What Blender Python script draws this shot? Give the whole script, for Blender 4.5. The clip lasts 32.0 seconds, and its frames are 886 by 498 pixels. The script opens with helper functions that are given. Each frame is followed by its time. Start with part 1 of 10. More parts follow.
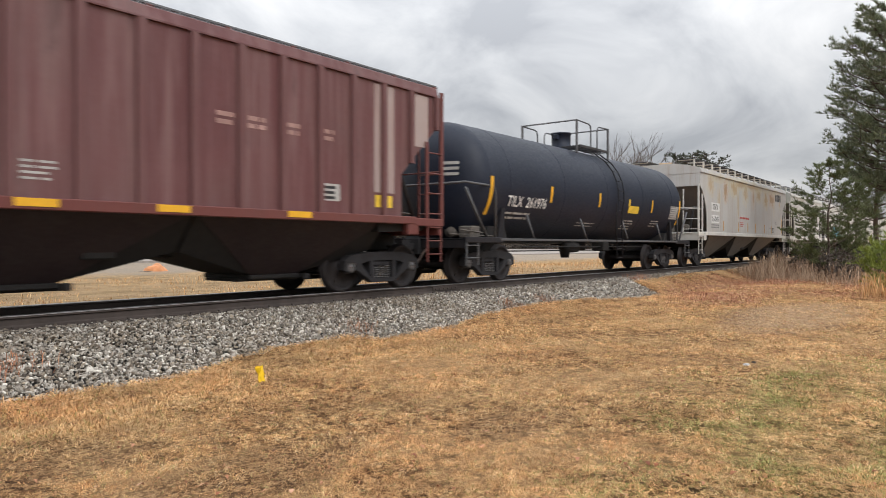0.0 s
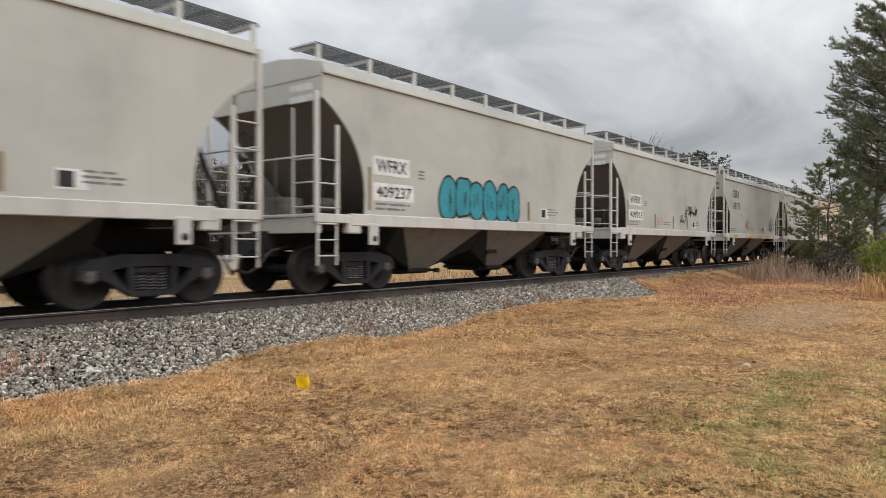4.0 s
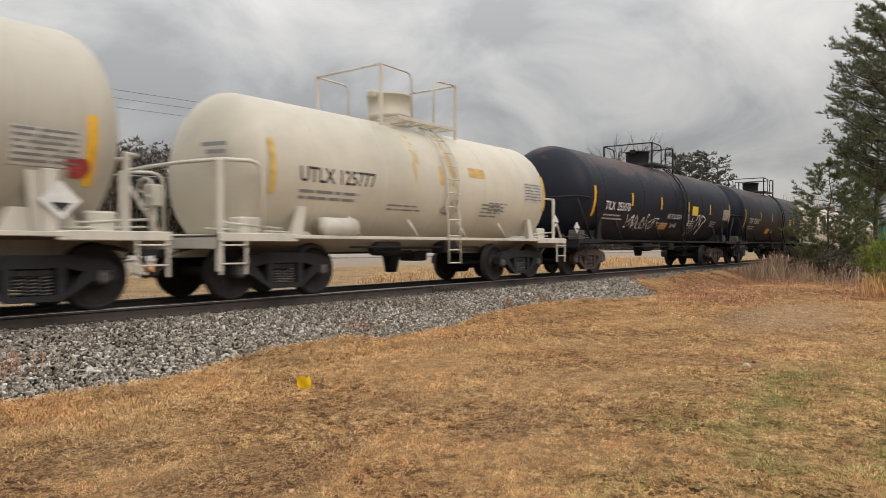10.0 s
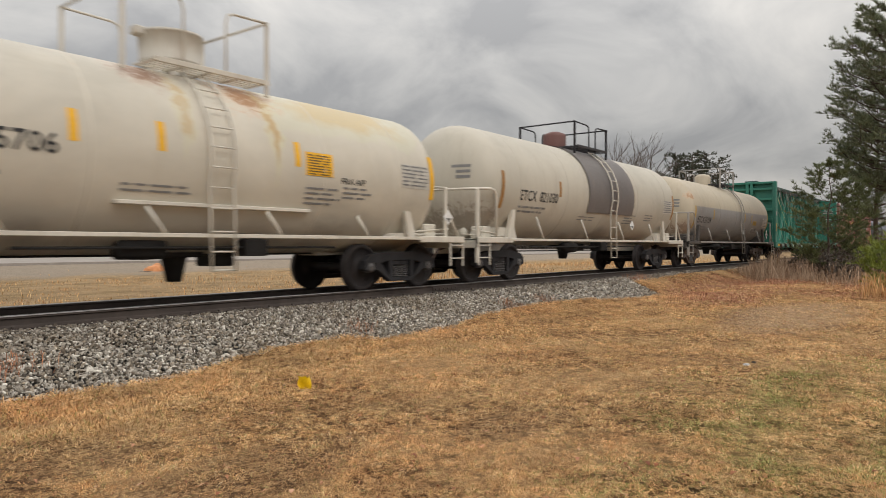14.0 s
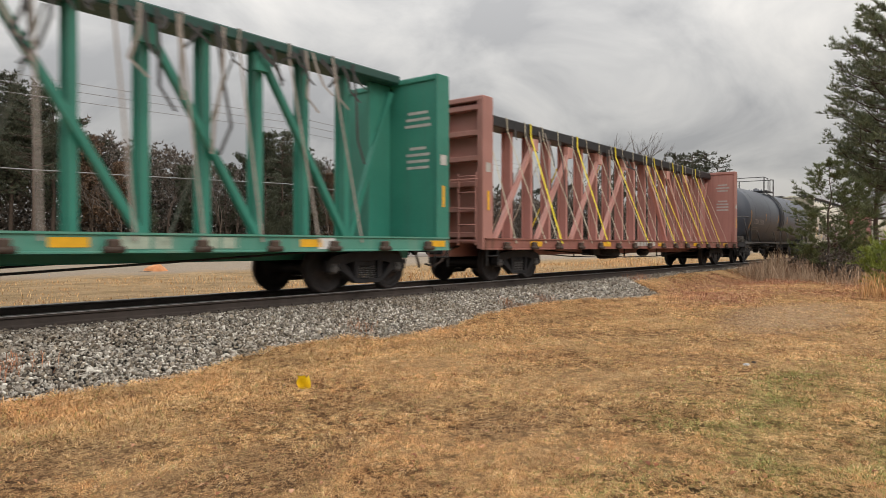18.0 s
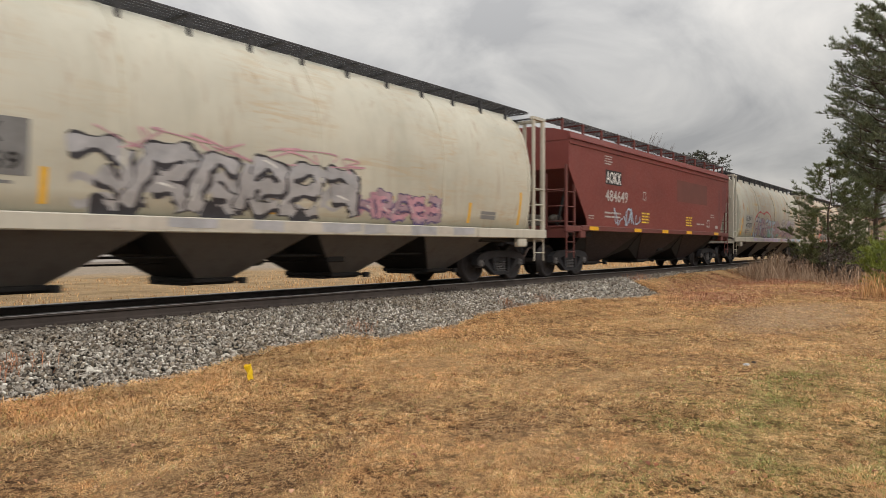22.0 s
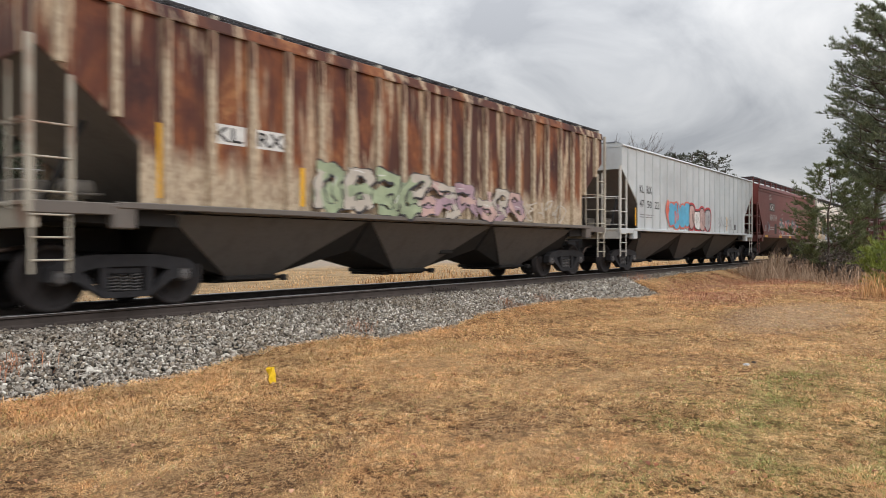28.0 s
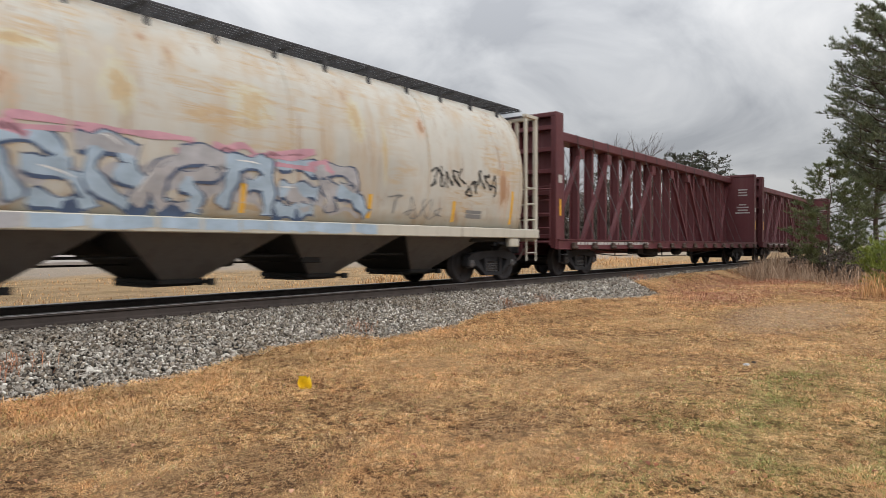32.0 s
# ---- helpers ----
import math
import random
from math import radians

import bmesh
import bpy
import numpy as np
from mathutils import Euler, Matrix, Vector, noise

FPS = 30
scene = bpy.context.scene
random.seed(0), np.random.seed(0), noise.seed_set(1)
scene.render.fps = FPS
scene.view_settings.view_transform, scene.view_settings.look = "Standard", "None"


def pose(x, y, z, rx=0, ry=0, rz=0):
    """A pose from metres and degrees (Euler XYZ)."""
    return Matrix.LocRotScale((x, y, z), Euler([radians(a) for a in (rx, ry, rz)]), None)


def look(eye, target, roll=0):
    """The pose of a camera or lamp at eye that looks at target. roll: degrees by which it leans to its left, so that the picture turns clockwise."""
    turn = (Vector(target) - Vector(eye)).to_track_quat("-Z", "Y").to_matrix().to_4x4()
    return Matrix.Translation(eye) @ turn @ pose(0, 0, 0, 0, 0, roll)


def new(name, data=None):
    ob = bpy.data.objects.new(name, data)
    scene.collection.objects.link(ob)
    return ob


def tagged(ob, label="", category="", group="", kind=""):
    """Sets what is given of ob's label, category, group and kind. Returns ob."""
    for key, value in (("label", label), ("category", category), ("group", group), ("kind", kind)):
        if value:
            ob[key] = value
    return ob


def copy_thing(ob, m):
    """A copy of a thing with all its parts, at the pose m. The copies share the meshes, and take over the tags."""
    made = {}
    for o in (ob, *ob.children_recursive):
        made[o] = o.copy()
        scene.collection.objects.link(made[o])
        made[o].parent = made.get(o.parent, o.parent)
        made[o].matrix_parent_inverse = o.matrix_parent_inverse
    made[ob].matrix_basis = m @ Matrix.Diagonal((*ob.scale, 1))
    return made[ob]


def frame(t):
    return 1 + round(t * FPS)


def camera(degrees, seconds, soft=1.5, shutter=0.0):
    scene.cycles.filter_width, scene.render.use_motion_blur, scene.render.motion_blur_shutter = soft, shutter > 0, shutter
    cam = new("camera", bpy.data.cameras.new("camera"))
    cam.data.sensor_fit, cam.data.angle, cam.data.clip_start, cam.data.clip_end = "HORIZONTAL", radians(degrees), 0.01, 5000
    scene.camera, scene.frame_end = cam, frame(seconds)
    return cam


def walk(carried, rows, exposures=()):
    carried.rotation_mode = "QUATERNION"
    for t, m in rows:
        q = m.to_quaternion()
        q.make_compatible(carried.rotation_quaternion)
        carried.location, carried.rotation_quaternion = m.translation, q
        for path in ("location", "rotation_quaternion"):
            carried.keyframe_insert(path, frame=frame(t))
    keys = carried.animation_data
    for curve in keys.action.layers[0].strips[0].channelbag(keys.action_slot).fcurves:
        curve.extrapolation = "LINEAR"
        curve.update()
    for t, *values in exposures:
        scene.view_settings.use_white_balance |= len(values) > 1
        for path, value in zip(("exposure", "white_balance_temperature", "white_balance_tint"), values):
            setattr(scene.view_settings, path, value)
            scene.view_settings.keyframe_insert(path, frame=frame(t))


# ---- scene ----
# The camera stands still on the grass beside a straight single track.
# x runs along the track, y across it away from the camera, z = 0 is the top of the rails.
CAM_Z = 0.893
TRACK_Y = 10.5
HEADING = math.atan2(947, 1220)
cam = camera(2 * math.degrees(math.atan(784 / 1220)), 32.0, soft=0.55, shutter=0.25)
eye = Vector((0, 0, CAM_Z))
ahead = eye + Vector((math.cos(HEADING), math.sin(HEADING), -6 / 1220))
walk(cam, [(0.0, look(eye, ahead)), (32.0, look(eye, ahead))],
     exposures=[(0.0, 0.12, 6450, 10), (1.0, 0.06, 6450, 10), (2.0, -0.01, 6450, 10), (3.0, -0.10, 6450, 10), (6.0, -0.10, 6300, 10), (8.0, -0.14, 6250, 10), (9.0, -0.14, 6700, 10), (10.0, -0.22, 6800, 10),
                (12.0, -0.04, 6900, 10), (13.0, -0.04, 6900, 10), (14.0, -0.29, 6900, 10), (17.0, -0.14, 6900, 10), (19.0, -0.12, 6900, 10), (20.0, -0.14, 6900, 10), (21.0, -0.10, 6900, 10), (22.0, -0.20, 6900, 10), (23.0, -0.06, 7000, 9),
                (24.5, -0.09, 6500, 10), (28.0, -0.01, 6450, 10), (29.0, 0.02, 6450, 10), (30.0, -0.08, 6450, 10), (31.0, -0.02, 6500, 10), (32.0, -0.10, 6450, 10)])

# ---- light: an overcast sky, a veiled sun ----
world = bpy.data.worlds.new("overcast_sky")
scene.world = world
world.use_nodes = True
SUN_EL, SUN_AZ = radians(42), radians(200)


def sky_nodes():
    t = world.node_tree
    t.nodes.clear()
    n, l = t.nodes.new, t.links.new
    out, bg = n("ShaderNodeOutputWorld"), n("ShaderNodeBackground")
    tc, sep = n("ShaderNodeTexCoord"), n("ShaderNodeSeparateXYZ")
    l(tc.outputs["Generated"], sep.inputs[0])
    # the cloud layer is flat: directions are projected on a high ceiling
    up = n("ShaderNodeMath"); up.operation = "MAXIMUM"; up.inputs[1].default_value = 0.0
    l(sep.outputs["Z"], up.inputs[0])
    add = n("ShaderNodeMath"); add.operation = "ADD"; add.inputs[1].default_value = 0.48
    l(up.outputs[0], add.inputs[0])
    comb = n("ShaderNodeCombineXYZ")
    for axis in "XY":
        d = n("ShaderNodeMath"); d.operation = "DIVIDE"
        l(sep.outputs[axis], d.inputs[0]); l(add.outputs[0], d.inputs[1]); l(d.outputs[0], comb.inputs[axis])
    mp = n("ShaderNodeMapping")
    mp.inputs["Location"].default_value = (3.1, 1.4, 0.0)
    mp.inputs["Scale"].default_value = (0.8, 0.8, 1)
    l(comb.outputs[0], mp.inputs[0])
    big, fine = n("ShaderNodeTexNoise"), n("ShaderNodeTexNoise")
    big.inputs["Scale"].default_value, big.inputs["Detail"].default_value, big.inputs["Roughness"].default_value = 3.6, 6, 0.55
    big.inputs["Distortion"].default_value = 0.55
    fine.inputs["Scale"].default_value, fine.inputs["Detail"].default_value = 1.4, 3
    for k in (big, fine):
        l(mp.outputs[0], k.inputs["Vector"])
    mix = n("ShaderNodeMath"); mix.operation = "MULTIPLY_ADD"; mix.inputs[1].default_value = 0.55
    l(big.outputs[0], mix.inputs[0])
    half = n("ShaderNodeMath"); half.operation = "MULTIPLY"; half.inputs[1].default_value = 0.45
    l(fine.outputs[0], half.inputs[0]); l(half.outputs[0], mix.inputs[2])
    ramp = n("ShaderNodeValToRGB")
    e = ramp.color_ramp.elements
    e[0].position, e[0].color = 0.41, (0.40, 0.412, 0.435, 1)
    e[1].position, e[1].color = 0.60, (0.72, 0.72, 0.72, 1)
    m = e.new(0.5); m.color = (0.555, 0.565, 0.58, 1)
    l(mix.outputs[0], ramp.inputs[0])
    sky = n("ShaderNodeTexSky")
    sky.sky_type, sky.sun_disc, sky.sun_elevation, sky.sun_rotation = "NISHITA", False, SUN_EL, SUN_AZ
    dim = n("ShaderNodeMix"); dim.data_type = "RGBA"; dim.blend_type = "MIX"
    dim.inputs[0].default_value = 0.96
    faint = n("ShaderNodeMix"); faint.data_type = "RGBA"; faint.blend_type = "MULTIPLY"; faint.inputs[0].default_value = 1
    faint.inputs[7].default_value = (0.12, 0.12, 0.12, 1)
    l(sky.outputs[0], faint.inputs[6]); l(faint.outputs[2], dim.inputs[6]); l(ramp.outputs[0], dim.inputs[7])
    # an overcast sky grows brighter towards the zenith
    grow = n("ShaderNodeMath"); grow.operation = "MULTIPLY_ADD"; grow.inputs[1].default_value, grow.inputs[2].default_value = 2.75, 0.72
    steep = n("ShaderNodeMath"); steep.operation = "POWER"; steep.inputs[1].default_value = 1.2
    l(up.outputs[0], steep.inputs[0]); l(steep.outputs[0], grow.inputs[0])
    lift = n("ShaderNodeMix"); lift.data_type = "RGBA"; lift.blend_type = "MULTIPLY"; lift.inputs[0].default_value = 1
    tone = n("ShaderNodeCombineXYZ")
    for axis in "XYZ":
        l(grow.outputs[0], tone.inputs[axis])
    l(dim.outputs[2], lift.inputs[6]); l(tone.outputs[0], lift.inputs[7])
    l(lift.outputs[2], bg.inputs["Color"])
    bg.inputs["Strength"].default_value = 1.0
    l(bg.outputs[0], out.inputs["Surface"])


sky_nodes()
sun_data = bpy.data.lights.new("sun", "SUN")
sun_data.energy, sun_data.angle, sun_data.color = 1.25, radians(30), (1.0, 0.97, 0.93)
sun = new("sun", sun_data)
sun.matrix_world = look((0, 0, 50), Vector((0, 0, 50)) - Vector((math.sin(SUN_AZ) * math.cos(SUN_EL), math.cos(SUN_AZ) * math.cos(SUN_EL), math.sin(SUN_EL))))


# ---- materials ----
def graph(name):
    mat = bpy.data.materials.new(name)
    mat.use_nodes = True
    t = mat.node_tree
    return mat, t.nodes, t.links, t.nodes["Principled BSDF"]


def noise_node(nodes, links, vec, scale, detail=4, rough=0.55, dist=0.0):
    k = nodes.new("ShaderNodeTexNoise")
    k.inputs["Scale"].default_value, k.inputs["Detail"].default_value = scale, detail
    k.inputs["Roughness"].default_value, k.inputs["Distortion"].default_value = rough, dist
    links.new(vec, k.inputs["Vector"])
    return k.outputs[0]


def ramp_node(nodes, links, value, stops):
    r = nodes.new("ShaderNodeValToRGB")
    e = r.color_ramp.elements
    while len(e) < len(stops):
        e.new(0.5)
    for k, (p, c) in zip(e, stops):
        k.position = p
        k.color = (*c, 1) if isinstance(c, tuple) else (c, c, c, 1)
    links.new(value, r.inputs[0])
    return r.outputs[0]


def mix_node(nodes, links, fac, a, b, blend="MIX"):
    m = nodes.new("ShaderNodeMix")
    m.data_type, m.blend_type = "RGBA", blend
    for slot, v in ((0, fac), (6, a), (7, b)):
        if isinstance(v, tuple):
            m.inputs[slot].default_value = (*v, 1)
        elif isinstance(v, (int, float)):
            m.inputs[slot].default_value = v
        else:
            links.new(v, m.inputs[slot])
    return m.outputs[2]


def mapped(nodes, links, scale, loc=(0, 0, 0), source="Object"):
    tc, mp = nodes.new("ShaderNodeTexCoord"), nodes.new("ShaderNodeMapping")
    mp.inputs["Scale"].default_value, mp.inputs["Location"].default_value = scale, loc
    links.new(tc.outputs[source], mp.inputs[0])
    return mp.outputs[0]


def bumped(nodes, links, bsdf, height, strength=0.3, dist=0.01):
    b = nodes.new("ShaderNodeBump")
    b.inputs["Strength"].default_value, b.inputs["Distance"].default_value = strength, dist
    links.new(height, b.inputs["Height"])
    links.new(b.outputs[0], bsdf.inputs["Normal"])


def scaled(nodes, links, value, k):
    m = nodes.new("ShaderNodeMath"); m.operation = "MULTIPLY"; m.inputs[1].default_value = k
    links.new(value, m.inputs[0])
    return m.outputs[0]


RUST = (0.19, 0.065, 0.025)
GRIME = (0.055, 0.045, 0.038)


def paint(name, base, rust=0.0, streak=0.25, grime=0.25, rough=0.5, seed=0.0, rustcol=RUST, stain=None, patch=0.0, spec=0.5, spots=(), hard=0.0, scuff=0.0, drip=0.0, coat=None):
    """Weathered car paint. rust: share of rusty patches; streak: dirty run-down streaks; grime: cloudy road dirt; scuff: tan scraped bands; drip: thin rusty runs; coat: a second paint on the flank, (x from, x to, z top, colour)."""
    mat, n, l, b = graph(name)
    off = (seed * 3.7, seed * 1.3, seed * 2.1)
    fine = noise_node(n, l, mapped(n, l, (9, 9, 9), off), 2.0, 5, 0.65)
    cloud = noise_node(n, l, mapped(n, l, (0.45, 0.45, 0.6), off), 1.0, 5, 0.6, 0.4)
    runs = noise_node(n, l, mapped(n, l, (2.6, 2.6, 0.22), off), 1.0, 4, 0.6, 0.3)
    thin = noise_node(n, l, mapped(n, l, (9, 9, 0.35), off), 1.0, 3, 0.6, 0.2)
    light = tuple(min(1, c * 1.12) for c in base)
    dark = tuple(c * 0.82 for c in base)
    col = mix_node(n, l, ramp_node(n, l, cloud, [(0.35, 0.0), (0.65, 1.0)]), dark, light)
    if coat:
        x0, x1, zt, second = coat
        place = n.new("ShaderNodeSeparateXYZ"); l.new(mapped(n, l, (1, 1, 1)), place.inputs[0])
        worn2 = mix_node(n, l, ramp_node(n, l, cloud, [(0.35, 0.0), (0.65, 1.0)]), tuple(c * 0.72 for c in second), tuple(c * 1.15 for c in second))
        share = None
        for axis, a, b2 in (("X", x0 - 0.15, x0 + 0.05), ("X", x1 + 0.5, x1 - 0.2), ("Z", zt + 0.025, zt - 0.025)):
            m = n.new("ShaderNodeMapRange")
            m.inputs["From Min"].default_value, m.inputs["From Max"].default_value = a, b2
            l.new(place.outputs[axis], m.inputs["Value"])
            if share is None:
                share = m.outputs[0]
            else:
                mm = n.new("ShaderNodeMath"); mm.operation = "MULTIPLY"
                l.new(share, mm.inputs[0]); l.new(m.outputs[0], mm.inputs[1]); share = mm.outputs[0]
        col = mix_node(n, l, scaled(n, l, share, 0.93), col, worn2)
    dirtcol = stain or GRIME
    s1 = ramp_node(n, l, runs, [(0.52 - hard, 0.0), (0.72 - 1.5 * hard, streak)])
    col = mix_node(n, l, s1, col, dirtcol)
    s2 = ramp_node(n, l, thin, [(0.55 - hard, 0.0), (0.75 - 1.5 * hard, streak * 0.8)])
    col = mix_node(n, l, s2, col, dirtcol)
    g = ramp_node(n, l, cloud, [(0.42, 0.0), (0.75, grime)])
    col = mix_node(n, l, g, col, GRIME)
    if rust > 0:
        rv = n.new("ShaderNodeMath"); rv.operation = "MULTIPLY_ADD"; rv.inputs[1].default_value = 0.6
        l.new(runs, rv.inputs[0])
        rc = n.new("ShaderNodeMath"); rc.operation = "MULTIPLY"; rc.inputs[1].default_value = 0.4
        big = noise_node(n, l, mapped(n, l, (0.8, 0.8, 0.8), (off[1], off[2], off[0])), 1.0, 6, 0.65, 0.6)
        l.new(big, rc.inputs[0]); l.new(rc.outputs[0], rv.inputs[2])
        lo = 0.66 - 0.24 * rust
        m = ramp_node(n, l, rv.outputs[0], [(lo, 0.0), (lo + 0.10, 1.0)])
        rcol = mix_node(n, l, fine, tuple(c * 0.55 for c in rustcol), tuple(min(1, c * 1.7) for c in rustcol))
        if patch:
            soft = ramp_node(n, l, rv.outputs[0], [(lo - 0.13, 0.0), (lo + 0.02, patch)])
            col = mix_node(n, l, soft, col, (0.44, 0.28, 0.13))
        col = mix_node(n, l, m, col, rcol)
    if scuff:
        band = noise_node(n, l, mapped(n, l, (1.1, 1.1, 8.0), off), 1.0, 6, 0.7, 0.8)
        area = ramp_node(n, l, noise_node(n, l, mapped(n, l, (0.55, 0.55, 0.9), (off[2], off[0], off[1])), 1.0, 4, 0.6, 0.5), [(0.46, 0.0), (0.62, scuff)])
        worn = n.new("ShaderNodeMath"); worn.operation = "MULTIPLY"
        l.new(ramp_node(n, l, band, [(0.46, 0.0), (0.60, 1.0)]), worn.inputs[0]); l.new(area, worn.inputs[1])
        col = mix_node(n, l, worn.outputs[0], col, mix_node(n, l, fine, (0.36, 0.22, 0.10), (0.58, 0.44, 0.26)))
    if drip:
        runs2 = noise_node(n, l, mapped(n, l, (5.5, 5.5, 0.28), (off[1], off[2], off[0])), 1.0, 5, 0.7, 0.35)
        col = mix_node(n, l, ramp_node(n, l, runs2, [(0.57, 0.0), (0.67, drip)]), col, mix_node(n, l, fine, (0.16, 0.07, 0.03), (0.40, 0.22, 0.10)))
    # stains and belly shade bands with a place of their own: (x, z, half width, half height, colour, strength)
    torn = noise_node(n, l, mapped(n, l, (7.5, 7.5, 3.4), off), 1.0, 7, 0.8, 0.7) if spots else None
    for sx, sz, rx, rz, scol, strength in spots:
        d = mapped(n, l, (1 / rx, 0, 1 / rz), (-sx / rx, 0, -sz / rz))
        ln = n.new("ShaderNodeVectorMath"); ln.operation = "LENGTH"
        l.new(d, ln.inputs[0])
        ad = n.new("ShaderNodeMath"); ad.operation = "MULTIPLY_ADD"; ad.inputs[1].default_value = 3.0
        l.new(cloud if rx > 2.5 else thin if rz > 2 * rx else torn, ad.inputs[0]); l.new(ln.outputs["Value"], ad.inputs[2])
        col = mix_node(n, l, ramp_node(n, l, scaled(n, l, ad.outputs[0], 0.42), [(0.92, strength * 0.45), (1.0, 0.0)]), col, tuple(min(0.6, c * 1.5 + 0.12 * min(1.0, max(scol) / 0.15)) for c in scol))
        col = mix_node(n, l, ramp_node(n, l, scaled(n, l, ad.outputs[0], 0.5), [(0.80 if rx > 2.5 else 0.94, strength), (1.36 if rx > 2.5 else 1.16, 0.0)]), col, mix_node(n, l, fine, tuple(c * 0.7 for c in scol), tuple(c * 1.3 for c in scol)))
    l.new(col, b.inputs["Base Color"])
    l.new(ramp_node(n, l, fine, [(0.3, rough - 0.08), (0.7, min(1, rough + 0.15))]), b.inputs["Roughness"])
    b.inputs["Specular IOR Level"].default_value = spec
    bumped(n, l, b, fine, 0.08, 0.01)
    return mat


def plain(name, base, rough=0.6, metal=0.0, vary=0.25, scale=8.0, bump=0.15):
    """One material with a mottled tone and a fine relief."""
    mat, n, l, b = graph(name)
    v = mapped(n, l, (1, 1, 1))
    a = noise_node(n, l, v, scale, 5, 0.6)
    c = noise_node(n, l, v, scale * 0.15, 3, 0.6)
    col = mix_node(n, l, ramp_node(n, l, a, [(0.3, 0.0), (0.7, 1.0)]), tuple(x * (1 - vary) for x in base), tuple(min(1, x * (1 + vary)) for x in base))
    col = mix_node(n, l, ramp_node(n, l, c, [(0.4, 0.0), (0.7, vary)]), col, tuple(x * 0.5 for x in base))
    l.new(col, b.inputs["Base Color"])
    b.inputs["Roughness"].default_value, b.inputs["Metallic"].default_value = rough, metal
    if bump:
        bumped(n, l, b, a, bump, 0.01)
    return mat


MAT_TRUCK = plain("cast_steel_grimy", (0.019, 0.0185, 0.0215), 0.85, 0.0, 0.4, 6)
MAT_WHEEL = plain("wheel_steel_rusty", (0.027, 0.0225, 0.023), 0.7, 0.2, 0.4, 5)
MAT_TREAD = plain("polished_steel", (0.45, 0.43, 0.42), 0.3, 1.0, 0.15, 12)
MAT_CAP = plain("bearing_cap_grey", (0.115, 0.11, 0.11), 0.55, 0.2, 0.35, 14)
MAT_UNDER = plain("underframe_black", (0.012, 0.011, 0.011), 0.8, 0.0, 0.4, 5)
MAT_DUSTY = plain("dusty_brake_gear", (0.13, 0.115, 0.10), 0.8, 0.0, 0.4, 9)
MAT_HOSE = plain("rubber_hose", (0.05, 0.03, 0.022), 0.7, 0.0, 0.3, 9)
MAT_YELLOW = plain("yellow_reflective_tape", (0.78, 0.42, 0.02), 0.45, 0.0, 0.12, 6, 0.0)
AMBER = plain("faded_amber_tape", (0.52, 0.27, 0.04), 0.55, 0.0, 0.25, 6, 0.0)
MAT_LEMON = plain("yellow_sticker", (0.75, 0.52, 0.05), 0.5, 0.0, 0.15, 6, 0.0)
MAT_WHITE = plain("white_stencil", (0.72, 0.72, 0.70), 0.6, 0.0, 0.15, 6, 0.0)
MAT_PALE = plain("faded_white_stencil", (0.45, 0.44, 0.42), 0.6, 0.0, 0.2, 8, 0.0)
MAT_BLACK = plain("black_stencil", (0.02, 0.02, 0.022), 0.6, 0.0, 0.2, 6, 0.0)
MAT_GREYMARK = plain("grey_stencil", (0.2, 0.2, 0.2), 0.6, 0.0, 0.2, 6, 0.0)
MAT_RED = plain("red_stencil", (0.5, 0.06, 0.05), 0.6, 0.0, 0.2, 6, 0.0)
MAT_GRATE = plain("galvanised_grating", (0.16, 0.165, 0.17), 0.55, 0.6, 0.2, 10)
MAT_GRATE_DARK = plain("dark_grating", (0.06, 0.06, 0.065), 0.6, 0.4, 0.25, 10)
MAT_RUBBERWRAP = plain("black_edge_guard", (0.016, 0.016, 0.018), 0.55, 0.0, 0.3, 4)
MAT_STRAP_Y = plain("yellow_webbing_strap", (0.72, 0.6, 0.03), 0.6, 0.0, 0.15, 30)
MAT_STRAP_G = plain("grey_webbing_strap", (0.25, 0.215, 0.185), 0.75, 0.0, 0.3, 20)
MAT_STRAP_D = plain("dark_torn_strap", (0.04, 0.038, 0.036), 0.8, 0.0, 0.3, 20)
MAT_RAIL = plain("rail_side_rusty", (0.065, 0.05, 0.043), 0.8, 0.0, 0.3, 3)
MAT_TIE = plain("creosoted_timber", (0.035, 0.028, 0.024), 0.85, 0.0, 0.4, 4)
MAT_BARK = plain("pine_bark", (0.09, 0.065, 0.05), 0.9, 0.0, 0.4, 9, 0.6)
MAT_TWIG = plain("bare_twigs", (0.13, 0.105, 0.09), 0.9, 0.0, 0.3, 3)
MAT_WIRE = plain("aluminium_wire", (0.3, 0.3, 0.3), 0.5, 0.5, 0.1, 3)


def foliage(name, a, b_, rough=0.6):
    mat, n, l, b = graph(name)
    geo = n.new("ShaderNodeNewGeometry")
    col = ramp_node(n, l, geo.outputs["Random Per Island"], [(0.0, a), (1.0, b_)])
    cl = noise_node(n, l, mapped(n, l, (0.9, 0.9, 0.9)), 1.0, 3)
    col = mix_node(n, l, ramp_node(n, l, cl, [(0.4, 0.0), (0.75, 0.35)]), col, tuple(x * 0.6 for x in a))
    l.new(col, b.inputs["Base Color"])
    b.inputs["Roughness"].default_value = rough
    return mat


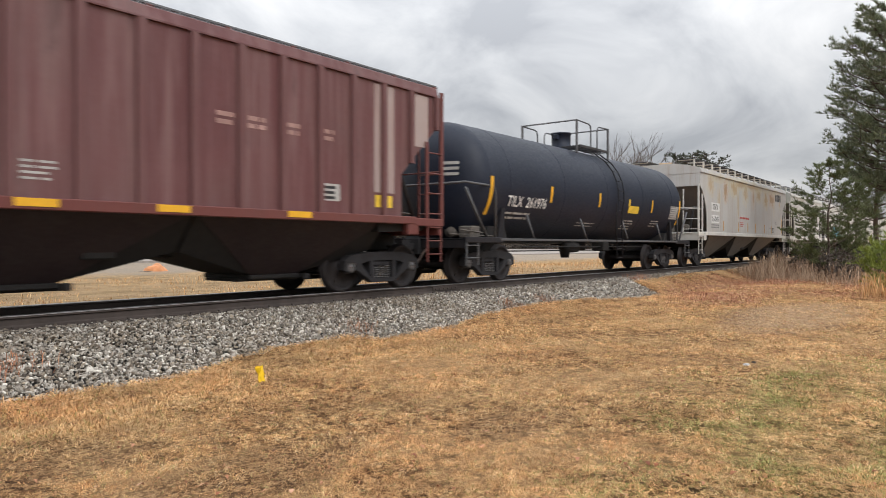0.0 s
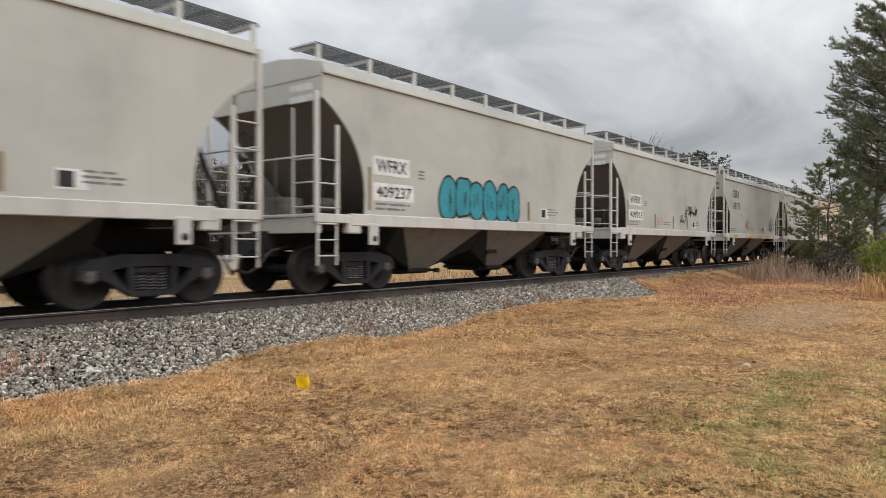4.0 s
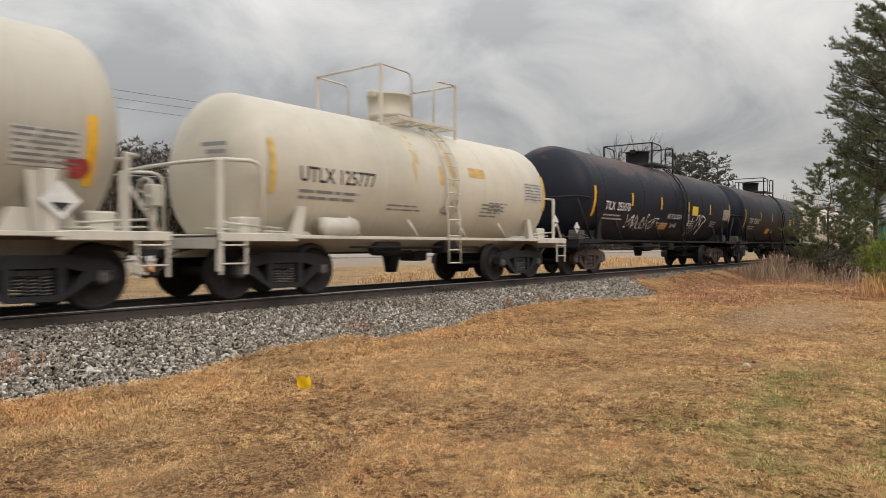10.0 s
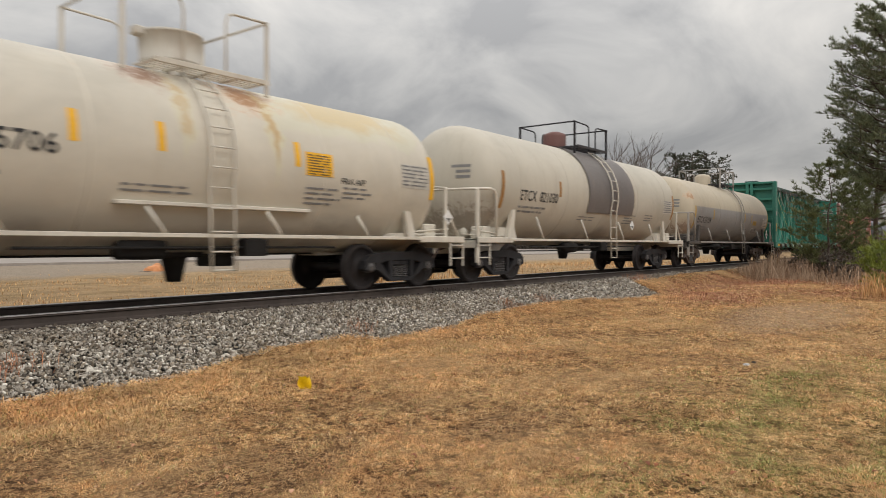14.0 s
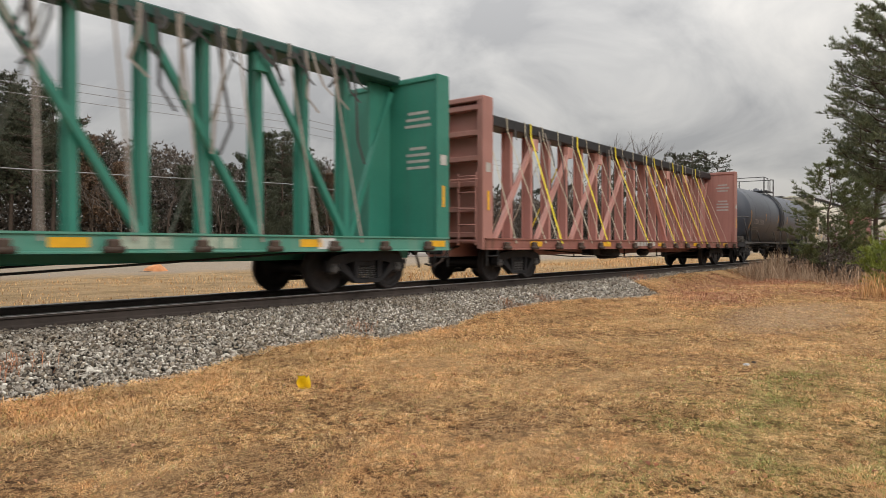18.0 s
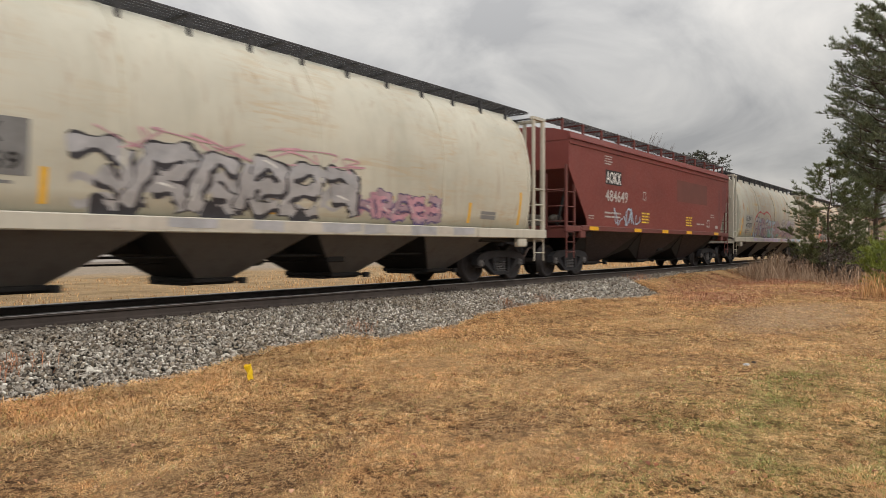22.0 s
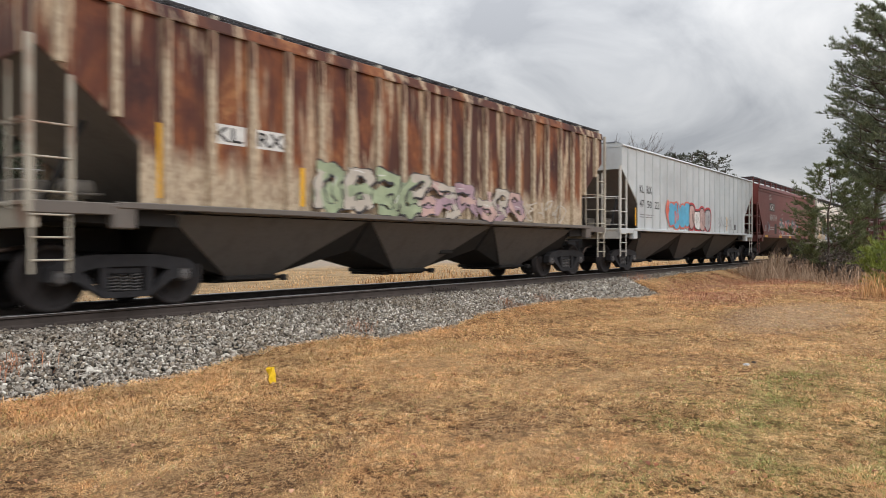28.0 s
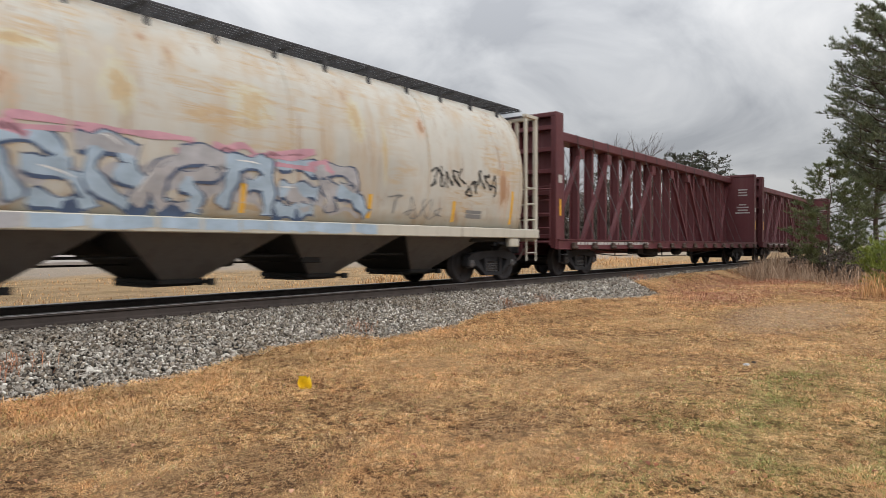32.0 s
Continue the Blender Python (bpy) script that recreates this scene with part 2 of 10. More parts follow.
MAT_NEEDLE = foliage("pine_needles", (0.075, 0.10, 0.055), (0.25, 0.275, 0.15))
MAT_NEEDLE_L = foliage("young_pine_needles", (0.06, 0.08, 0.03), (0.18, 0.205, 0.08))
MAT_NEEDLE_Y = foliage("sapling_needles", (0.12, 0.18, 0.025), (0.30, 0.34, 0.06))
MAT_NEEDLE_FAR = foliage("far_pine_needles", (0.035, 0.045, 0.028), (0.10, 0.11, 0.065))
MAT_LEAF_BROWN = foliage("brown_undergrowth", (0.06, 0.05, 0.042), (0.19, 0.15, 0.12))
MAT_LEAF_RUSSET = foliage("russet_leaves", (0.07, 0.045, 0.03), (0.16, 0.085, 0.05))
MAT_LEAF_OAK = foliage("brown_oak_leaves", (0.09, 0.055, 0.035), (0.21, 0.125, 0.07))


# ---- mesh tools ----
class Shape:
    """Collects vertices and faces of one mesh."""

    def __init__(self):
        self.v, self.f, self.s = [], [], []

    def add(self, verts, faces, smooth=False):
        o = len(self.v)
        self.v += [tuple(p) for p in verts]
        self.f += [tuple(i + o for i in q) for q in faces]
        self.s += [smooth] * len(faces)
        return self

    def box(self, x0, x1, y0, y1, z0, z1, c=0.008):
        c = min(c, abs(x1 - x0) * 0.3, abs(y1 - y0) * 0.3, abs(z1 - z0) * 0.3)
        lo, hi = (min(x0, x1), min(y0, y1), min(z0, z1)), (max(x0, x1), max(y0, y1), max(z0, z1))
        if c < 0.003:
            v = [(a, b, d) for a in (lo[0], hi[0]) for b in (lo[1], hi[1]) for d in (lo[2], hi[2])]
            return self.add(v, [(0, 1, 3, 2), (4, 6, 7, 5), (0, 4, 5, 1), (2, 3, 7, 6), (0, 2, 6, 4), (1, 5, 7, 3)])
        v, idx = [], {}
        for sx in (0, 1):
            for sy in (0, 1):
                for sz in (0, 1):
                    sg = (sx, sy, sz)
                    for ax in range(3):
                        p = [hi[k] if sg[k] else lo[k] for k in range(3)]
                        for k in range(3):
                            if k != ax:
                                p[k] += -c if sg[k] else c
                        idx[(sg, ax)] = len(v)
                        v.append(tuple(p))
        f = []
        for ax in range(3):
            o = [k for k in range(3) if k != ax]
            for side in (0, 1):
                q = []
                for a, b in ((0, 0), (1, 0), (1, 1), (0, 1)):
                    sg = [0, 0, 0]; sg[ax], sg[o[0]], sg[o[1]] = side, a, b
                    q.append(idx[(tuple(sg), ax)])
                f.append(tuple(q) if (side == 1) == (ax != 1) else tuple(reversed(q)))
        for ax in range(3):
            o = [k for k in range(3) if k != ax]
            for a in (0, 1):
                for b in (0, 1):
                    sg0, sg1 = [0, 0, 0], [0, 0, 0]
                    sg0[o[0]] = sg1[o[0]] = a; sg0[o[1]] = sg1[o[1]] = b; sg1[ax] = 1
                    q = (idx[(tuple(sg0), o[0])], idx[(tuple(sg1), o[0])], idx[(tuple(sg1), o[1])], idx[(tuple(sg0), o[1])])
                    f.append(q)
        for sx in (0, 1):
            for sy in (0, 1):
                for sz in (0, 1):
                    f.append(tuple(idx[((sx, sy, sz), k)] for k in range(3)))
        return self.add(v, f)

    def tube(self, pts, r, n=6, cap=True):
        pts = [Vector(p) for p in pts]
        v, f = [], []
        side = None
        for i, p in enumerate(pts):
            d = (pts[min(i + 1, len(pts) - 1)] - pts[max(i - 1, 0)]).normalized()
            ref = side if side is not None else (Vector((0, 0, 1)) if abs(d.z) < 0.9 else Vector((1, 0, 0)))
            a = (ref - d * ref.dot(d))
            a = a.normalized() if a.length > 1e-6 else d.orthogonal().normalized()
            side = a
            b = d.cross(a)
            rr = r[i] if isinstance(r, (list, tuple)) else r
            v += [tuple(p + a * (rr * math.cos(2 * math.pi * k / n)) + b * (rr * math.sin(2 * math.pi * k / n))) for k in range(n)]
        for i in range(len(pts) - 1):
            f += [(i * n + k, i * n + (k + 1) % n, (i + 1) * n + (k + 1) % n, (i + 1) * n + k) for k in range(n)]
        if cap:
            f += [tuple(range(n - 1, -1, -1)), tuple((len(pts) - 1) * n + k for k in range(n))]
        return self.add(v, f, True)

    def prism(self, outline, y0, y1):
        """An outline in x, z drawn out across y."""
        n = len(outline)
        v = [(x, y0, z) for x, z in outline] + [(x, y1, z) for x, z in outline]
        f = [tuple(range(n)), tuple(range(2 * n - 1, n - 1, -1))]
        f += [(i, i + n, (i + 1) % n + n, (i + 1) % n) for i in range(n)]
        return self.add(v, f)

    def loft(self, outline, x0, x1, smooth=False, cap=True):
        """An outline in y, z drawn out along x."""
        n = len(outline)
        v = [(x0, y, z) for y, z in outline] + [(x1, y, z) for y, z in outline]
        self.add(v, [(i, (i + 1) % n, (i + 1) % n + n, i + n) for i in range(n)], smooth)
        if cap:
            self.add(v, [tuple(range(n - 1, -1, -1)), tuple(range(n, 2 * n))])
        return self

    def lathe(self, prof, n, axis="x", c=(0, 0, 0), smooth=True):
        """A profile of (along, radius) turned about an axis."""
        v, f = [], []
        for a, r in prof:
            for k in range(n):
                t = 2 * math.pi * k / n
                p = (a, r * math.cos(t), r * math.sin(t)) if axis == "x" else (r * math.sin(t), a, r * math.cos(t)) if axis == "y" else (r * math.cos(t), r * math.sin(t), a)
                v.append((p[0] + c[0], p[1] + c[1], p[2] + c[2]))
        for i in range(len(prof) - 1):
            f += [(i * n + k, i * n + (k + 1) % n, (i + 1) * n + (k + 1) % n, (i + 1) * n + k) for k in range(n)]
        return self.add(v, f, smooth)

    def mesh(self, name):
        me = bpy.data.meshes.new(name)
        me.from_pydata(self.v, [], self.f)
        me.polygons.foreach_set("use_smooth", self.s)
        bm = bmesh.new()
        bm.from_mesh(me)
        bmesh.ops.recalc_face_normals(bm, faces=bm.faces)
        bm.to_mesh(me)
        bm.free()
        return me


def part(name, shape, material, parent, label="", loc=None):
    """Links a shape, or a mesh that is shared, as one mesh object under a thing or a part."""
    me = shape.mesh(name) if isinstance(shape, Shape) else shape
    if not me.materials:
        me.materials.append(material)
    ob = new(name, me)
    ob.parent = parent
    if loc:
        ob.location = loc
    if label:
        tagged(ob, label)
    return ob


def thing(name, label, category, group="", loc=(0, 0, 0)):
    ob = new(name)
    ob.empty_display_size = 0.3
    ob.location = loc
    return tagged(ob, label, category, group)


def raw_mesh(name, verts, tris, material):
    """A large mesh of triangles from arrays."""
    me = bpy.data.meshes.new(name)
    me.vertices.add(len(verts))
    me.vertices.foreach_set("co", np.ascontiguousarray(verts, np.float32).ravel())
    me.loops.add(len(tris) * 3)
    me.loops.foreach_set("vertex_index", np.ascontiguousarray(tris, np.int32).ravel())
    me.polygons.add(len(tris))
    me.polygons.foreach_set("loop_start", np.arange(0, len(tris) * 3, 3, dtype=np.int32))
    me.update(calc_edges=True)
    me.materials.append(material)
    return me


# surfaces on which marks lie: place (x, z), raised by off from the surface, on the side y < 0
def flat(y):
    return lambda x, z, off=0.004: (x, y - off, z)


def barrel(r, zc):
    def at(x, z, off=0.004):
        d = max(-0.98, min(0.98, (z - zc) / r))
        return (x, -(r + off) * math.sqrt(1 - d * d), zc + d * (r + off))
    return at


def patch(s, surf, x0, x1, z0, z1, off=0.004, step=0.09):
    """A rectangle laid on a surface, with a slight thickness."""
    nz = max(1, int(abs(z1 - z0) / step))
    v, f = [], []
    for i in range(nz + 1):
        z = z0 + (z1 - z0) * i / nz
        v += [surf(x0, z, off), surf(x1, z, off)]
        if i:
            f.append((2 * i - 2, 2 * i - 1, 2 * i + 1, 2 * i))
    s.add(v, f)


def strip(name, parent, surf, x0, x1, z0, z1, mat, label="", off=0.004):
    s = Shape()
    patch(s, surf, x0, x1, z0, z1, off)
    return part(name, s, mat, parent, label)


def stencil(text, parent, surf, x0, x1, z0, z1, mat, name="lettering", label=""):
    """Letters of the built-in font, fitted into a box on a surface."""
    cu = bpy.data.curves.new(name, "FONT")
    cu.body, cu.resolution_u = text, 2
    cu.offset = 0.012
    tmp = bpy.data.objects.new(name, cu)
    me = bpy.data.meshes.new_from_object(tmp)
    bpy.data.objects.remove(tmp)
    bm = bmesh.new()
    bm.from_mesh(me)
    xs, ys = [v.co.x for v in bm.verts], [v.co.y for v in bm.verts]
    ax, bx, ay, by = min(xs), max(xs), min(ys), max(ys)
    for v in bm.verts:
        v.co = Vector((x0 + (v.co.x - ax) / (bx - ax) * (x1 - x0), 0, z0 + (v.co.y - ay) / (by - ay) * (z1 - z0)))
    n = max(1, int((z1 - z0) / 0.08))
    for i in range(1, n):
        bmesh.ops.bisect_plane(bm, geom=bm.verts[:] + bm.edges[:] + bm.faces[:], plane_co=(0, 0, z0 + (z1 - z0) * i / n), plane_no=(0, 0, 1))
    for v in bm.verts:
        v.co = Vector(surf(v.co.x, v.co.z, 0.005))
    bm.to_mesh(me)
    bm.free()
    me.materials.clear()
    me.materials.append(mat)
    return part(name, me, mat, parent, label)


def bars(parent, surf, x0, x1, z1, rows, mat, h=0.045, gap=0.05, ragged=0.3, name="small_print", seed=1):
    """Print too small to read: a block of plain bars."""
    rnd = random.Random(seed)
    s = Shape()
    for i in range(rows):
        z = z1 - i * (h + gap)
        e = x1 - (x1 - x0) * ragged * rnd.random()
        x = x0
        while x < e:
            w = min(e - x, 0.12 + 0.35 * rnd.random())
            patch(s, surf, x, x + w, z - h, z, 0.0045)
            x += w + 0.05
    return part(name, s, mat, parent)


def ribbon(s, surf, pts, w, off):
    """A flat brush stroke along points (x, z) on a surface."""
    v, f = [], []
    n = len(pts)
    for i, (x, z) in enumerate(pts):
        a, b = pts[max(0, i - 1)], pts[min(n - 1, i + 1)]
        dx, dz = b[0] - a[0], b[1] - a[1]
        d = math.hypot(dx, dz) or 1
        ww = w * (0.75 + 0.25 * math.sin(i * 1.3))
        v += [surf(x - dz / d * ww / 2, z + dx / d * ww / 2, off), surf(x + dz / d * ww / 2, z - dx / d * ww / 2, off)]
        if i:
            f.append((2 * i - 2, 2 * i - 1, 2 * i + 1, 2 * i))
    s.add(v, f)


def smooth_line(ctrl, closed=False, k=5):
    out, n = [], len(ctrl)
    rng = range(n if closed else n - 1)
    for i in rng:
        p = [ctrl[(i + j) % n] if closed else ctrl[max(0, min(n - 1, i + j))] for j in (-1, 0, 1, 2)]
        for q in range(k):
            t = q / k
            out.append(tuple(0.5 * (2 * p[1][c] + (p[2][c] - p[0][c]) * t + (2 * p[0][c] - 5 * p[1][c] + 4 * p[2][c] - p[3][c]) * t * t
                                    + (3 * p[1][c] - p[0][c] - 3 * p[2][c] + p[3][c]) * t ** 3) for c in (0, 1)))
    out.append(out[0] if closed else tuple(ctrl[-1]))
    return out


def tag_scribble(parent, surf, x0, x1, z0, z1, mat, seed, strokes=5, w=0.05, name="sprayed_tag"):
    """A sprayed tag of looping strokes that form no letters."""
    rnd = random.Random(seed)
    s = Shape()
    for i in range(strokes):
        cx = x0 + (x1 - x0) * (i + 0.5) / strokes
        dx = (x1 - x0) / strokes
        ctrl = [(cx + dx * rnd.uniform(-0.75, 0.75), rnd.uniform(z0, z1)) for _ in range(rnd.randint(4, 6))]
        ribbon(s, surf, smooth_line(ctrl), w, 0.009 + 0.001 * i)
    return part(name, s, mat, parent)


def bubble_piece(parent, surf, x0, x1, z0, z1, fills, line, seed, n=5, w=0.05):
    """A painted piece of fat interlocking strokes that form no letters: ground, then figure by figure outline, fill and glint."""
    rnd = random.Random(seed)
    back = Shape()
    dx, h = (x1 - x0) / n, z1 - z0
    ctrl = [(x0 + (x1 - x0) * q / 9, z0 + h * rnd.uniform(0.25, 0.55)) for q in range(10)]
    ribbon(back, surf, smooth_line(ctrl), h * 0.55, 0.005)
    piece = part("graffiti_ground", back, fills[-1], parent)
    forms = [[(-0.35, 0.0), (-0.33, 0.5), (-0.3, 1.0)], [(-0.3, 1.0), (0.2, 0.95), (0.3, 0.65), (-0.1, 0.5)], [(-0.1, 0.5), (0.25, 0.3), (0.35, 0.0)], [(-0.3, 0.05), (0.1, 0.0), (0.35, 0.1)],
             [(0.3, 1.0), (0.25, 0.5), (0.3, 0.0)], [(-0.35, 0.95), (0.0, 1.0), (0.35, 0.9)], [(-0.3, 0.5), (0.05, 0.55), (0.3, 0.45)], [(0.35, 0.85), (-0.05, 1.0), (-0.35, 0.5), (-0.05, 0.0), (0.35, 0.2)]]
    for i in range(n):
        cx = x0 + dx * (i + 0.5)
        tilt = rnd.uniform(-0.5, 0.5)
        fat = min(dx, h) * rnd.uniform(0.24, 0.31)
        base = 0.007 + 0.004 * (i % 4)
        rim, glint = Shape(), Shape()
        tones = {}
        for j, k in enumerate(rnd.sample(range(len(forms)), 4)):
            pts = [(cx + (1.25 * x + tilt * (z - 0.5)) * dx + rnd.uniform(-0.12, 0.12) * dx, z0 + h * (0.08 + 0.84 * z) + rnd.uniform(-0.08, 0.08) * h) for x, z in forms[k]]
            ln = smooth_line(pts)
            ribbon(rim, surf, [(x + w * 0.3, z - w * 0.3) for x, z in ln], fat + 2 * w, base + 0.0003 * j)
            ribbon(tones.setdefault((i + (j > 2)) % len(fills), Shape()), surf, ln, fat, base + 0.0016 + 0.0003 * j)
            if j == 0:
                ribbon(glint, surf, [(x - fat * 0.25, z + fat * 0.1) for x, z in ln[2:6]], w * 0.5, base + 0.0032)
        o = part("graffiti_outline", rim, line, parent)
        for q, sh in tones.items():
            part("graffiti_fill", sh, fills[q], o)
        part("graffiti_glint", glint, MAT_WHITE, o)
    return piece


def blob(s, surf, cx, cz, rx, rz, off, rnd, grow=0.0, shape=None):
    """A rounded, uneven patch laid on a surface. Returns its outline factors, to draw the same form again."""
    shape = shape or [rnd.uniform(0.80, 1.18) for _ in range(8)]
    n = 24
    v = [surf(cx, cz, off)]
    for ring in (0.5, 1.0):
        for i in range(n):
            t = 2 * math.pi * i / n
            q = i / n * 8
            k = shape[int(q)] * (1 - q % 1) + shape[(int(q) + 1) % 8] * (q % 1)
            c, d = math.cos(t), math.sin(t)
            sq = (abs(c) ** 3 + abs(d) ** 3) ** (-1 / 3)
            v.append(surf(cx + ring * (rx * k * sq + grow) * c, cz + ring * (rz * k * sq + grow) * d, off))
    f = [(0, 1 + i, 1 + (i + 1) % n) for i in range(n)] + [(1 + i, 1 + n + i, 1 + n + (i + 1) % n, 1 + (i + 1) % n) for i in range(n)]
    s.add(v, f)
    return shape


def throw_up(parent, surf, x0, x1, z0, z1, fill, line, seed, n=5, w=0.06, halo=None, glint=None, accents=()):
    """A quick two-tone piece: swollen rounded forms side by side, rimmed, with short inner strokes; they form no letters."""
    rnd = random.Random(seed)
    dx, h, zc = (x1 - x0) / n, z1 - z0, (z0 + z1) / 2
    rim, inner, shine, glow = Shape(), Shape(), Shape(), Shape()
    letters = []
    for i in range(n):
        body = Shape()
        letters.append(body)
        cx, cz = x0 + dx * (i + 0.5) + rnd.uniform(-0.06, 0.06) * dx, zc + rnd.uniform(-0.07, 0.07) * h
        rx, rz = dx * rnd.uniform(0.50, 0.58), h * rnd.uniform(0.38, 0.46)
        sh = blob(body, surf, cx, cz, rx, rz, 0.0115 + 0.0004 * (i % 3), rnd)
        blob(rim, surf, cx, cz, rx, rz, 0.0085 + 0.0004 * (i % 3), rnd, w, sh)
        if halo:
            blob(glow, surf, cx, cz, rx, rz, 0.006 + 0.0004 * (i % 3), rnd, 2.6 * w, sh)
        for j in range(rnd.choice((2, 3, 3))):
            a, b = rnd.uniform(-0.6, 0.6), rnd.uniform(-0.6, 0.6)
            ln = [(cx + rx * (a + q * rnd.uniform(-0.25, 0.25)), cz + rz * (b * 0.4 + (0.5 - q) * rnd.uniform(0.5, 1.1))) for q in (0, 0.5, 1)]
            ribbon(inner, surf, smooth_line(ln), w * 0.75, 0.0135 + 0.0003 * j)
        if i:
            xe = x0 + dx * i
            ribbon(inner, surf, smooth_line([(xe + rnd.uniform(-0.1, 0.1) * dx, zc + 0.42 * h), (xe + rnd.uniform(-0.15, 0.15) * dx, zc), (xe + rnd.uniform(-0.1, 0.1) * dx, zc - 0.42 * h)]), w * 0.8, 0.0145)
        ribbon(shine, surf, smooth_line([(cx - rx * 0.6, cz + rz * 0.3), (cx - rx * 0.45, cz + rz * 0.7), (cx, cz + rz * 0.85)]), w * 0.45, 0.0155)
    if halo:
        part("graffiti_halo", glow, halo, parent)
    o = part("graffiti_outline", rim, line, parent)
    for i, body in enumerate(letters):
        part("graffiti_letter", body, fill[i % len(fill)] if isinstance(fill, list) else fill, o)
    part("graffiti_line", inner, line, o)
    if glint:
        part("graffiti_glint", shine, glint, o)
    for k, mat in enumerate(accents):
        a = Shape()
        for _ in range(n):
            cx, cz = rnd.uniform(x0, x1), rnd.uniform(z0 + 0.1 * h, z1 - 0.2 * h)
            blob(a, surf, cx, cz, dx * rnd.uniform(0.10, 0.24), h * rnd.uniform(0.07, 0.18), 0.0128 + 0.0002 * k, rnd)
        part("graffiti_fill", a, mat, o)
    return o


def grate(s, x0, x1, y0, y1, z, nlong=7, step=0.9, t=0.03):
    """Open walkway grating: long bars, cross bars and a frame."""
    for i in range(nlong):
        y = y0 + (y1 - y0) * i / (nlong - 1)
        s.box(x0, x1, y - 0.012, y + 0.012, z - t, z, 0)
    x = x0
    k = max(1, round((x1 - x0) / step))
    for i in range(k + 1):
        x = x0 + (x1 - x0) * i / k
        s.box(x - 0.03, x + 0.03, y0, y1, z - t * 1.6, z - t, 0)
    m = int((x1 - x0) / 0.12)
    for i in range(m):
        x = x0 + (x1 - x0) * (i + 0.5) / m
        s.box(x - 0.006, x + 0.006, y0, y1, z - t * 0.7, z - 0.005, 0)


def ladder(s, x0, x1, y, z0, z1, rungs, r=0.016, rail=0.03):
    """A ladder in a plane along the car."""
    for x in (x0, x1):
        s.box(x - rail, x + rail, y - 0.012, y + 0.012, z0, z1, 0.004)
    for i in range(rungs):
        z = z0 + (z1 - z0) * (i + 0.6) / rungs
        s.tube([(x0, y - 0.03, z), (x1, y - 0.03, z)], r, 5)


# ---- running gear, shared by all cars ----
WHEEL_R = 0.457
WHEELSETS = []
CACHE = {}


def cached(key, make):
    if key not in CACHE:
        CACHE[key] = make()
    return CACHE[key]


def wheelset_mesh():
    s = Shape()
    for k in (-1, 1):
        prof = [(0.62, 0.10), (0.64, 0.12), (0.68, 0.13), (0.735, 0.24), (0.715, 0.37), (0.69, 0.385), (0.685, 0.47), (0.695, 0.486), (0.715, 0.482),
                (0.728, 0.462), (0.815, 0.453), (0.822, 0.445), (0.822, 0.395), (0.80, 0.38), (0.775, 0.36), (0.78, 0.22), (0.80, 0.15), (0.835, 0.13), (0.835, 0.085)]
        s.lathe([(k * a, r) for a, r in prof], 32, "y")
        for q in range(3):
            t = q * 2.094
            s.box(math.cos(t) * 0.27 - 0.03, math.cos(t) * 0.27 + 0.03, k * 0.79, k * 0.765, math.sin(t) * 0.27 - 0.03, math.sin(t) * 0.27 + 0.03, 0)
    s.lathe([(-1.05, 0.0), (-1.05, 0.07), (-0.84, 0.075), (-0.6, 0.095), (0, 0.085), (0.6, 0.095), (0.84, 0.075), (1.05, 0.07), (1.05, 0)], 12, "y")
    return s.mesh("wheelset")


def sideframe_mesh():
    """One casting: flat polygons that share their corners, drawn out across y."""
    half = [[(-1.06, 0.60), (-1.08, 0.43), (-0.99, 0.40), (-0.985, 0.56), (-0.92, 0.70)],
            [(-0.985, 0.56), (-0.79, 0.56), (-0.62, 0.545), (-0.38, 0.60), (-0.27, 0.60), (0, 0.60), (0, 0.77), (-0.45, 0.77), (-0.92, 0.70)],
            [(-0.79, 0.56), (-0.785, 0.42), (-0.70, 0.41), (-0.62, 0.545)],
            [(-0.70, 0.41), (-0.32, 0.17), (-0.36, 0.25), (-0.62, 0.545)],
            [(-0.38, 0.60), (-0.36, 0.25), (-0.27, 0.25), (-0.27, 0.60)],
            [(-0.36, 0.25), (-0.32, 0.17), (0, 0.17), (0, 0.25), (-0.27, 0.25)]]
    polys = half + [[(-x, z) for x, z in reversed(p)] for p in half]
    keys = {}
    for p in polys:
        for q in p:
            keys.setdefault((round(q[0], 3), round(q[1], 3)), len(keys))
    n = len(keys)
    rim = {}
    s = Shape()
    faces = []
    for p in polys:
        i = [keys[(round(x, 3), round(z, 3))] for x, z in p]
        faces += [tuple(i), tuple(k + n for k in reversed(i))]
        for a, b in zip(i, i[1:] + i[:1]):
            rim[tuple(sorted((a, b)))] = rim.get(tuple(sorted((a, b))), 0) + 1
    faces += [(a, b, b + n, a + n) for (a, b), c in rim.items() if c == 1]
    s.add([(x, -0.085, z) for x, z in keys] + [(x, 0.085, z) for x, z in keys], faces)
    return s.mesh("sideframe")


def spring_mesh():
    s = Shape()
    for cx, ph in ((-0.16, 0.0), (0.0, 1.0), (0.16, 2.0)):
        pts = [(cx + 0.068 * math.cos(ph + t * 0.785), 0.068 * math.sin(ph + t * 0.785), 0.25 + 0.24 * t / 44) for t in range(45)]
        s.tube(pts, 0.014, 4, False)
    return s.mesh("spring_pack")


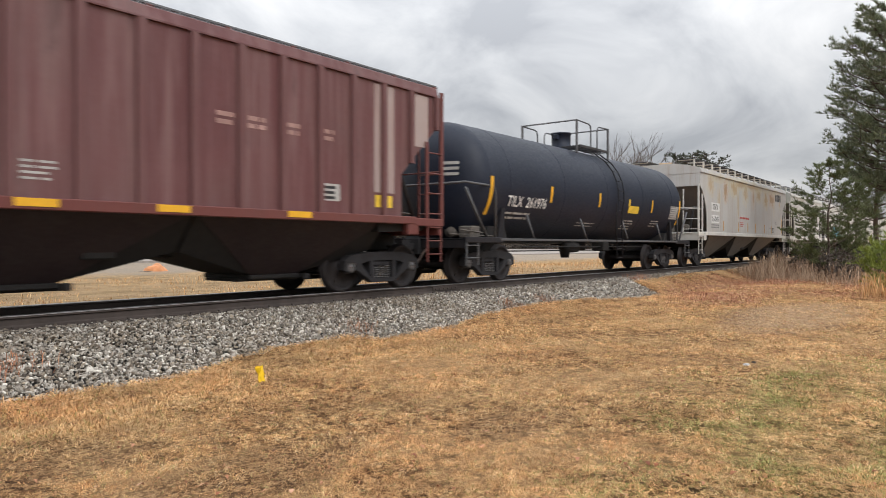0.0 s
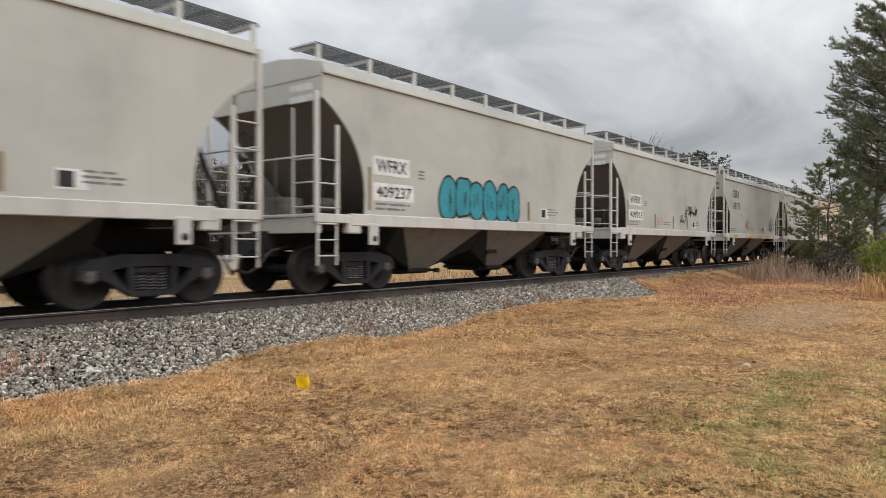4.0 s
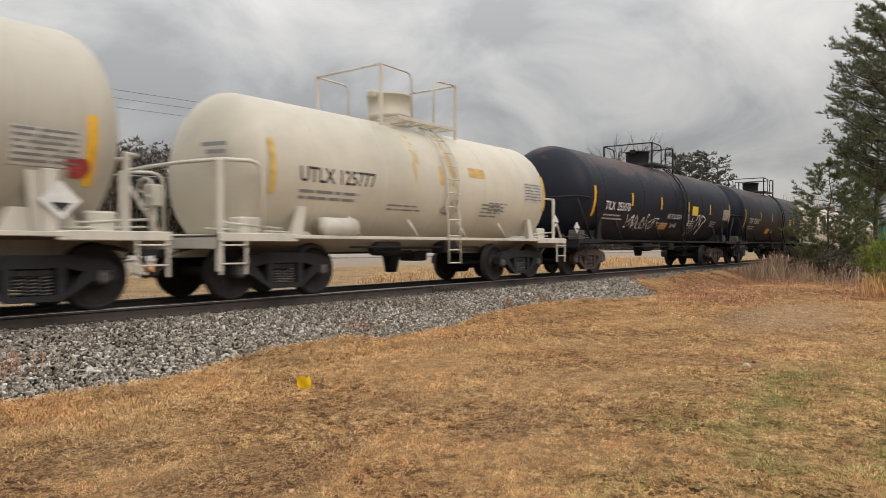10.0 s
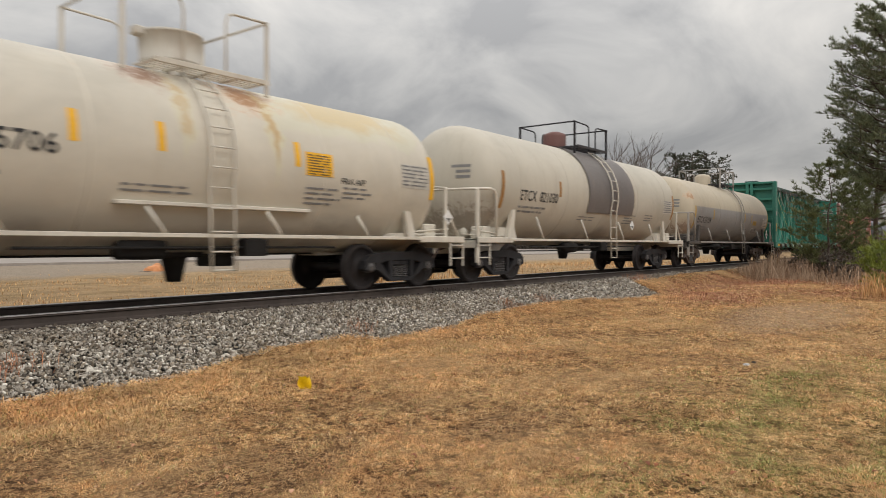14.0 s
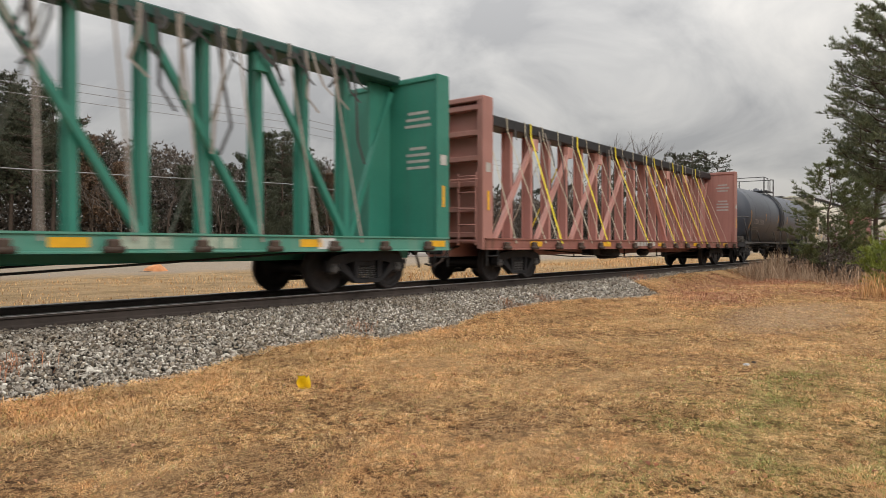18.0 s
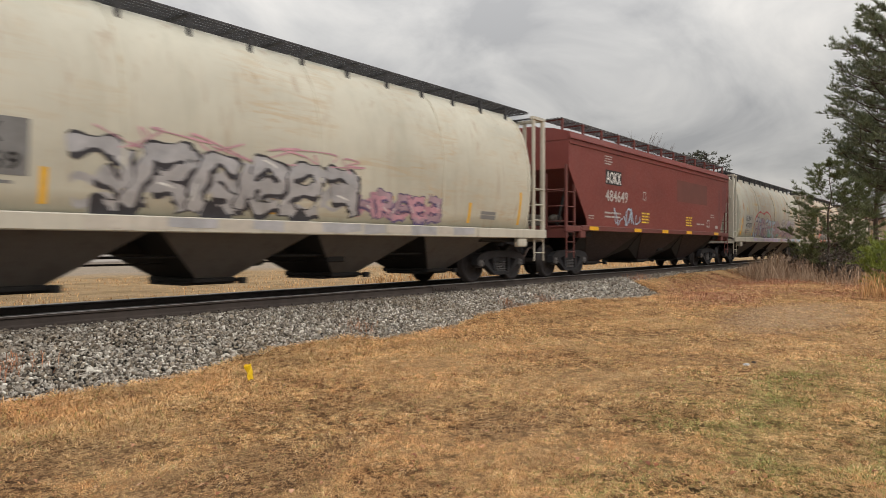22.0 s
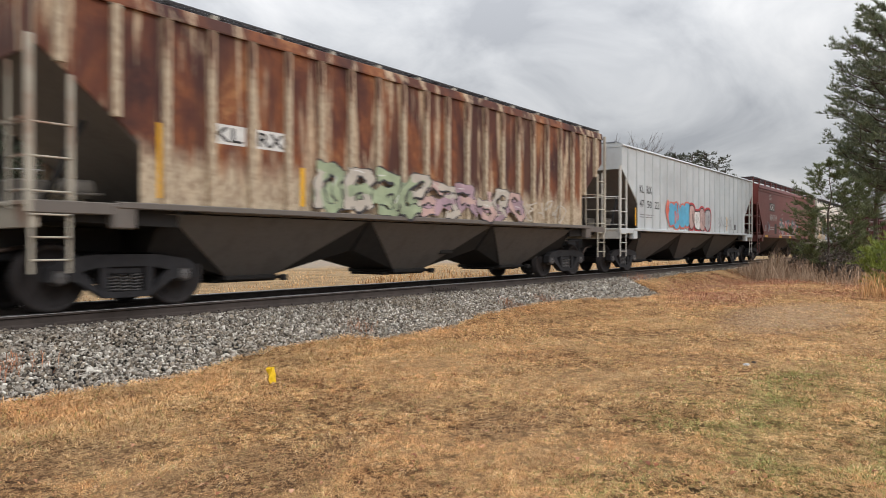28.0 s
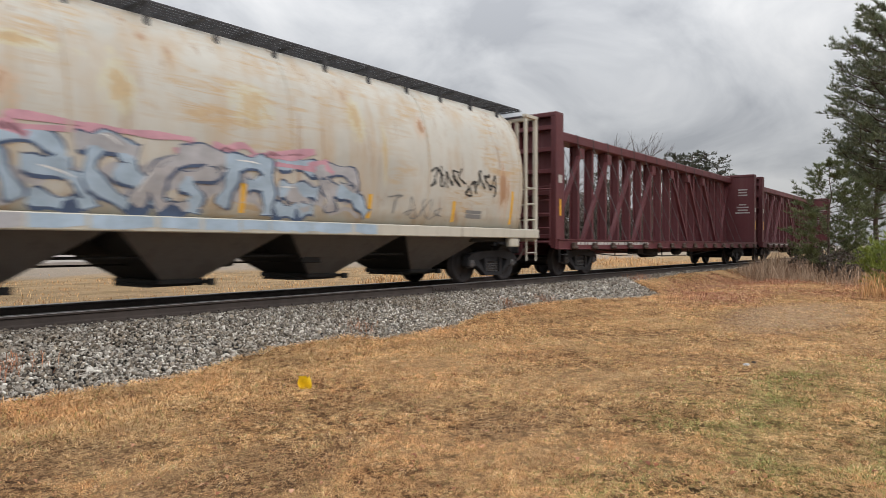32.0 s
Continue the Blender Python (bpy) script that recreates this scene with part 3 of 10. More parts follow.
def bolster_mesh():
    s = Shape()
    s.box(-0.24, 0.24, -1.05, 1.05, 0.49, 0.60, 0.02)
    s.box(-0.2, 0.2, -0.7, 0.7, 0.42, 0.72, 0.03)
    s.lathe([(0.70, 0.22), (0.80, 0.22)], 14, "z")
    return s.mesh("truck_bolster")


def brake_beam_mesh(k):
    s = Shape()
    s.box(k * 0.42, k * 0.50, -0.9, 0.9, 0.40, 0.52, 0.01)
    s.box(k * 0.42, k * 0.44, -0.8, 0.8, 0.30, 0.40, 0.01)
    s.tube([(k * 0.46, -0.1, 0.34), (-k * 0.3, 0.05, 0.33)], 0.02, 5)
    return s.mesh("brake_beam")


def cap_mesh():
    s = Shape()
    s.lathe([(0.0, 0.0), (0.0, 0.045), (0.012, 0.085), (0.06, 0.095), (0.10, 0.10), (0.16, 0.10)], 14, "y")
    for q in range(3):
        t = q * 2.094 + 0.5
        s.lathe([(-0.012, 0.0), (-0.012, 0.016), (0.01, 0.016)], 6, "y", (0.05 * math.cos(t), 0, 0.05 * math.sin(t)))
    s.box(-0.11, 0.11, 0.03, 0.16, 0.06, 0.12, 0.01)
    return s.mesh("bearing_cap")


MAT_TRUCK_RUST = plain("cast_steel_rusty", (0.075, 0.05, 0.038), 0.8, 0.0, 0.45, 6)


def truck(car, x, cx, mat=None):
    """A two-axle truck under a car at local x; cx: where the car's centre is at the start, for its wheels."""
    mat = mat or MAT_TRUCK
    tag = mat.name
    t = part("truck", cached("bolster" + tag, bolster_mesh), mat, car, loc=(x, 0, 0))
    for k in (-1, 1):
        part("brake_beam", cached(("beam", k, tag), lambda: brake_beam_mesh(k)), mat, t)
        part("sideframe", cached("frame" + tag, sideframe_mesh), mat, t, loc=(0, k * 1.0, 0))
        part("spring_pack", cached("spring", spring_mesh), MAT_CAP, t, loc=(0, k * 1.0, 0))
        w = part("wheelset", cached("wheelset", wheelset_mesh), MAT_WHEEL, t, loc=(k * 0.889, 0, WHEEL_R))
        WHEELSETS.append((w, cx + x + k * 0.889, k * 0.889))
        for q in (-1, 1):
            c = part("bearing_cap", cached("cap", cap_mesh), MAT_CAP, t, loc=(k * 0.889, q * 1.10, WHEEL_R))
            if q > 0:
                c.rotation_euler = (0, 0, math.pi)
    return t


def couplers(car, xe, z=0.88):
    """Couplers, draft gear and air hoses at both ends."""
    for k in (-1, 1):
        def make(k=k):
            s = Shape()
            s.box(k * -0.5, k * 0.05, -0.2, 0.2, -0.2, 0.2, 0.02)
            s.box(0, k * 0.42, -0.07, 0.07, -0.08, 0.08, 0.015)
            s.prism([(k * 0.32, -0.15), (k * 0.56, -0.14), (k * 0.56, 0.15), (k * 0.32, 0.15)], -0.17, 0.05)
            s.box(k * 0.46, k * 0.56, 0.02, 0.17, -0.13, 0.13, 0.02)
            return s.mesh("coupler")
        part("coupler", cached(("coupler", k), make), MAT_TRUCK, car, loc=(k * xe, 0, z))

        def hose(k=k):
            s = Shape()
            s.tube([(0, -0.38, -0.08), (k * 0.12, -0.40, -0.16), (k * 0.25, -0.36, -0.36), (k * 0.42, -0.25, -0.48), (k * 0.58, -0.12, -0.42)], 0.028, 6)
            s.tube([(0, -0.38, -0.08), (-k * 0.4, -0.4, 0.0)], 0.03, 6)
            return s.mesh("air_hose")
        part("air_hose", cached(("hose", k), hose), MAT_HOSE, car, loc=(k * xe, 0, z))


def brake_rigging(car, half, z=0.72):
    s = Shape()
    s.tube([(-half + 1.2, -0.25, z), (half - 1.2, -0.25, z)], 0.018, 5)
    s.tube([(-half + 1.2, -0.9, z + 0.12), (half - 1.2, -0.9, z + 0.12)], 0.022, 5)
    s.lathe([(-0.45, 0.0), (-0.43, 0.15), (0.0, 0.16), (0.3, 0.15), (0.33, 0)], 12, "x", (-0.9, -0.7, z + 0.1))
    s.box(0.7, 1.15, -1.0, -0.6, z - 0.02, z + 0.26, 0.02)
    s.tube([(-0.5, -0.7, z + 0.1), (0.75, -0.8, z + 0.1)], 0.02, 5)
    part("brake_gear", s, MAT_UNDER, car)


CARS = []


def car_base(name, label, category, front, rear):
    """front, rear: where the two truck centres stand on the line at the start."""
    cx = (front + rear) / 2 - 7.58
    car = thing(name, label, category, "cars of the freight train", (cx, TRACK_Y, 0))
    CARS.append((car, cx))
    return car, cx, (rear - front) / 2


# ---- covered hoppers ----
def end_gear(car, hb, zr, trim, k, deck=1.45, low=0.55, cage=True):
    """Ladders, end posts and platform at one end (k = -1 leading, 1 trailing)."""
    xe = k * (hb + 0.10)
    for y in (-1.57, 1.57):
        s = Shape()
        s.box(xe - 0.045, xe + 0.045, y - 0.03, y + 0.03, 1.30, zr + 0.12, 0.006)
        s.box(xe - k * 0.48 - 0.035, xe - k * 0.48 + 0.035, y - 0.025, y + 0.025, 1.38, 3.02, 0.006)
        sl = part("side_ladder", s, trim, car)
        for z in (1.55, 1.97, 2.38) + ((2.8,) if k > 0 else ()):
            part("rung", Shape().tube([(xe, y * 1.015, z), (xe - k * 0.48, y * 1.015, z)], 0.015, 5), trim, sl)
        s = Shape()
        ladder(s, xe - k * 0.02, xe - k * 0.46, y, low, 1.38, 3, 0.014, 0.022)
        part("sill_step", s, trim, car)
    e = Shape()
    e.box(xe - 0.015, xe + 0.015, -0.98, -0.93, 1.35, zr - 0.1, 0.006)
    for z in (1.57, 1.99, 2.4):
        e.tube([(xe, -1.55, z), (xe, -0.95, z)], 0.015, 5)
    e.tube([(xe, -1.55, 2.45), (xe, 1.5, 2.45)], 0.016, 5)
    e.tube([(xe, 1.5, 1.4), (xe, 1.5, zr)], 0.02, 5)
    part("end_ladder", e, trim, car)
    p = Shape()
    p.box(xe, xe - k * 1.35, -1.58, 1.58, deck - 0.06, deck, 0.01)
    p.box(xe - k * 0.02, xe - k * 0.10, -1.58, 1.58, deck - 0.34, deck - 0.06, 0.01)
    part("end_platform", p, trim, car)
    b = Shape()
    b.box(xe - k * 0.3, xe - k * 0.75, -0.35, 0.2, deck, deck + 0.35, 0.03)
    b.lathe([(-0.2, 0), (-0.18, 0.13), (0.2, 0.13), (0.24, 0)], 12, "x", (xe - k * 0.9, -0.75, deck + 0.22))
    b.tube([(xe - k * 0.2, -0.9, deck + 0.12), (xe - k * 1.2, -0.9, deck + 0.15)], 0.02, 5)
    b.tube([(xe - k * 0.3, -0.1, deck), (xe - k * 0.3, -0.1, 2.6)], 0.02, 5)
    part("brake_equipment", b, MAT_DUSTY, car)
    if k < 0:
        w = Shape()
        pts = [(xe - 0.06, 0.35 + 0.27 * math.cos(t * 0.5236), 2.75 + 0.27 * math.sin(t * 0.5236)) for t in range(13)]
        w.tube(pts, 0.016, 5, False)
        for t in range(0, 12, 3):
            w.tube([(xe - 0.04, 0.35, 2.75), pts[t]], 0.012, 4)
        w.tube([(xe - 0.04, 0.35, 2.75), (xe + 0.2, 0.35, 2.75)], 0.03, 6)
        part("brake_wheel", w, MAT_UNDER, car)


def bays(car, n, pitch, mat, zt=1.34, zb=0.38, wide=1.45, meet=0.80):
    """Discharge bays: pyramids under the floor, each with its outlet gate."""
    def one():
        s = Shape()
        h = pitch / 2 * 0.995
        b = 0.30 if pitch < 3.1 else 0.46
        zm = meet
        # the side sheets slope in to the outlet; the end sheets meet the neighbour above the centre sill
        top = [(-h, -wide, zt), (h, -wide, zt), (h, wide, zt), (-h, wide, zt)]
        q = (zt - zm) / (zt - zb)
        # flat-sided cars close the space between their bays down to the ridge
        mx, my = (h + (b - h) * q if zt < 1.2 else h * 0.985), wide + (0.62 - wide) * q
        mid = [(-mx, -my, zm), (mx, -my, zm), (mx, my, zm), (-mx, my, zm)]
        bot = [(-b, -0.62, zb), (b, -0.62, zb), (b, 0.62, zb), (-b, 0.62, zb)]
        rows = top + mid + bot
        f = [(r * 4 + i, r * 4 + (i + 1) % 4, r * 4 + 4 + (i + 1) % 4, r * 4 + 4 + i) for r in (0, 1) for i in range(4)]
        s.add(rows, f + [(8, 9, 10, 11), (3, 2, 1, 0)])
        return s.mesh("discharge_bay")

    def sheet(k):
        h, b = pitch / 2 * 0.97, (0.30 if pitch < 3.1 else 0.46) + 0.02
        v = [(-h, k * (wide + 0.012), zt), (h, k * (wide + 0.012), zt), (b, k * 0.635, zb - 0.01), (-b, k * 0.635, zb - 0.01)]
        s = Shape()
        s.add(v + [(x, y - k * 0.01, z) for x, y, z in v], [(0, 1, 2, 3), (7, 6, 5, 4)] + [(i, (i + 1) % 4, (i + 1) % 4 + 4, i + 4) for i in range(4)])
        return s.mesh("bay_side_sheet")

    def gate():
        s = Shape()
        g = 0.39 if pitch < 3.1 else 0.54
        s.box(-g, g, -0.70, 0.70, zb - 0.07, zb + 0.01, 0.015)
        s.box(-g - 0.1, g + 0.12, -0.5, 0.5, zb - 0.11, zb - 0.06, 0.01)
        s.tube([(g, -0.8, zb - 0.04), (g, 0.8, zb - 0.04)], 0.025, 6)
        s.box(g - 0.05, g + 0.07, -0.9, -0.78, zb - 0.09, zb + 0.01, 0.01)
        return s.mesh("outlet_gate")
    for i in range(n):
        x = (i - (n - 1) / 2) * pitch
        # Core in black for the end sheets' shade; side sheets keep their paint.
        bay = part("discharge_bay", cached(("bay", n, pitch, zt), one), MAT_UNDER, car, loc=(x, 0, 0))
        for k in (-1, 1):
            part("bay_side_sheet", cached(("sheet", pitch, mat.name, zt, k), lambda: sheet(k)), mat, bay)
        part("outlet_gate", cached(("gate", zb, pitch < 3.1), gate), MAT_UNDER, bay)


def roofwalk(car, x0, x1, z, mat, post_mat, zfoot, y=-0.62, half=0.32, posts=1.25, hatch_mat=None):
    for k in (-1, 1):
        s = Shape()
        grate(s, x0, x1, k * abs(y) - half, k * abs(y) + half, z)
        part("roofwalk", s, mat, car)
        n = max(2, round((x1 - x0) / posts))
        me = cached(("walkpost", z, zfoot, k, post_mat.name), lambda: Shape().box(-0.04, 0.04, k * (abs(y) + half) - 0.03, k * (abs(y) + half) + 0.03, zfoot, z - 0.03, 0.006).box(
            -0.03, 0.03, k * (abs(y) - half), k * (abs(y) + half), z - 0.07, z - 0.03, 0.004).mesh("walk_bracket"))
        for i in range(n + 1):
            part("walk_bracket", me, post_mat, car, loc=(x0 + 0.08 + (x1 - x0 - 0.16) * i / n, 0, 0))


def hatches(car, hb, z, mat):
    n = int(2 * hb / 1.3)
    me = cached(("hatch", mat.name), lambda: Shape().box(-0.6, 0.6, -0.26, 0.26, 0, 0.10, 0.03).tube([(-0.5, -0.3, 0.11), (-0.5, 0.3, 0.11)], 0.015, 5).mesh("hatch_cover"))
    for i in range(n):
        part("hatch_cover", me, mat, car, loc=(-hb + (i + 0.5) * 2 * hb / n, 0, z))


def cut_line(x_top, z_top, x_low, z_low, curved):
    if not curved:
        return [(x_top, z_top), (x_low, z_low)]
    p1 = (x_low - 0.15, z_top * 0.645 + z_low * 0.355)
    return [tuple((1 - t) ** 2 * a + 2 * t * (1 - t) * b + t * t * c for a, b, c in zip((x_top, z_top), p1, (x_low, z_low))) for t in [i / 8 for i in range(9)]]


def box_hopper(car, hb, zr, cut, curved, nb, pitch, body, trim, under, roof, walk, zw=4.48, ribs=0, sill_h=0.13, dark=None, rib_mat=None, shallow=None, hump=0.22, chord=0.19, crossover=False, chord_mat=None, sill_mat=None, ridge=0.0):
    """A covered hopper with flat sides. cut: (z where the slope starts, its lower x, its lower z)."""
    zs = 1.45
    ct, xl, zl = cut
    right = cut_line(hb, ct, xl, zl, curved)
    outline = [(hb, zr)] + right + ([(xl, zs)] if zl > zs + 0.05 else [])
    outline = outline + [(-x, z) for x, z in reversed(outline)]
    yo = 1.58 if shallow and not shallow[2] else 1.52 if ribs else 1.60
    for k in (-1, 1):
        s = Shape()
        s.prism(outline, k * yo, k * (yo - 0.03))
        part("side_panel", s, body, car)
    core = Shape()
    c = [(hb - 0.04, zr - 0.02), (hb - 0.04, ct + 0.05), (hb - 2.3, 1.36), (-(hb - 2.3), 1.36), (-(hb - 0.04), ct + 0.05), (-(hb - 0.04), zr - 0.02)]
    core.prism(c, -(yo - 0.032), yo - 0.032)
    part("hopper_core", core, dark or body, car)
    for k in (-1, 1):
        s = Shape()
        s.box(k * (hb - 0.035), k * hb, -(yo - 0.03), yo - 0.03, ct - 0.02, zr, 0.006)
        part("end_panel", s, body, car)
    zc = zr + chord
    for k in (-1, 1):
        part("roof_chord", Shape().loft([(k * y, z) for y, z in ((yo - 0.03, zr + 0.005), (yo + 0.045, zr + 0.005), (yo + 0.045, zr + 0.03), (yo + 0.005, zc), (yo - 0.03, zc))], -hb, hb), chord_mat or body, car)
        if ridge:
            part("side_ridge", Shape().loft([(k * y, z) for y, z in ((yo - 0.01, zr - ridge - 0.05), (yo + 0.03, zr - ridge - 0.04), (yo + 0.03, zr - ridge), (yo - 0.01, zr - ridge + 0.01))], -hb, hb), chord_mat or body, car)
    arch = [(yo - 0.005, zc + 0.004), (1.42, zc + 0.2 * hump), (1.1, zc + 0.6 * hump), (0.45, zc + hump)]
    arch = [(-y, z) for y, z in arch] + list(reversed(arch))
    for k in (-1, 1):
        e = Shape()
        e.loft([(-yo + 0.032, zr - 0.03)] + arch + [(yo - 0.032, zr - 0.03)], k * (hb - 0.03), k * (hb + 0.012))
        part("roof_end_sheet", e, body, car)
    r = Shape()
    r.loft([(-yo + 0.04, zc - 0.03)] + arch + [(yo - 0.04, zc - 0.03)], -hb + 0.031, hb - 0.031)
    part("roof", r, roof, car)
    hatches(car, hb - 0.3, zr + chord + hump - 0.01, roof)
    sill = Shape()
    for k in (-1, 1):
        sill.box(-xl - 0.35, xl + 0.35, k * 1.63, k * 1.50, zs - sill_h, zs + 0.02, 0.012)
        sill.box(-hb - 0.1, -xl - 0.2, k * 1.60, k * 1.50, zs - 0.16, zs, 0.012)
        sill.box(hb + 0.1, xl + 0.2, k * 1.60, k * 1.50, zs - 0.16, zs, 0.012)
        for q in (-1, 1):
            sill.box(q * (xl + 0.1), q * (xl + 0.42), k * 1.615, k * 1.45, zs - 0.34, zs - 0.02, 0.02)
    part("side_sill", sill, sill_mat or trim, car)
    cs = Shape()
    for k in (-1, 1):
        cs.box(k * (hb + 0.1), 0, -0.25, 0.25, 0.80, 1.16, 0.015)
        cs.prism([(k * (hb - 0.1), 1.38), (k * (xl - 0.6), 1.38), (k * (xl - 0.6), 1.15), (k * (hb - 0.4), 1.2)], -1.45, 1.45)
        # struts that carry the slope sheet
        for y in (-1.1, 1.1):
            cs.tube([(k * (hb - 0.25), y, 1.45), (k * (hb - 0.75), y, 2.55)], 0.045, 5)
    part("underframe", cs, MAT_UNDER, car)
    bays(car, nb, pitch, under)
    roofwalk(car, -hb + 0.1, hb + 0.28, zw, walk, trim, zr + chord + 0.1 * hump, y=-0.98)
    for k in (-1, 1):
        end_gear(car, hb, ct - 0.04 if k < 0 and not crossover else zr, trim, k)
        if crossover:
            # a walk across the end, on posts that rise from the corners
            xe = k * (hb + 0.10)
            e = Shape()
            grate(e, xe - 0.28, xe + 0.1, -1.28, 1.28, zw - 0.01, 5, 0.4)
            part("end_walk", e, walk, car)
            f = Shape()
            for y in (-1, 1):
                f.box(xe - 0.045, xe + 0.045, y * 1.54, y * 1.60, zr + 0.1, zw - 0.19, 0.006)
                v = [(xe + dx, y * q, z) for dx in (-0.045, 0.045) for q, z in ((1.60, zw - 0.2), (1.42, zw - 0.02), (1.33, zw - 0.06), (1.52, zw - 0.22))]
                f.add(v, [(0, 1, 2, 3), (7, 6, 5, 4)] + [(i, (i + 1) % 4, (i + 1) % 4 + 4, i + 4) for i in range(4)])
                f.box(xe - 0.03, xe + 0.03, y * 0.93, y * 0.98, zr - 0.12, zw - 0.07, 0.006)
            f.box(xe - 0.03, xe + 0.03, -1.3, 1.3, zw - 0.1, zw - 0.03, 0.006)
            part("end_walk_frame", f, trim, car)
    if ribs:
        n = ribs
        rd, rw = (0.012, 0.04) if shallow and not shallow[2] else (0.045, 0.055)
        for i in range(n):
            x = -hb + 0.06 + (2 * hb - 0.12) * i / (n - 1)
            if shallow:
                x = shallow[0] + shallow[1] * (i - 3)
                if abs(x) > hb:
                    continue
            lo = zs
            if abs(x) > xl:
                q = (abs(x) - xl) / (hb - xl)
                lo = zl + (ct - zl) * min(1, q)
            me = cached(("rib", round(zr - lo, 2), body.name), lambda: Shape().prism([(-rw, 0), (rw, 0), (rw, zr - lo), (-rw, zr - lo)], -rd, rd).mesh("side_rib"))
            for k in (-1, 1):
                part("side_rib", me, rib_mat or body, car, loc=(x, k * (yo + rd + 0.001), lo))
    couplers(car, hb + 0.12)
    brake_rigging(car, hb - 1)


ROUND = [(1.30, 1.46), (1.6, 1.53), (2.0, 1.585), (2.5, 1.61), (2.9, 1.58), (3.3, 1.50), (3.65, 1.39), (3.95, 1.21), (4.15, 1.02), (4.28, 0.8), (4.36, 0.3)]


def round_side(x, z, off=0.004):
    zs, ys = [p[0] for p in ROUND], [p[1] for p in ROUND]
    return (x, -(float(np.interp(z, zs, ys)) + off), z)


def round_hopper(car, hb, body, trim, under, walk, sill_mat=None, dark=None):
    """A covered hopper with bulging one-piece sides."""
    prof = [(-y, z) for z, y in ROUND] + [(y, z) for z, y in reversed(ROUND)]
    s = Shape()
    s.loft(prof, -hb, hb, True)
    part("barrel_body", s, body, car)
    for i in range(5):
        x = -hb + 0.1 + (2 * hb - 0.2) * i / 4
        me = cached(("hoop", body.name), lambda: Shape().loft([(y * 1.006, z + 0.01) for y, z in prof], -0.025, 0.025, True).mesh("weld_band"))
        part("weld_band", me, body, car, loc=(x, 0, 0))
    for k in (-1, 1):
        e = Shape()
        e.prism([(k * (hb + 0.02), 4.0), (k * (hb - 0.01), 4.0), (k * (hb - 0.01), 1.4), (k * (hb + 0.02), 1.4)], -1.25, 1.25)
        part("end_bulkhead", e, trim, car)
        for y in (-1.0, 0.0, 1.0):
            part("end_post", Shape().box(k * hb, k * (hb + 0.12), y - 0.06, y + 0.06, 1.4, 3.9, 0.01), trim, car)
        part("end_beam", Shape().box(k * hb, k * (hb + 0.10), -1.2, 1.2, 3.15, 3.27, 0.01), trim, car)
        for y in (-1.1, 1.1):
            part("end_strut", Shape().tube([(k * (hb + 0.7), y, 1.3), (k * (hb + 0.05), y, 2.9)], 0.05, 6), trim, car)
    L = hb + 0.78
    sill = Shape()
    for k in (-1, 1):
        sill.box(-L, L, k * 1.62, k * 1.46, 1.08, 1.30, 0.015)
        for q in (-1, 1):
            sill.box(q * (hb - 0.55), q * (hb - 0.15), k * 1.60, k * 1.45, 0.86, 1.08, 0.03)
    part("side_sill", sill, sill_mat or trim, car)
    for k in (-1, 1):
        pl = Shape()
        pl.box(k * L, k * (hb - 0.2), -1.5, 1.5, 1.2, 1.26, 0.01)
        pl.box(k * L, k * (L - 0.1), -1.55, 1.55, 1.0, 1.26, 0.01)
        part("end_platform", pl, trim, car)
    for k in (-1, 1):
        cs = Shape()
        cs.box(k * L, 0, -0.25, 0.25, 0.76, 1.08, 0.015)
        cs.box(k * (hb - 0.1), k * (hb - 1.9), -1.4, 1.4, 0.98, 1.12, 0.02)
        cs.box(k * (hb + 0.2), k * (hb + 0.6), -0.5, 0.1, 1.26, 1.6, 0.03)
        part("underframe", cs, MAT_UNDER, car)
    bays(car, 4, 2.93, under, 1.12, 0.36, 1.45, 0.82)
    for k in (-1, 1):
        cage = Shape()
        x = k * L
        for y in (-1.5, -0.95, 0.95, 1.5):
            w = 0.06 if abs(y) > 1.2 else 0.04
            cage.box(x - w, x + w, y - 0.04, y + 0.04, 1.26, 4.14, 0.006)
        for y in (-1.5, 1.5):
            cage.box(x - k * 0.47 - 0.045, x - k * 0.47 + 0.045, y - 0.03, y + 0.03, 1.26, 4.14, 0.006)
            cage.box(x - k * 0.56, x + k * 0.06, y - 0.05, y + 0.05, 4.12, 4.20, 0.006)
            for z in (1.55, 1.95, 2.35):
                cage.tube([(x, y * 1.02, z), (x - k * 0.5, y * 1.02, z)], 0.016, 5)
        cage.box(x - 0.05, x + 0.05, -1.5, 1.5, 4.12, 4.20, 0.006)
        for z in (1.55, 1.95):
            cage.tube([(x, -1.5, z), (x, -0.95, z)], 0.016, 5)
        cage.tube([(x, -1.5, 2.35), (x, 1.5, 2.35)], 0.016, 5)
        ladder(cage, x - k * 0.02, x - k * 0.48, -1.53, 0.5, 1.2, 2, 0.014, 0.022)
        part("end_cage", cage, trim, car)
    for k in (-1, 1):
        s = Shape()
        grate(s, -L + 0.15, L - 0.15, k * 0.80 - 0.33, k * 0.80 + 0.33, 4.40)
        part("roofwalk", s, walk, car)
        e = Shape()
        grate(e, k * L - 0.35, k * L + 0.05, -1.5, 1.5, 4.215, 5, 0.4)
        part("end_walk", e, walk, car)
        me = cached(("foot", k), lambda: Shape().box(-0.03, 0.03, k * 1.10 - 0.03, k * 1.10 + 0.03, 3.95, 4.37, 0.006).mesh("walk_bracket"))
        for i in range(13):
            part("walk_bracket", me, walk, car, loc=(-hb + 0.4 + (2 * hb - 0.8) * i / 12, 0, 0))
    hatches(car, hb - 0.3, 4.32, body)
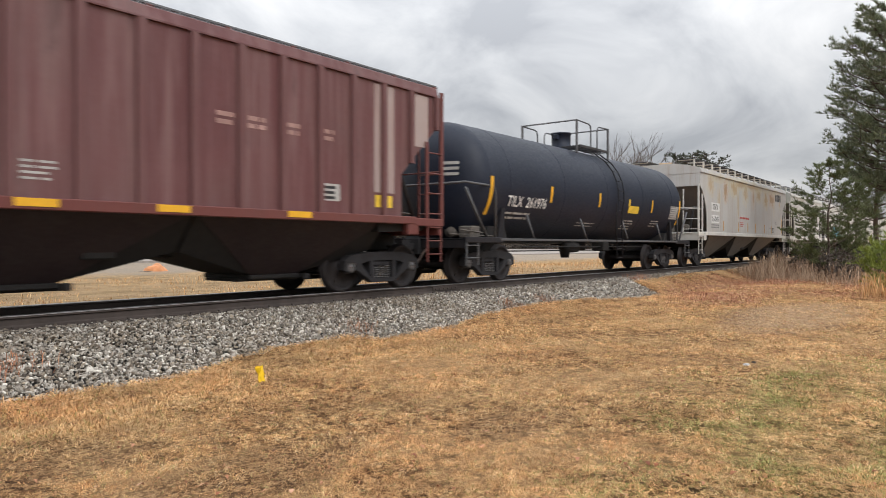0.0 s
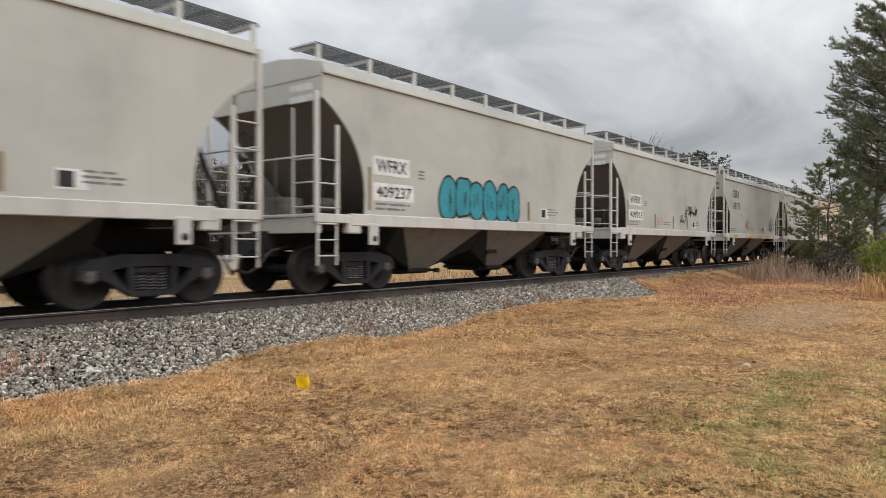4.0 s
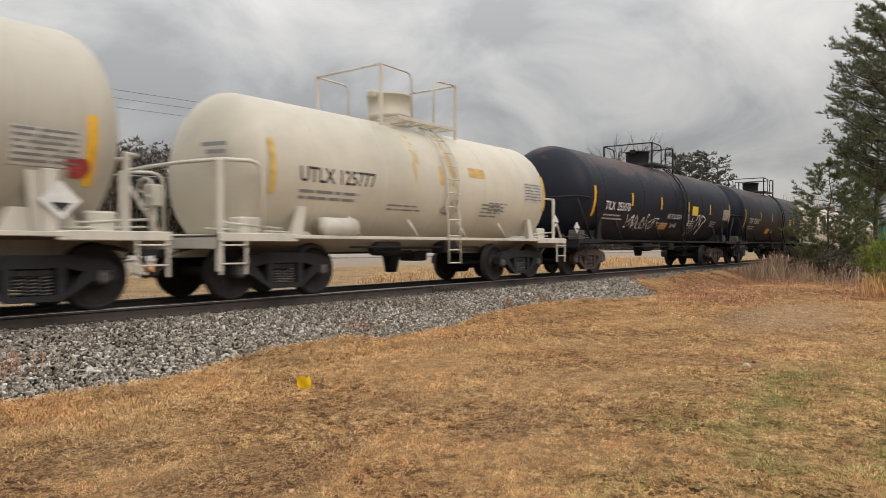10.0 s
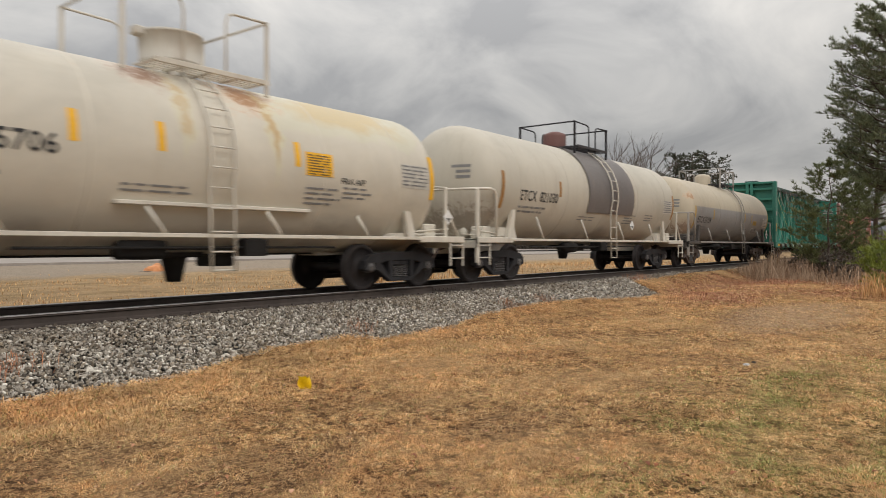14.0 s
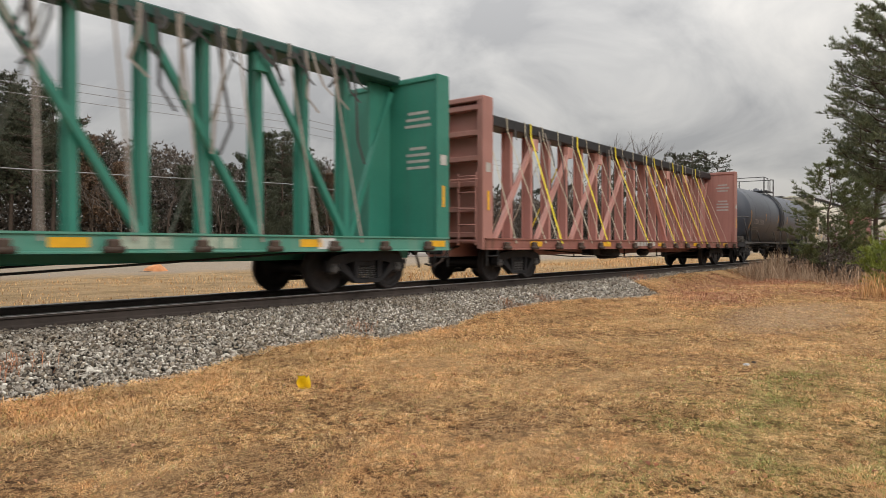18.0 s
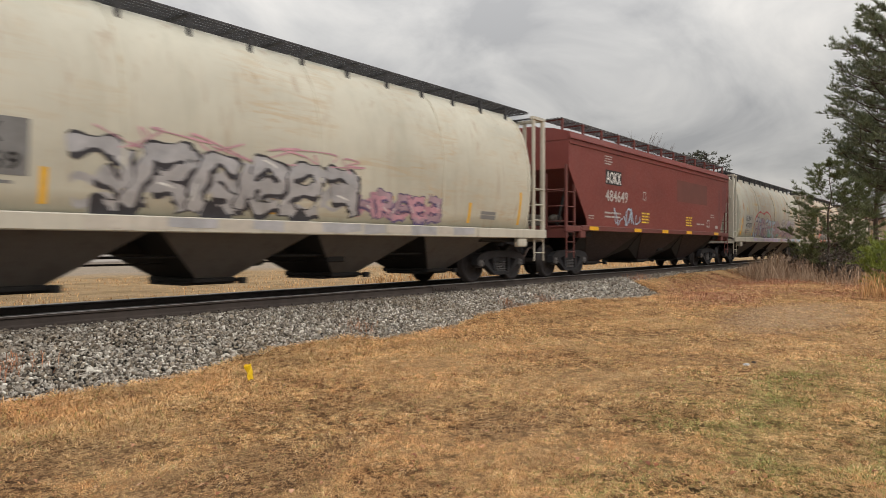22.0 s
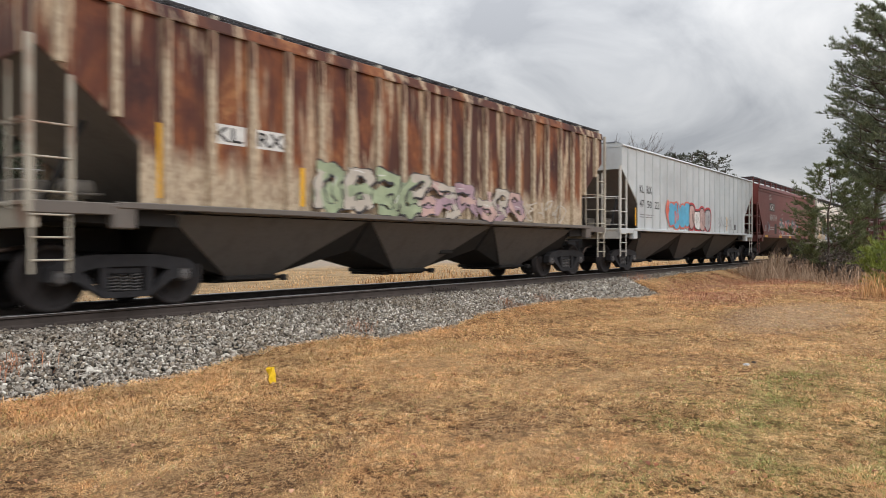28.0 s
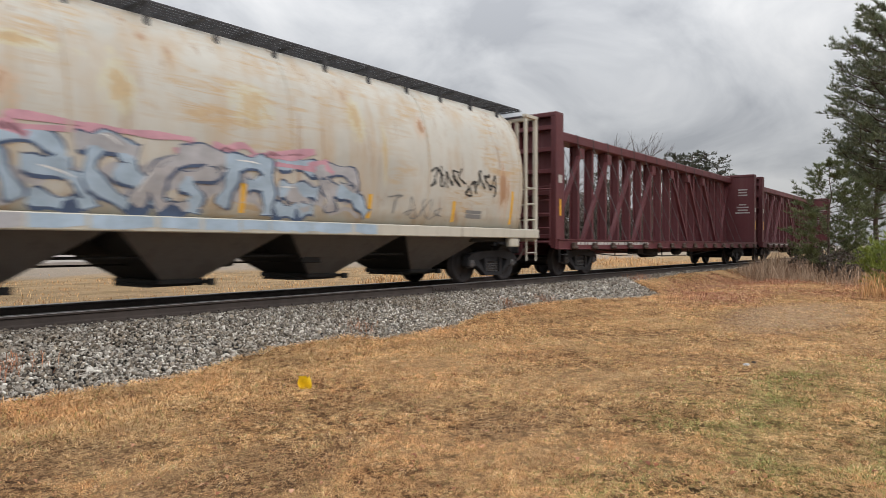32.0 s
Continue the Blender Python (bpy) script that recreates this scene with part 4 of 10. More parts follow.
    couplers(car, L + 0.02)
    brake_rigging(car, hb - 1, 0.6)


# ---- tank cars ----
EXT_HEAD = 1.3


def tank_shape(r, hs, zc, n=40):
    s = Shape()
    d = r * 0.48
    prof = [(-hs - 0.0, 0.0)]
    for i in range(1, 9):
        a = math.pi / 2 * i / 8
        prof.append((-hs + d - d * math.cos(a), r * math.sin(a)))
    body = [(x, r) for x in np.linspace(-hs + d + 0.02, hs - d - 0.02, 9)]
    prof = prof + body + [(-x, q) for x, q in reversed(prof)]
    s.lathe([(x, max(q, 0.001)) for x, q in prof], n, "x", (0, 0, zc))
    return s


def tank_car(car, half, r, zc, shell, trim, rails, ends="bar", dome="drum", ladder_x=0.75, jacket=None, sill_rail=None, dome_mat=None, ext=1.3, plat_x=(-1.75, 1.15), rail_h=0.74, gate=2.2, top_mat=None, ladder_mat=None):
    hs = half + ext
    part("tank_shell", tank_shape(r, hs, zc), shell, car)
    for x in np.linspace(-hs + 1.6, hs - 1.6, 5):
        me = cached(("seam", r, zc, shell.name), lambda: Shape().lathe([(-0.02, r), (-0.012, r + 0.006), (0.012, r + 0.006), (0.02, r)], 40, "x", (0, 0, zc)).mesh("weld_seam"))
        part("weld_seam", me, shell, car, loc=(float(x), 0, 0))
    if jacket:
        x0, x1, jm, low = jacket
        j = Shape()
        n = 24
        v, f = [], []
        for i in range(n + 1):
            a = math.radians(-low + (180 + 2 * low) * i / n)
            for x in (x0, x1):
                v.append((x, -(r + 0.03) * math.cos(a), zc + (r + 0.03) * math.sin(a)))
            if i:
                f.append((2 * i - 2, 2 * i - 1, 2 * i + 1, 2 * i))
        j.add(v, f, True)
        part("jacket_sheet", j, jm, car)
    L = half + 1.62
    zsill = 1.06
    # stub sills and saddles
    for k in (-1, 1):
        s = Shape()
        s.box(k * L, k * (half - 1.6), -0.25, 0.25, 0.70, 1.08, 0.02)
        s.prism([(k * (half + 0.5), 1.05), (k * (half - 0.5), 1.05), (k * (half - 0.35), zc - r * 0.72), (k * (half + 0.35), zc - r * 0.72)], -1.25, 1.25)
        part("stub_sill", s, MAT_UNDER if ends == "bar" else trim, car)
        for y in (-1.32, 1.32):
            g = Shape()
            g.prism([(k * (half + 0.12), zsill), (k * (half - 0.12), zsill), (k * (half - 0.22), zc - r * 0.42), (k * (half - 0.06), zc - r * 0.42)], y - 0.05, y + 0.05)
            part("saddle_plate", g, trim, car)
        p = Shape()
        p.box(k * L, k * (half + 0.25), -1.45, 1.45, zsill - 0.05, zsill, 0.01)
        p.box(k * L, k * (L - 0.08), -1.5, 1.5, zsill - 0.22, zsill, 0.01)
        p.box(k * L, k * (half + 0.1), -1.52, -1.44, zsill - 0.1, zsill + 0.03, 0.01)
        p.box(k * L, k * (half + 0.1), 1.44, 1.52, zsill - 0.1, zsill + 0.03, 0.01)
        part("end_platform", p, trim, car)
        h = Shape()
        xe = k * (L - 0.05)
        if ends == "bar":
            for y in (-1.46, 1.46):
                h.tube([(k * (half + 0.35), y, zsill), (k * (half + 0.35), y, 2.18), (k * (half + 0.45), y, 2.30), (xe, y, 2.32)], 0.028, 6)
                h.tube([(xe, y, 2.32), (xe, y * 0.55, 2.3)], 0.028, 6)
                h.tube([(xe - k * 0.05, y * 0.98, 2.2), (k * (half + 0.65), y * 0.98, zsill)], 0.035, 5)
            h.tube([(xe, -1.46, 2.32), (xe, 1.46, 2.32)], 0.025, 6)
        elif k < 0:
            # one bent pipe from the corner post back to the platform
            for y in (-1.46, 1.46):
                h.box(xe - 0.05, xe + 0.05, y - 0.04, y + 0.04, 0.5, 2.2, 0.015)
                h.tube([(xe, y, 2.2), (xe + 0.55, y, 2.23), (xe + 0.68, y, 2.20), (xe + 0.76, y, 2.12), (xe + 0.79, y, 1.98), (xe + 0.79, y, zsill)], 0.032, 8)
            h.tube([(xe, -1.46, 2.2), (xe - 0.03, -0.5, 2.22), (xe - 0.03, 0.5, 2.22), (xe, 1.46, 2.2)], 0.03, 6)
            bw = Shape()
            bw.tube([(xe - 0.12, 0.45 + 0.27 * math.cos(a * 0.5236), 1.75 + 0.27 * math.sin(a * 0.5236)) for a in range(13)], 0.022, 6)
            for a in range(4):
                bw.tube([(xe - 0.12, 0.45, 1.75), (xe - 0.12, 0.45 + 0.27 * math.cos(a * 1.5708 + 0.4), 1.75 + 0.27 * math.sin(a * 1.5708 + 0.4))], 0.014, 5)
            bw.box(xe - 0.10, xe + 0.12, 0.34, 0.56, 1.55, 1.92, 0.02)
            bw.box(xe - 0.03, xe + 0.05, 0.39, 0.51, zsill, 1.6, 0.01)
            part("brake_wheel", bw, rails, car)
        else:
            for y in (-1.46, 1.46):
                h.box(xe - 0.62, xe - 0.54, y - 0.03, y + 0.03, zsill, 2.15, 0.012)
                h.tube([(xe - 0.58, y, 1.75), (xe - 0.1, y, zsill)], 0.025, 6)
                h.tube([(xe - 0.58, y, 2.13), (xe - 0.12, y * 0.6, 2.2), (xe - 0.05, y * 0.4, 2.2)], 0.026, 6)
            h.tube([(xe - 0.05, -0.6, 2.2), (xe - 0.05, 0.6, 2.2)], 0.026, 6)
        part("end_handrail", h, rails, car)
        for y in (-1.5, 1.5):
            st = Shape()
            ladder(st, xe, xe - k * 0.45, y, 0.45, zsill - 0.05, 2, 0.015, 0.022)
            part("sill_step", st, rails, car)
        b = Shape()
        b.box(k * (half + 0.6), k * (half + 1.0), -1.2, -0.85, zsill, zsill + 0.3, 0.03)
        b.lathe([(-0.25, 0), (-0.22, 0.14), (0.22, 0.14), (0.25, 0)], 12, "x", (k * (half + 0.75), -0.55, zsill + 0.17))
        b.tube([(k * (half + 0.2), -1.2, zsill + 0.12), (k * (L - 0.2), -1.2, zsill + 0.2)], 0.02, 5)
        b.tube([(k * (half + 0.2), -1.3, zsill + 0.06), (k * (L - 0.1), -1.0, zsill + 0.1)], 0.018, 5)
        part("brake_equipment", b, trim if ends != "bar" else MAT_DUSTY, car)
    # running rail along the sides
    rr = Shape()
    for y in (-1.5, 1.5):
        rr.box(-half - 0.2, half + 0.2, y - 0.03, y + 0.03, zsill - 0.05, zsill + 0.01, 0.006)
        for x in np.linspace(-half + 1.4, half - 1.4, 4):
            rr.tube([(x, y, zsill), (x - 0.22, y * 0.93, zc - r * 0.52)], 0.03, 5)
    part("side_rail", rr, sill_rail or rails, car)
    # side ladder, curved with the shell
    ld = Shape()
    surf = barrel(r, zc)
    zz = np.linspace(zc + r * 0.88, zc - r * 0.28, 7)
    for dx in (-0.21, 0.21):
        ld.tube([surf(ladder_x + dx, z, 0.10) for z in zz] + [(ladder_x + dx, -1.52, zsill + 0.5), (ladder_x + dx, -1.55, 0.50)], 0.022, 5)
    lm = ladder_mat or rails
    sl = part("side_ladder", ld, lm, car)
    for z in zz:
        part("rung", Shape().tube([surf(ladder_x - 0.21, z, 0.10), surf(ladder_x + 0.21, z, 0.10)], 0.014, 5), lm, sl)
    for z in (1.45, 1.1, 0.8, 0.52):
        part("rung", Shape().tube([(ladder_x - 0.21, -1.53, z), (ladder_x + 0.21, -1.53, z)], 0.016, 5), lm, sl)
    # platform, rails and manway on top
    zt = zc + r
    x0, x1 = plat_x
    for y0, y1 in ((-0.95, -0.35), (0.35, 0.95)):
        pf = Shape()
        grate(pf, x0 + 0.9, x1, y0, y1, zt + 0.02, 6, 0.5)
        pf.box(x0 + 0.9, x1 + 0.05, (y0 if y0 < 0 else y1) - 0.025, (y0 if y0 < 0 else y1) + 0.025, zt - 0.05, zt + 0.03, 0.006)
        part("platform", pf, MAT_GRATE_DARK if top_mat or rails is not MAT_TRIM_WHITE else rails, car)
    zt2 = zt + rail_h
    # a gate of bent pipe at either end of the platform, open at the ladder
    for xg, k in ((x1 - gate, 1), (x1, -1)):
        reach = 0.95 if k > 0 else 0.8
        hr = Shape()
        hr.tube([(xg, -0.95, zt2), (xg, 0.95, zt2)], 0.024, 5)
        for y in (-0.95, 0.95):
            hr.box(xg - 0.03, xg + 0.03, y - 0.03, y + 0.03, zt - 0.25, zt2 + 0.02, 0.008)
            hr.tube([(xg, y, zt2), (xg + k * (reach - 0.15), y, zt2 - 0.02), (xg + k * (reach - 0.04), y, zt2 - 0.06), (xg + k * reach, y, zt2 - 0.18), (xg + k * reach, y, zt - 0.1)], 0.022, 6)
        part("safety_rail", hr, top_mat or rails, car)
    d = Shape()
    dm = dome_mat or shell
    if dome == "drum":
        d.lathe([(zt - 0.15, 0.44), (zt + 0.03, 0.44), (zt + 0.05, 0.42), (zt + 0.12, 0.41), (zt + 0.5, 0.43), (zt + 0.52, 0.47), (zt + 0.56, 0.47), (zt + 0.57, 0.43), (zt + 0.6, 0.2), (zt + 0.6, 0.0)], 24, "z", (-0.05, 0, 0))
        d.box(-0.6, -0.48, -0.1, 0.1, zt + 0.45, zt + 0.6, 0.01)
    elif dome == "tall":
        d.lathe([(zt - 0.2, 0.42), (zt + 0.06, 0.42), (zt + 0.07, 0.38), (zt + 0.13, 0.38), (zt + 0.15, 0.47), (zt + 0.20, 0.49), (zt + 0.22, 0.49), (zt + 0.23, 0.48), (zt + 0.62, 0.50), (zt + 0.63, 0.52), (zt + 0.67, 0.52), (zt + 0.68, 0.47), (zt + 0.68, 0.0)], 28, "z", (-0.05, 0, 0))
        d.box(-0.70, -0.52, -0.10, 0.10, zt + 0.56, zt + 0.70, 0.02)
    elif dome == "slim":
        d.lathe([(zt - 0.15, 0.36), (zt + 0.03, 0.36), (zt + 0.05, 0.30), (zt + 0.46, 0.30), (zt + 0.48, 0.33), (zt + 0.52, 0.33), (zt + 0.53, 0.0)], 24, "z", (-0.25, 0, 0))
        d.box(-0.66, -0.52, -0.08, 0.08, zt + 0.30, zt + 0.44, 0.01)
    elif dome == "cap":
        d.lathe([(zt - 0.1, 0.36), (zt + 0.38, 0.36), (zt + 0.46, 0.31), (zt + 0.52, 0.15), (zt + 0.53, 0)], 20, "z", (-0.55, 0, 0))
        d.lathe([(zt - 0.1, 0.28), (zt + 0.1, 0.28), (zt + 0.12, 0)], 16, "z", (0.4, 0, 0))
    else:
        d.lathe([(zt - 0.15, 0.34), (zt + 0.06, 0.34), (zt + 0.10, 0.36), (zt + 0.14, 0.30), (zt + 0.16, 0)], 20, "z", (-0.1, 0, 0))
        d.lathe([(zt - 0.1, 0.09), (zt + 0.28, 0.09), (zt + 0.33, 0.05), (zt + 0.33, 0)], 10, "z", (0.55, 0.1, 0))
        d.lathe([(zt - 0.1, 0.07), (zt + 0.2, 0.07), (zt + 0.22, 0)], 10, "z", (-0.75, -0.15, 0))
        for q in range(8):
            t = q * 0.785
            d.lathe([(zt + 0.02, 0.03), (zt + 0.2, 0.03), (zt + 0.2, 0)], 6, "z", (-0.1 + 0.36 * math.cos(t), 0.36 * math.sin(t), 0))
    part("manway", d, dm, car)
    o = Shape()
    o.lathe([(-0.14, 0.0), (-0.14, 0.13), (0.2, 0.2), (0.4, 0.26)], 14, "z", (0.0, 0, zc - r - 0.3))
    o.box(-0.35, 0.35, -0.35, 0.35, zc - r - 0.04, zc - r + 0.12, 0.03)
    o.box(0.55, 1.0, -0.25, 0.25, zc - r - 0.2, zc - r + 0.1, 0.03)
    part("bottom_outlet", o, MAT_UNDER, car)
    couplers(car, L + 0.02)
    brake_rigging(car, half - 0.5, 0.74)
    return surf


def tank_marks(car, surf, half, r, zc, mark, marks_mat, tx=None, tz=2.28, seed=1, wide=1.9, tape_x=(), band=None, panel=True):
    """Reporting marks, tape, small print and stickers on the near side of a tank."""
    band = band or MAT_YELLOW
    tx = tx if tx is not None else -half + 0.25
    stencil(mark, car, surf, tx, tx + wide, tz - 0.27, tz, marks_mat)
    light = marks_mat is MAT_WHITE or marks_mat is MAT_PALE
    pm = MAT_PALE if light else MAT_GREYMARK
    bars(car, surf, tx, tx + wide * 0.8, tz - 0.40, 2, pm, 0.05, 0.06, seed=seed)
    hs = half + 1.3
    strip("reflective_strip", car, surf, -hs + 0.70, -hs + 0.83, tz - 0.5, tz + 0.4, band)
    strip("reflective_strip", car, surf, hs - 0.83, hs - 0.70, tz - 0.45, tz + 0.45, band)
    for x in tape_x:
        strip("reflective_strip", car, surf, x, x + 0.12, tz - 0.08, tz + 0.34, band)
    if panel:
        strip("data_panel", car, surf, half - 0.42, half + 0.42, tz - 0.25, tz + 0.22, MAT_PALE if light else plain("pale_panel", (0.5, 0.48, 0.43), 0.6))
        bars(car, lambda x, z, off=0.004: surf(x, z, off + 0.004), half - 0.4, half + 0.4, tz + 0.2, 6, MAT_GREYMARK, 0.03, 0.045, 0.05, seed=seed + 1)
    bars(car, surf, 1.6, 2.5, tz - 0.40, 4, pm, 0.035, 0.05, 0.3, seed=seed + 2)
    bars(car, surf, half - 2.0, half - 1.2, tz - 0.35, 3, pm, 0.035, 0.05, 0.3, seed=seed + 3)
    bars(car, surf, -1.6, -0.4, tz - 0.55, 2, pm, 0.03, 0.05, 0.3, seed=seed + 4)
    # marks on the rounded head
    for i in range(3):
        s = Shape()
        z = zc + 0.35 - i * 0.13
        ys = [-0.95 + q * 0.12 for q in range(5)]
        d = r * 0.48
        v = []
        for y in ys:
            for zz in (z, z + 0.07):
                e = max(0.02, 1 - (y * y + (zz - zc) ** 2) / (r * r))
                v.append((-half - EXT_HEAD + d - d * math.sqrt(e) - 0.006, y, zz))
        s.add(v, [(2 * q, 2 * q + 2, 2 * q + 3, 2 * q + 1) for q in range(4 - (i > 0))])
        part("head_print", s, pm, car)


def placard(car, x, y, z, facing="side", mat=None, c=0.16):
    """A diamond hazard placard in its frame."""
    s = Shape()
    if facing == "side":
        s.prism([(x - c, z), (x, z - c), (x + c, z), (x, z + c)], y, y + 0.02)
    else:
        v = [(x, y - c, z), (x, y, z - c), (x, y + c, z), (x, y, z + c)]
        s.add(v + [(p[0] + 0.02, p[1], p[2]) for p in v], [(0, 1, 2, 3), (7, 6, 5, 4)] + [(i, (i + 1) % 4, (i + 1) % 4 + 4, i + 4) for i in range(4)])
    p = part("hazard_placard", s, mat or MAT_WHITE, car)
    t = Shape()
    if facing == "side":
        t.prism([(x - c * 0.5, z - c * 0.12), (x, z - c * 0.62), (x + c * 0.5, z - c * 0.12)], y - 0.006, y - 0.002)
        part("placard_symbol", t, MAT_BLACK, p)
    return p


# ---- centre-beam flat cars ----
def centerbeam_car(car, half, body, chord, straps, seed, panel_marks, chord_z=(4.08, 4.40), chord_w=0.30, loose=0, end_mat=None, torn=0, posts=None, brace_mat=None, bulk=4.56):
    L = half + 2.1
    rnd = random.Random(seed)
    dk = Shape()
    dk.box(-L, L, -1.38, 1.38, 0.96, 1.04, 0.01)
    dk.box(-L, L, -0.3, 0.3, 0.62, 0.96, 0.02)
    part("deck", dk, body, car)
    for k in (-1, 1):
        s = Shape()
        s.loft([(k * y, z) for y, z in ((1.37, 0.79), (1.48, 0.79), (1.48, 0.815), (1.45, 0.825), (1.45, 1.03), (1.48, 1.04), (1.48, 1.07), (1.37, 1.07))], -L, L)
        part("side_sill", s, end_mat or body, car)
    # bulkheads: a sheet with deep posts and ribs on its outer face
    for k in (-1, 1):
        b = Shape()
        xo = k * L
        b.box(xo - k * 0.20, xo - k * 0.32, -1.36, 1.36, 1.0, bulk - 0.06, 0.01)
        part("bulkhead", b, body, car)
        f = Shape()
        for y in (-1.32, -0.12, 0.12, 1.32):
            f.box(xo + k * 0.04, xo - k * 0.21, y - 0.08, y + 0.08, 0.82, bulk - 0.06, 0.01)
        for i in range(6):
            z = 1.15 + i * 0.60
            f.box(xo + k * 0.02, xo - k * 0.21, -1.25, 1.25, z - 0.06, z + 0.06, 0.01)
        f.box(xo + k * 0.05, xo - k * 0.36, -1.42, 1.42, bulk - 0.12, bulk, 0.015)
        for y in (-1.42, 1.36):
            f.box(xo + k * 0.06, xo - k * 0.36, y, y + 0.06, 0.80, bulk - 0.06, 0.01)
        part("bulkhead_frame", f, body, car)
        ld = Shape()
        for y in (-1.25, -0.75):
            ld.box(xo + k * 0.10, xo + k * 0.13, y - 0.02, y + 0.02, 0.9, 2.6, 0.004)
        for i in range(5):
            ld.tube([(xo + k * 0.12, -1.25, 1.0 + i * 0.38), (xo + k * 0.12, -0.75, 1.0 + i * 0.38)], 0.015, 5)
        ld.tube([(xo + k * 0.12, -1.3, 2.45), (xo + k * 0.12, 1.3, 2.45)], 0.018, 5)
        part("end_ladder", ld, body, car)
        for y in (-1.46, 1.46):
            pt = Shape()
            ladder(pt, k * (L - 0.05), k * (L - 0.5), y, 0.42, 0.8, 1, 0.016, 0.02)
            part("sill_step", pt, MAT_UNDER, car)
        strip("reflective_strip", car, flat(-1.426), k * (L - 0.11), k * (L - 0.20), 1.72, 2.18, MAT_YELLOW)
        strip("data_plate", car, flat(-1.426), k * (L - 0.05), k * (L - 0.26), 2.62, 2.84, MAT_PALE)
    # marks on the inner face of the trailing bulkhead
    mk = Shape()
    for i in range(7):
        w = rnd.uniform(0.35, 0.75)
        z = 3.75 - i * 0.14 - (0.35 if i > 2 else 0)
        yc = -0.85
        mk.add([(L - 0.325, yc + w / 2, z), (L - 0.325, yc - w / 2, z), (L - 0.325, yc - w / 2, z + 0.06), (L - 0.325, yc + w / 2, z + 0.06)], [(0, 1, 2, 3)])
    part("small_print", mk, panel_marks, car)
    # the centre beam
    z0, z1 = chord_z
    tp = Shape()
    tp.box(-L + 0.3, L - 0.3, -chord_w, chord_w, z0, z1, 0.03)
    part("top_chord", tp, chord, car)
    if posts:
        xs = [posts[0] + posts[1] * i for i in range(-30, 31) if abs(posts[0] + posts[1] * i) < half + 0.5]
    else:
        xs = [-8.95 / 8.54 * half + i * (2 * 8.95 / 8.54 * half) / 17 for i in range(18)]
    n = len(xs) + 1
    post = cached(("post", body.name, z0), lambda: Shape().prism([(-0.065, 0), (0.065, 0), (0.065, z0 - 1.04), (-0.065, z0 - 1.04)], -0.02, 0.02).mesh("post"))
    web = cached(("web", body.name, z0), lambda: Shape().box(-0.02, 0.02, -0.11, 0.11, 0, z0 - 1.04, 0.01).mesh("post_web"))
    run2 = 2 * (xs[1] - xs[0]) - 0.12

    def brace(k):
        s = Shape()
        s.prism([(-k * run2 - 0.07, 0.02), (-k * run2 + 0.07, 0.02), (0.07, z0 - 1.22), (-0.07, z0 - 1.22)], -0.06, 0.06)
        s.prism([(-0.17, z0 - 1.45), (0.17, z0 - 1.45), (0.17, z0 - 1.12), (-0.17, z0 - 1.12)], -0.065, 0.065)
        return s.mesh("brace")
    brace_u, brace_d = cached(("brace", body.name, z0, 1), lambda: brace(1)), cached(("brace", body.name, z0, -1), lambda: brace(-1))
    for i, x in enumerate(xs):
        p = part("post", web, body, car, loc=(x, 0, 1.04))
        for k in (-1, 1):
            part("post_flange", post, body, p, loc=(0, k * 0.13, 0))
        if chord is MAT_RUBBERWRAP:
            guard = cached("guard", lambda: Shape().box(0.066, 0.09, -0.16, -0.10, 0.5, 1.9, 0.004).mesh("edge_guard"))
            part("edge_guard", guard, MAT_RUBBERWRAP, p)
        if i % 2 == 0 and 1 < i < n - 3:
            part("brace", brace_u if i < (n - 1) / 2 else brace_d, brace_mat or body, car, loc=(x, -0.215, 1.04))
    for k in (-1, 1):
        x = k * half * 8.95 / 8.54
        part("end_brace", Shape().prism([(x - 0.07, 0.02 + 1.04), (x + 0.07, 1.06), (k * (L - 0.4) + 0.07, z0 - 0.15), (k * (L - 0.4) - 0.07, z0 - 0.15)], -0.16, -0.04), body, car)
    part("end_web", Shape().box(L - 0.33, L - 1.0, -0.05, 0.05, 1.04, z0, 0.01), body, car)
    # winches along the sill, straps over the beam
    wm = cached("winch", lambda: Shape().box(-0.09, 0.09, -0.10, 0.0, -0.12, 0.05, 0.02).lathe([(-0.14, 0.0), (-0.14, 0.045), (0.14, 0.045), (0.14, 0)], 8, "x", (0, -0.07, -0.09)).mesh("winch"))
    for i, x in enumerate(np.linspace(-L + 0.8, L - 0.8, 16)):
        part("winch", wm, MAT_TRUCK_RUST, car, loc=(float(x), -1.48, 0.93))
    for x, lean, kind in straps:
        s = Shape()
        w = 0.048 if kind is MAT_STRAP_Y else 0.024
        a, b, c = (x, -chord_w - 0.012, z1 + 0.01), (x + lean * 0.12, -chord_w - 0.03, z0 - 0.05), (x + lean, -1.49, 0.95)
        v = []
        for px, py, pz in ((x, chord_w, z1 + 0.012), a, b, c):
            v += [(px - w, py, pz), (px + w, py, pz)]
        s.add(v, [(2 * i, 2 * i + 1, 2 * i + 3, 2 * i + 2) for i in range(3)])
        part("tie_down_strap", s, kind, car)
        if rnd.random() < 0.3:
            q = Shape()
            q.add([(x + 0.4 - w, chord_w + 0.02, z0), (x + 0.4 + w, chord_w + 0.02, z0), (x - 0.3 + w, 1.46, 0.98), (x - 0.3 - w, 1.46, 0.98)], [(0, 1, 2, 3)])
            part("tie_down_strap", q, kind, car)
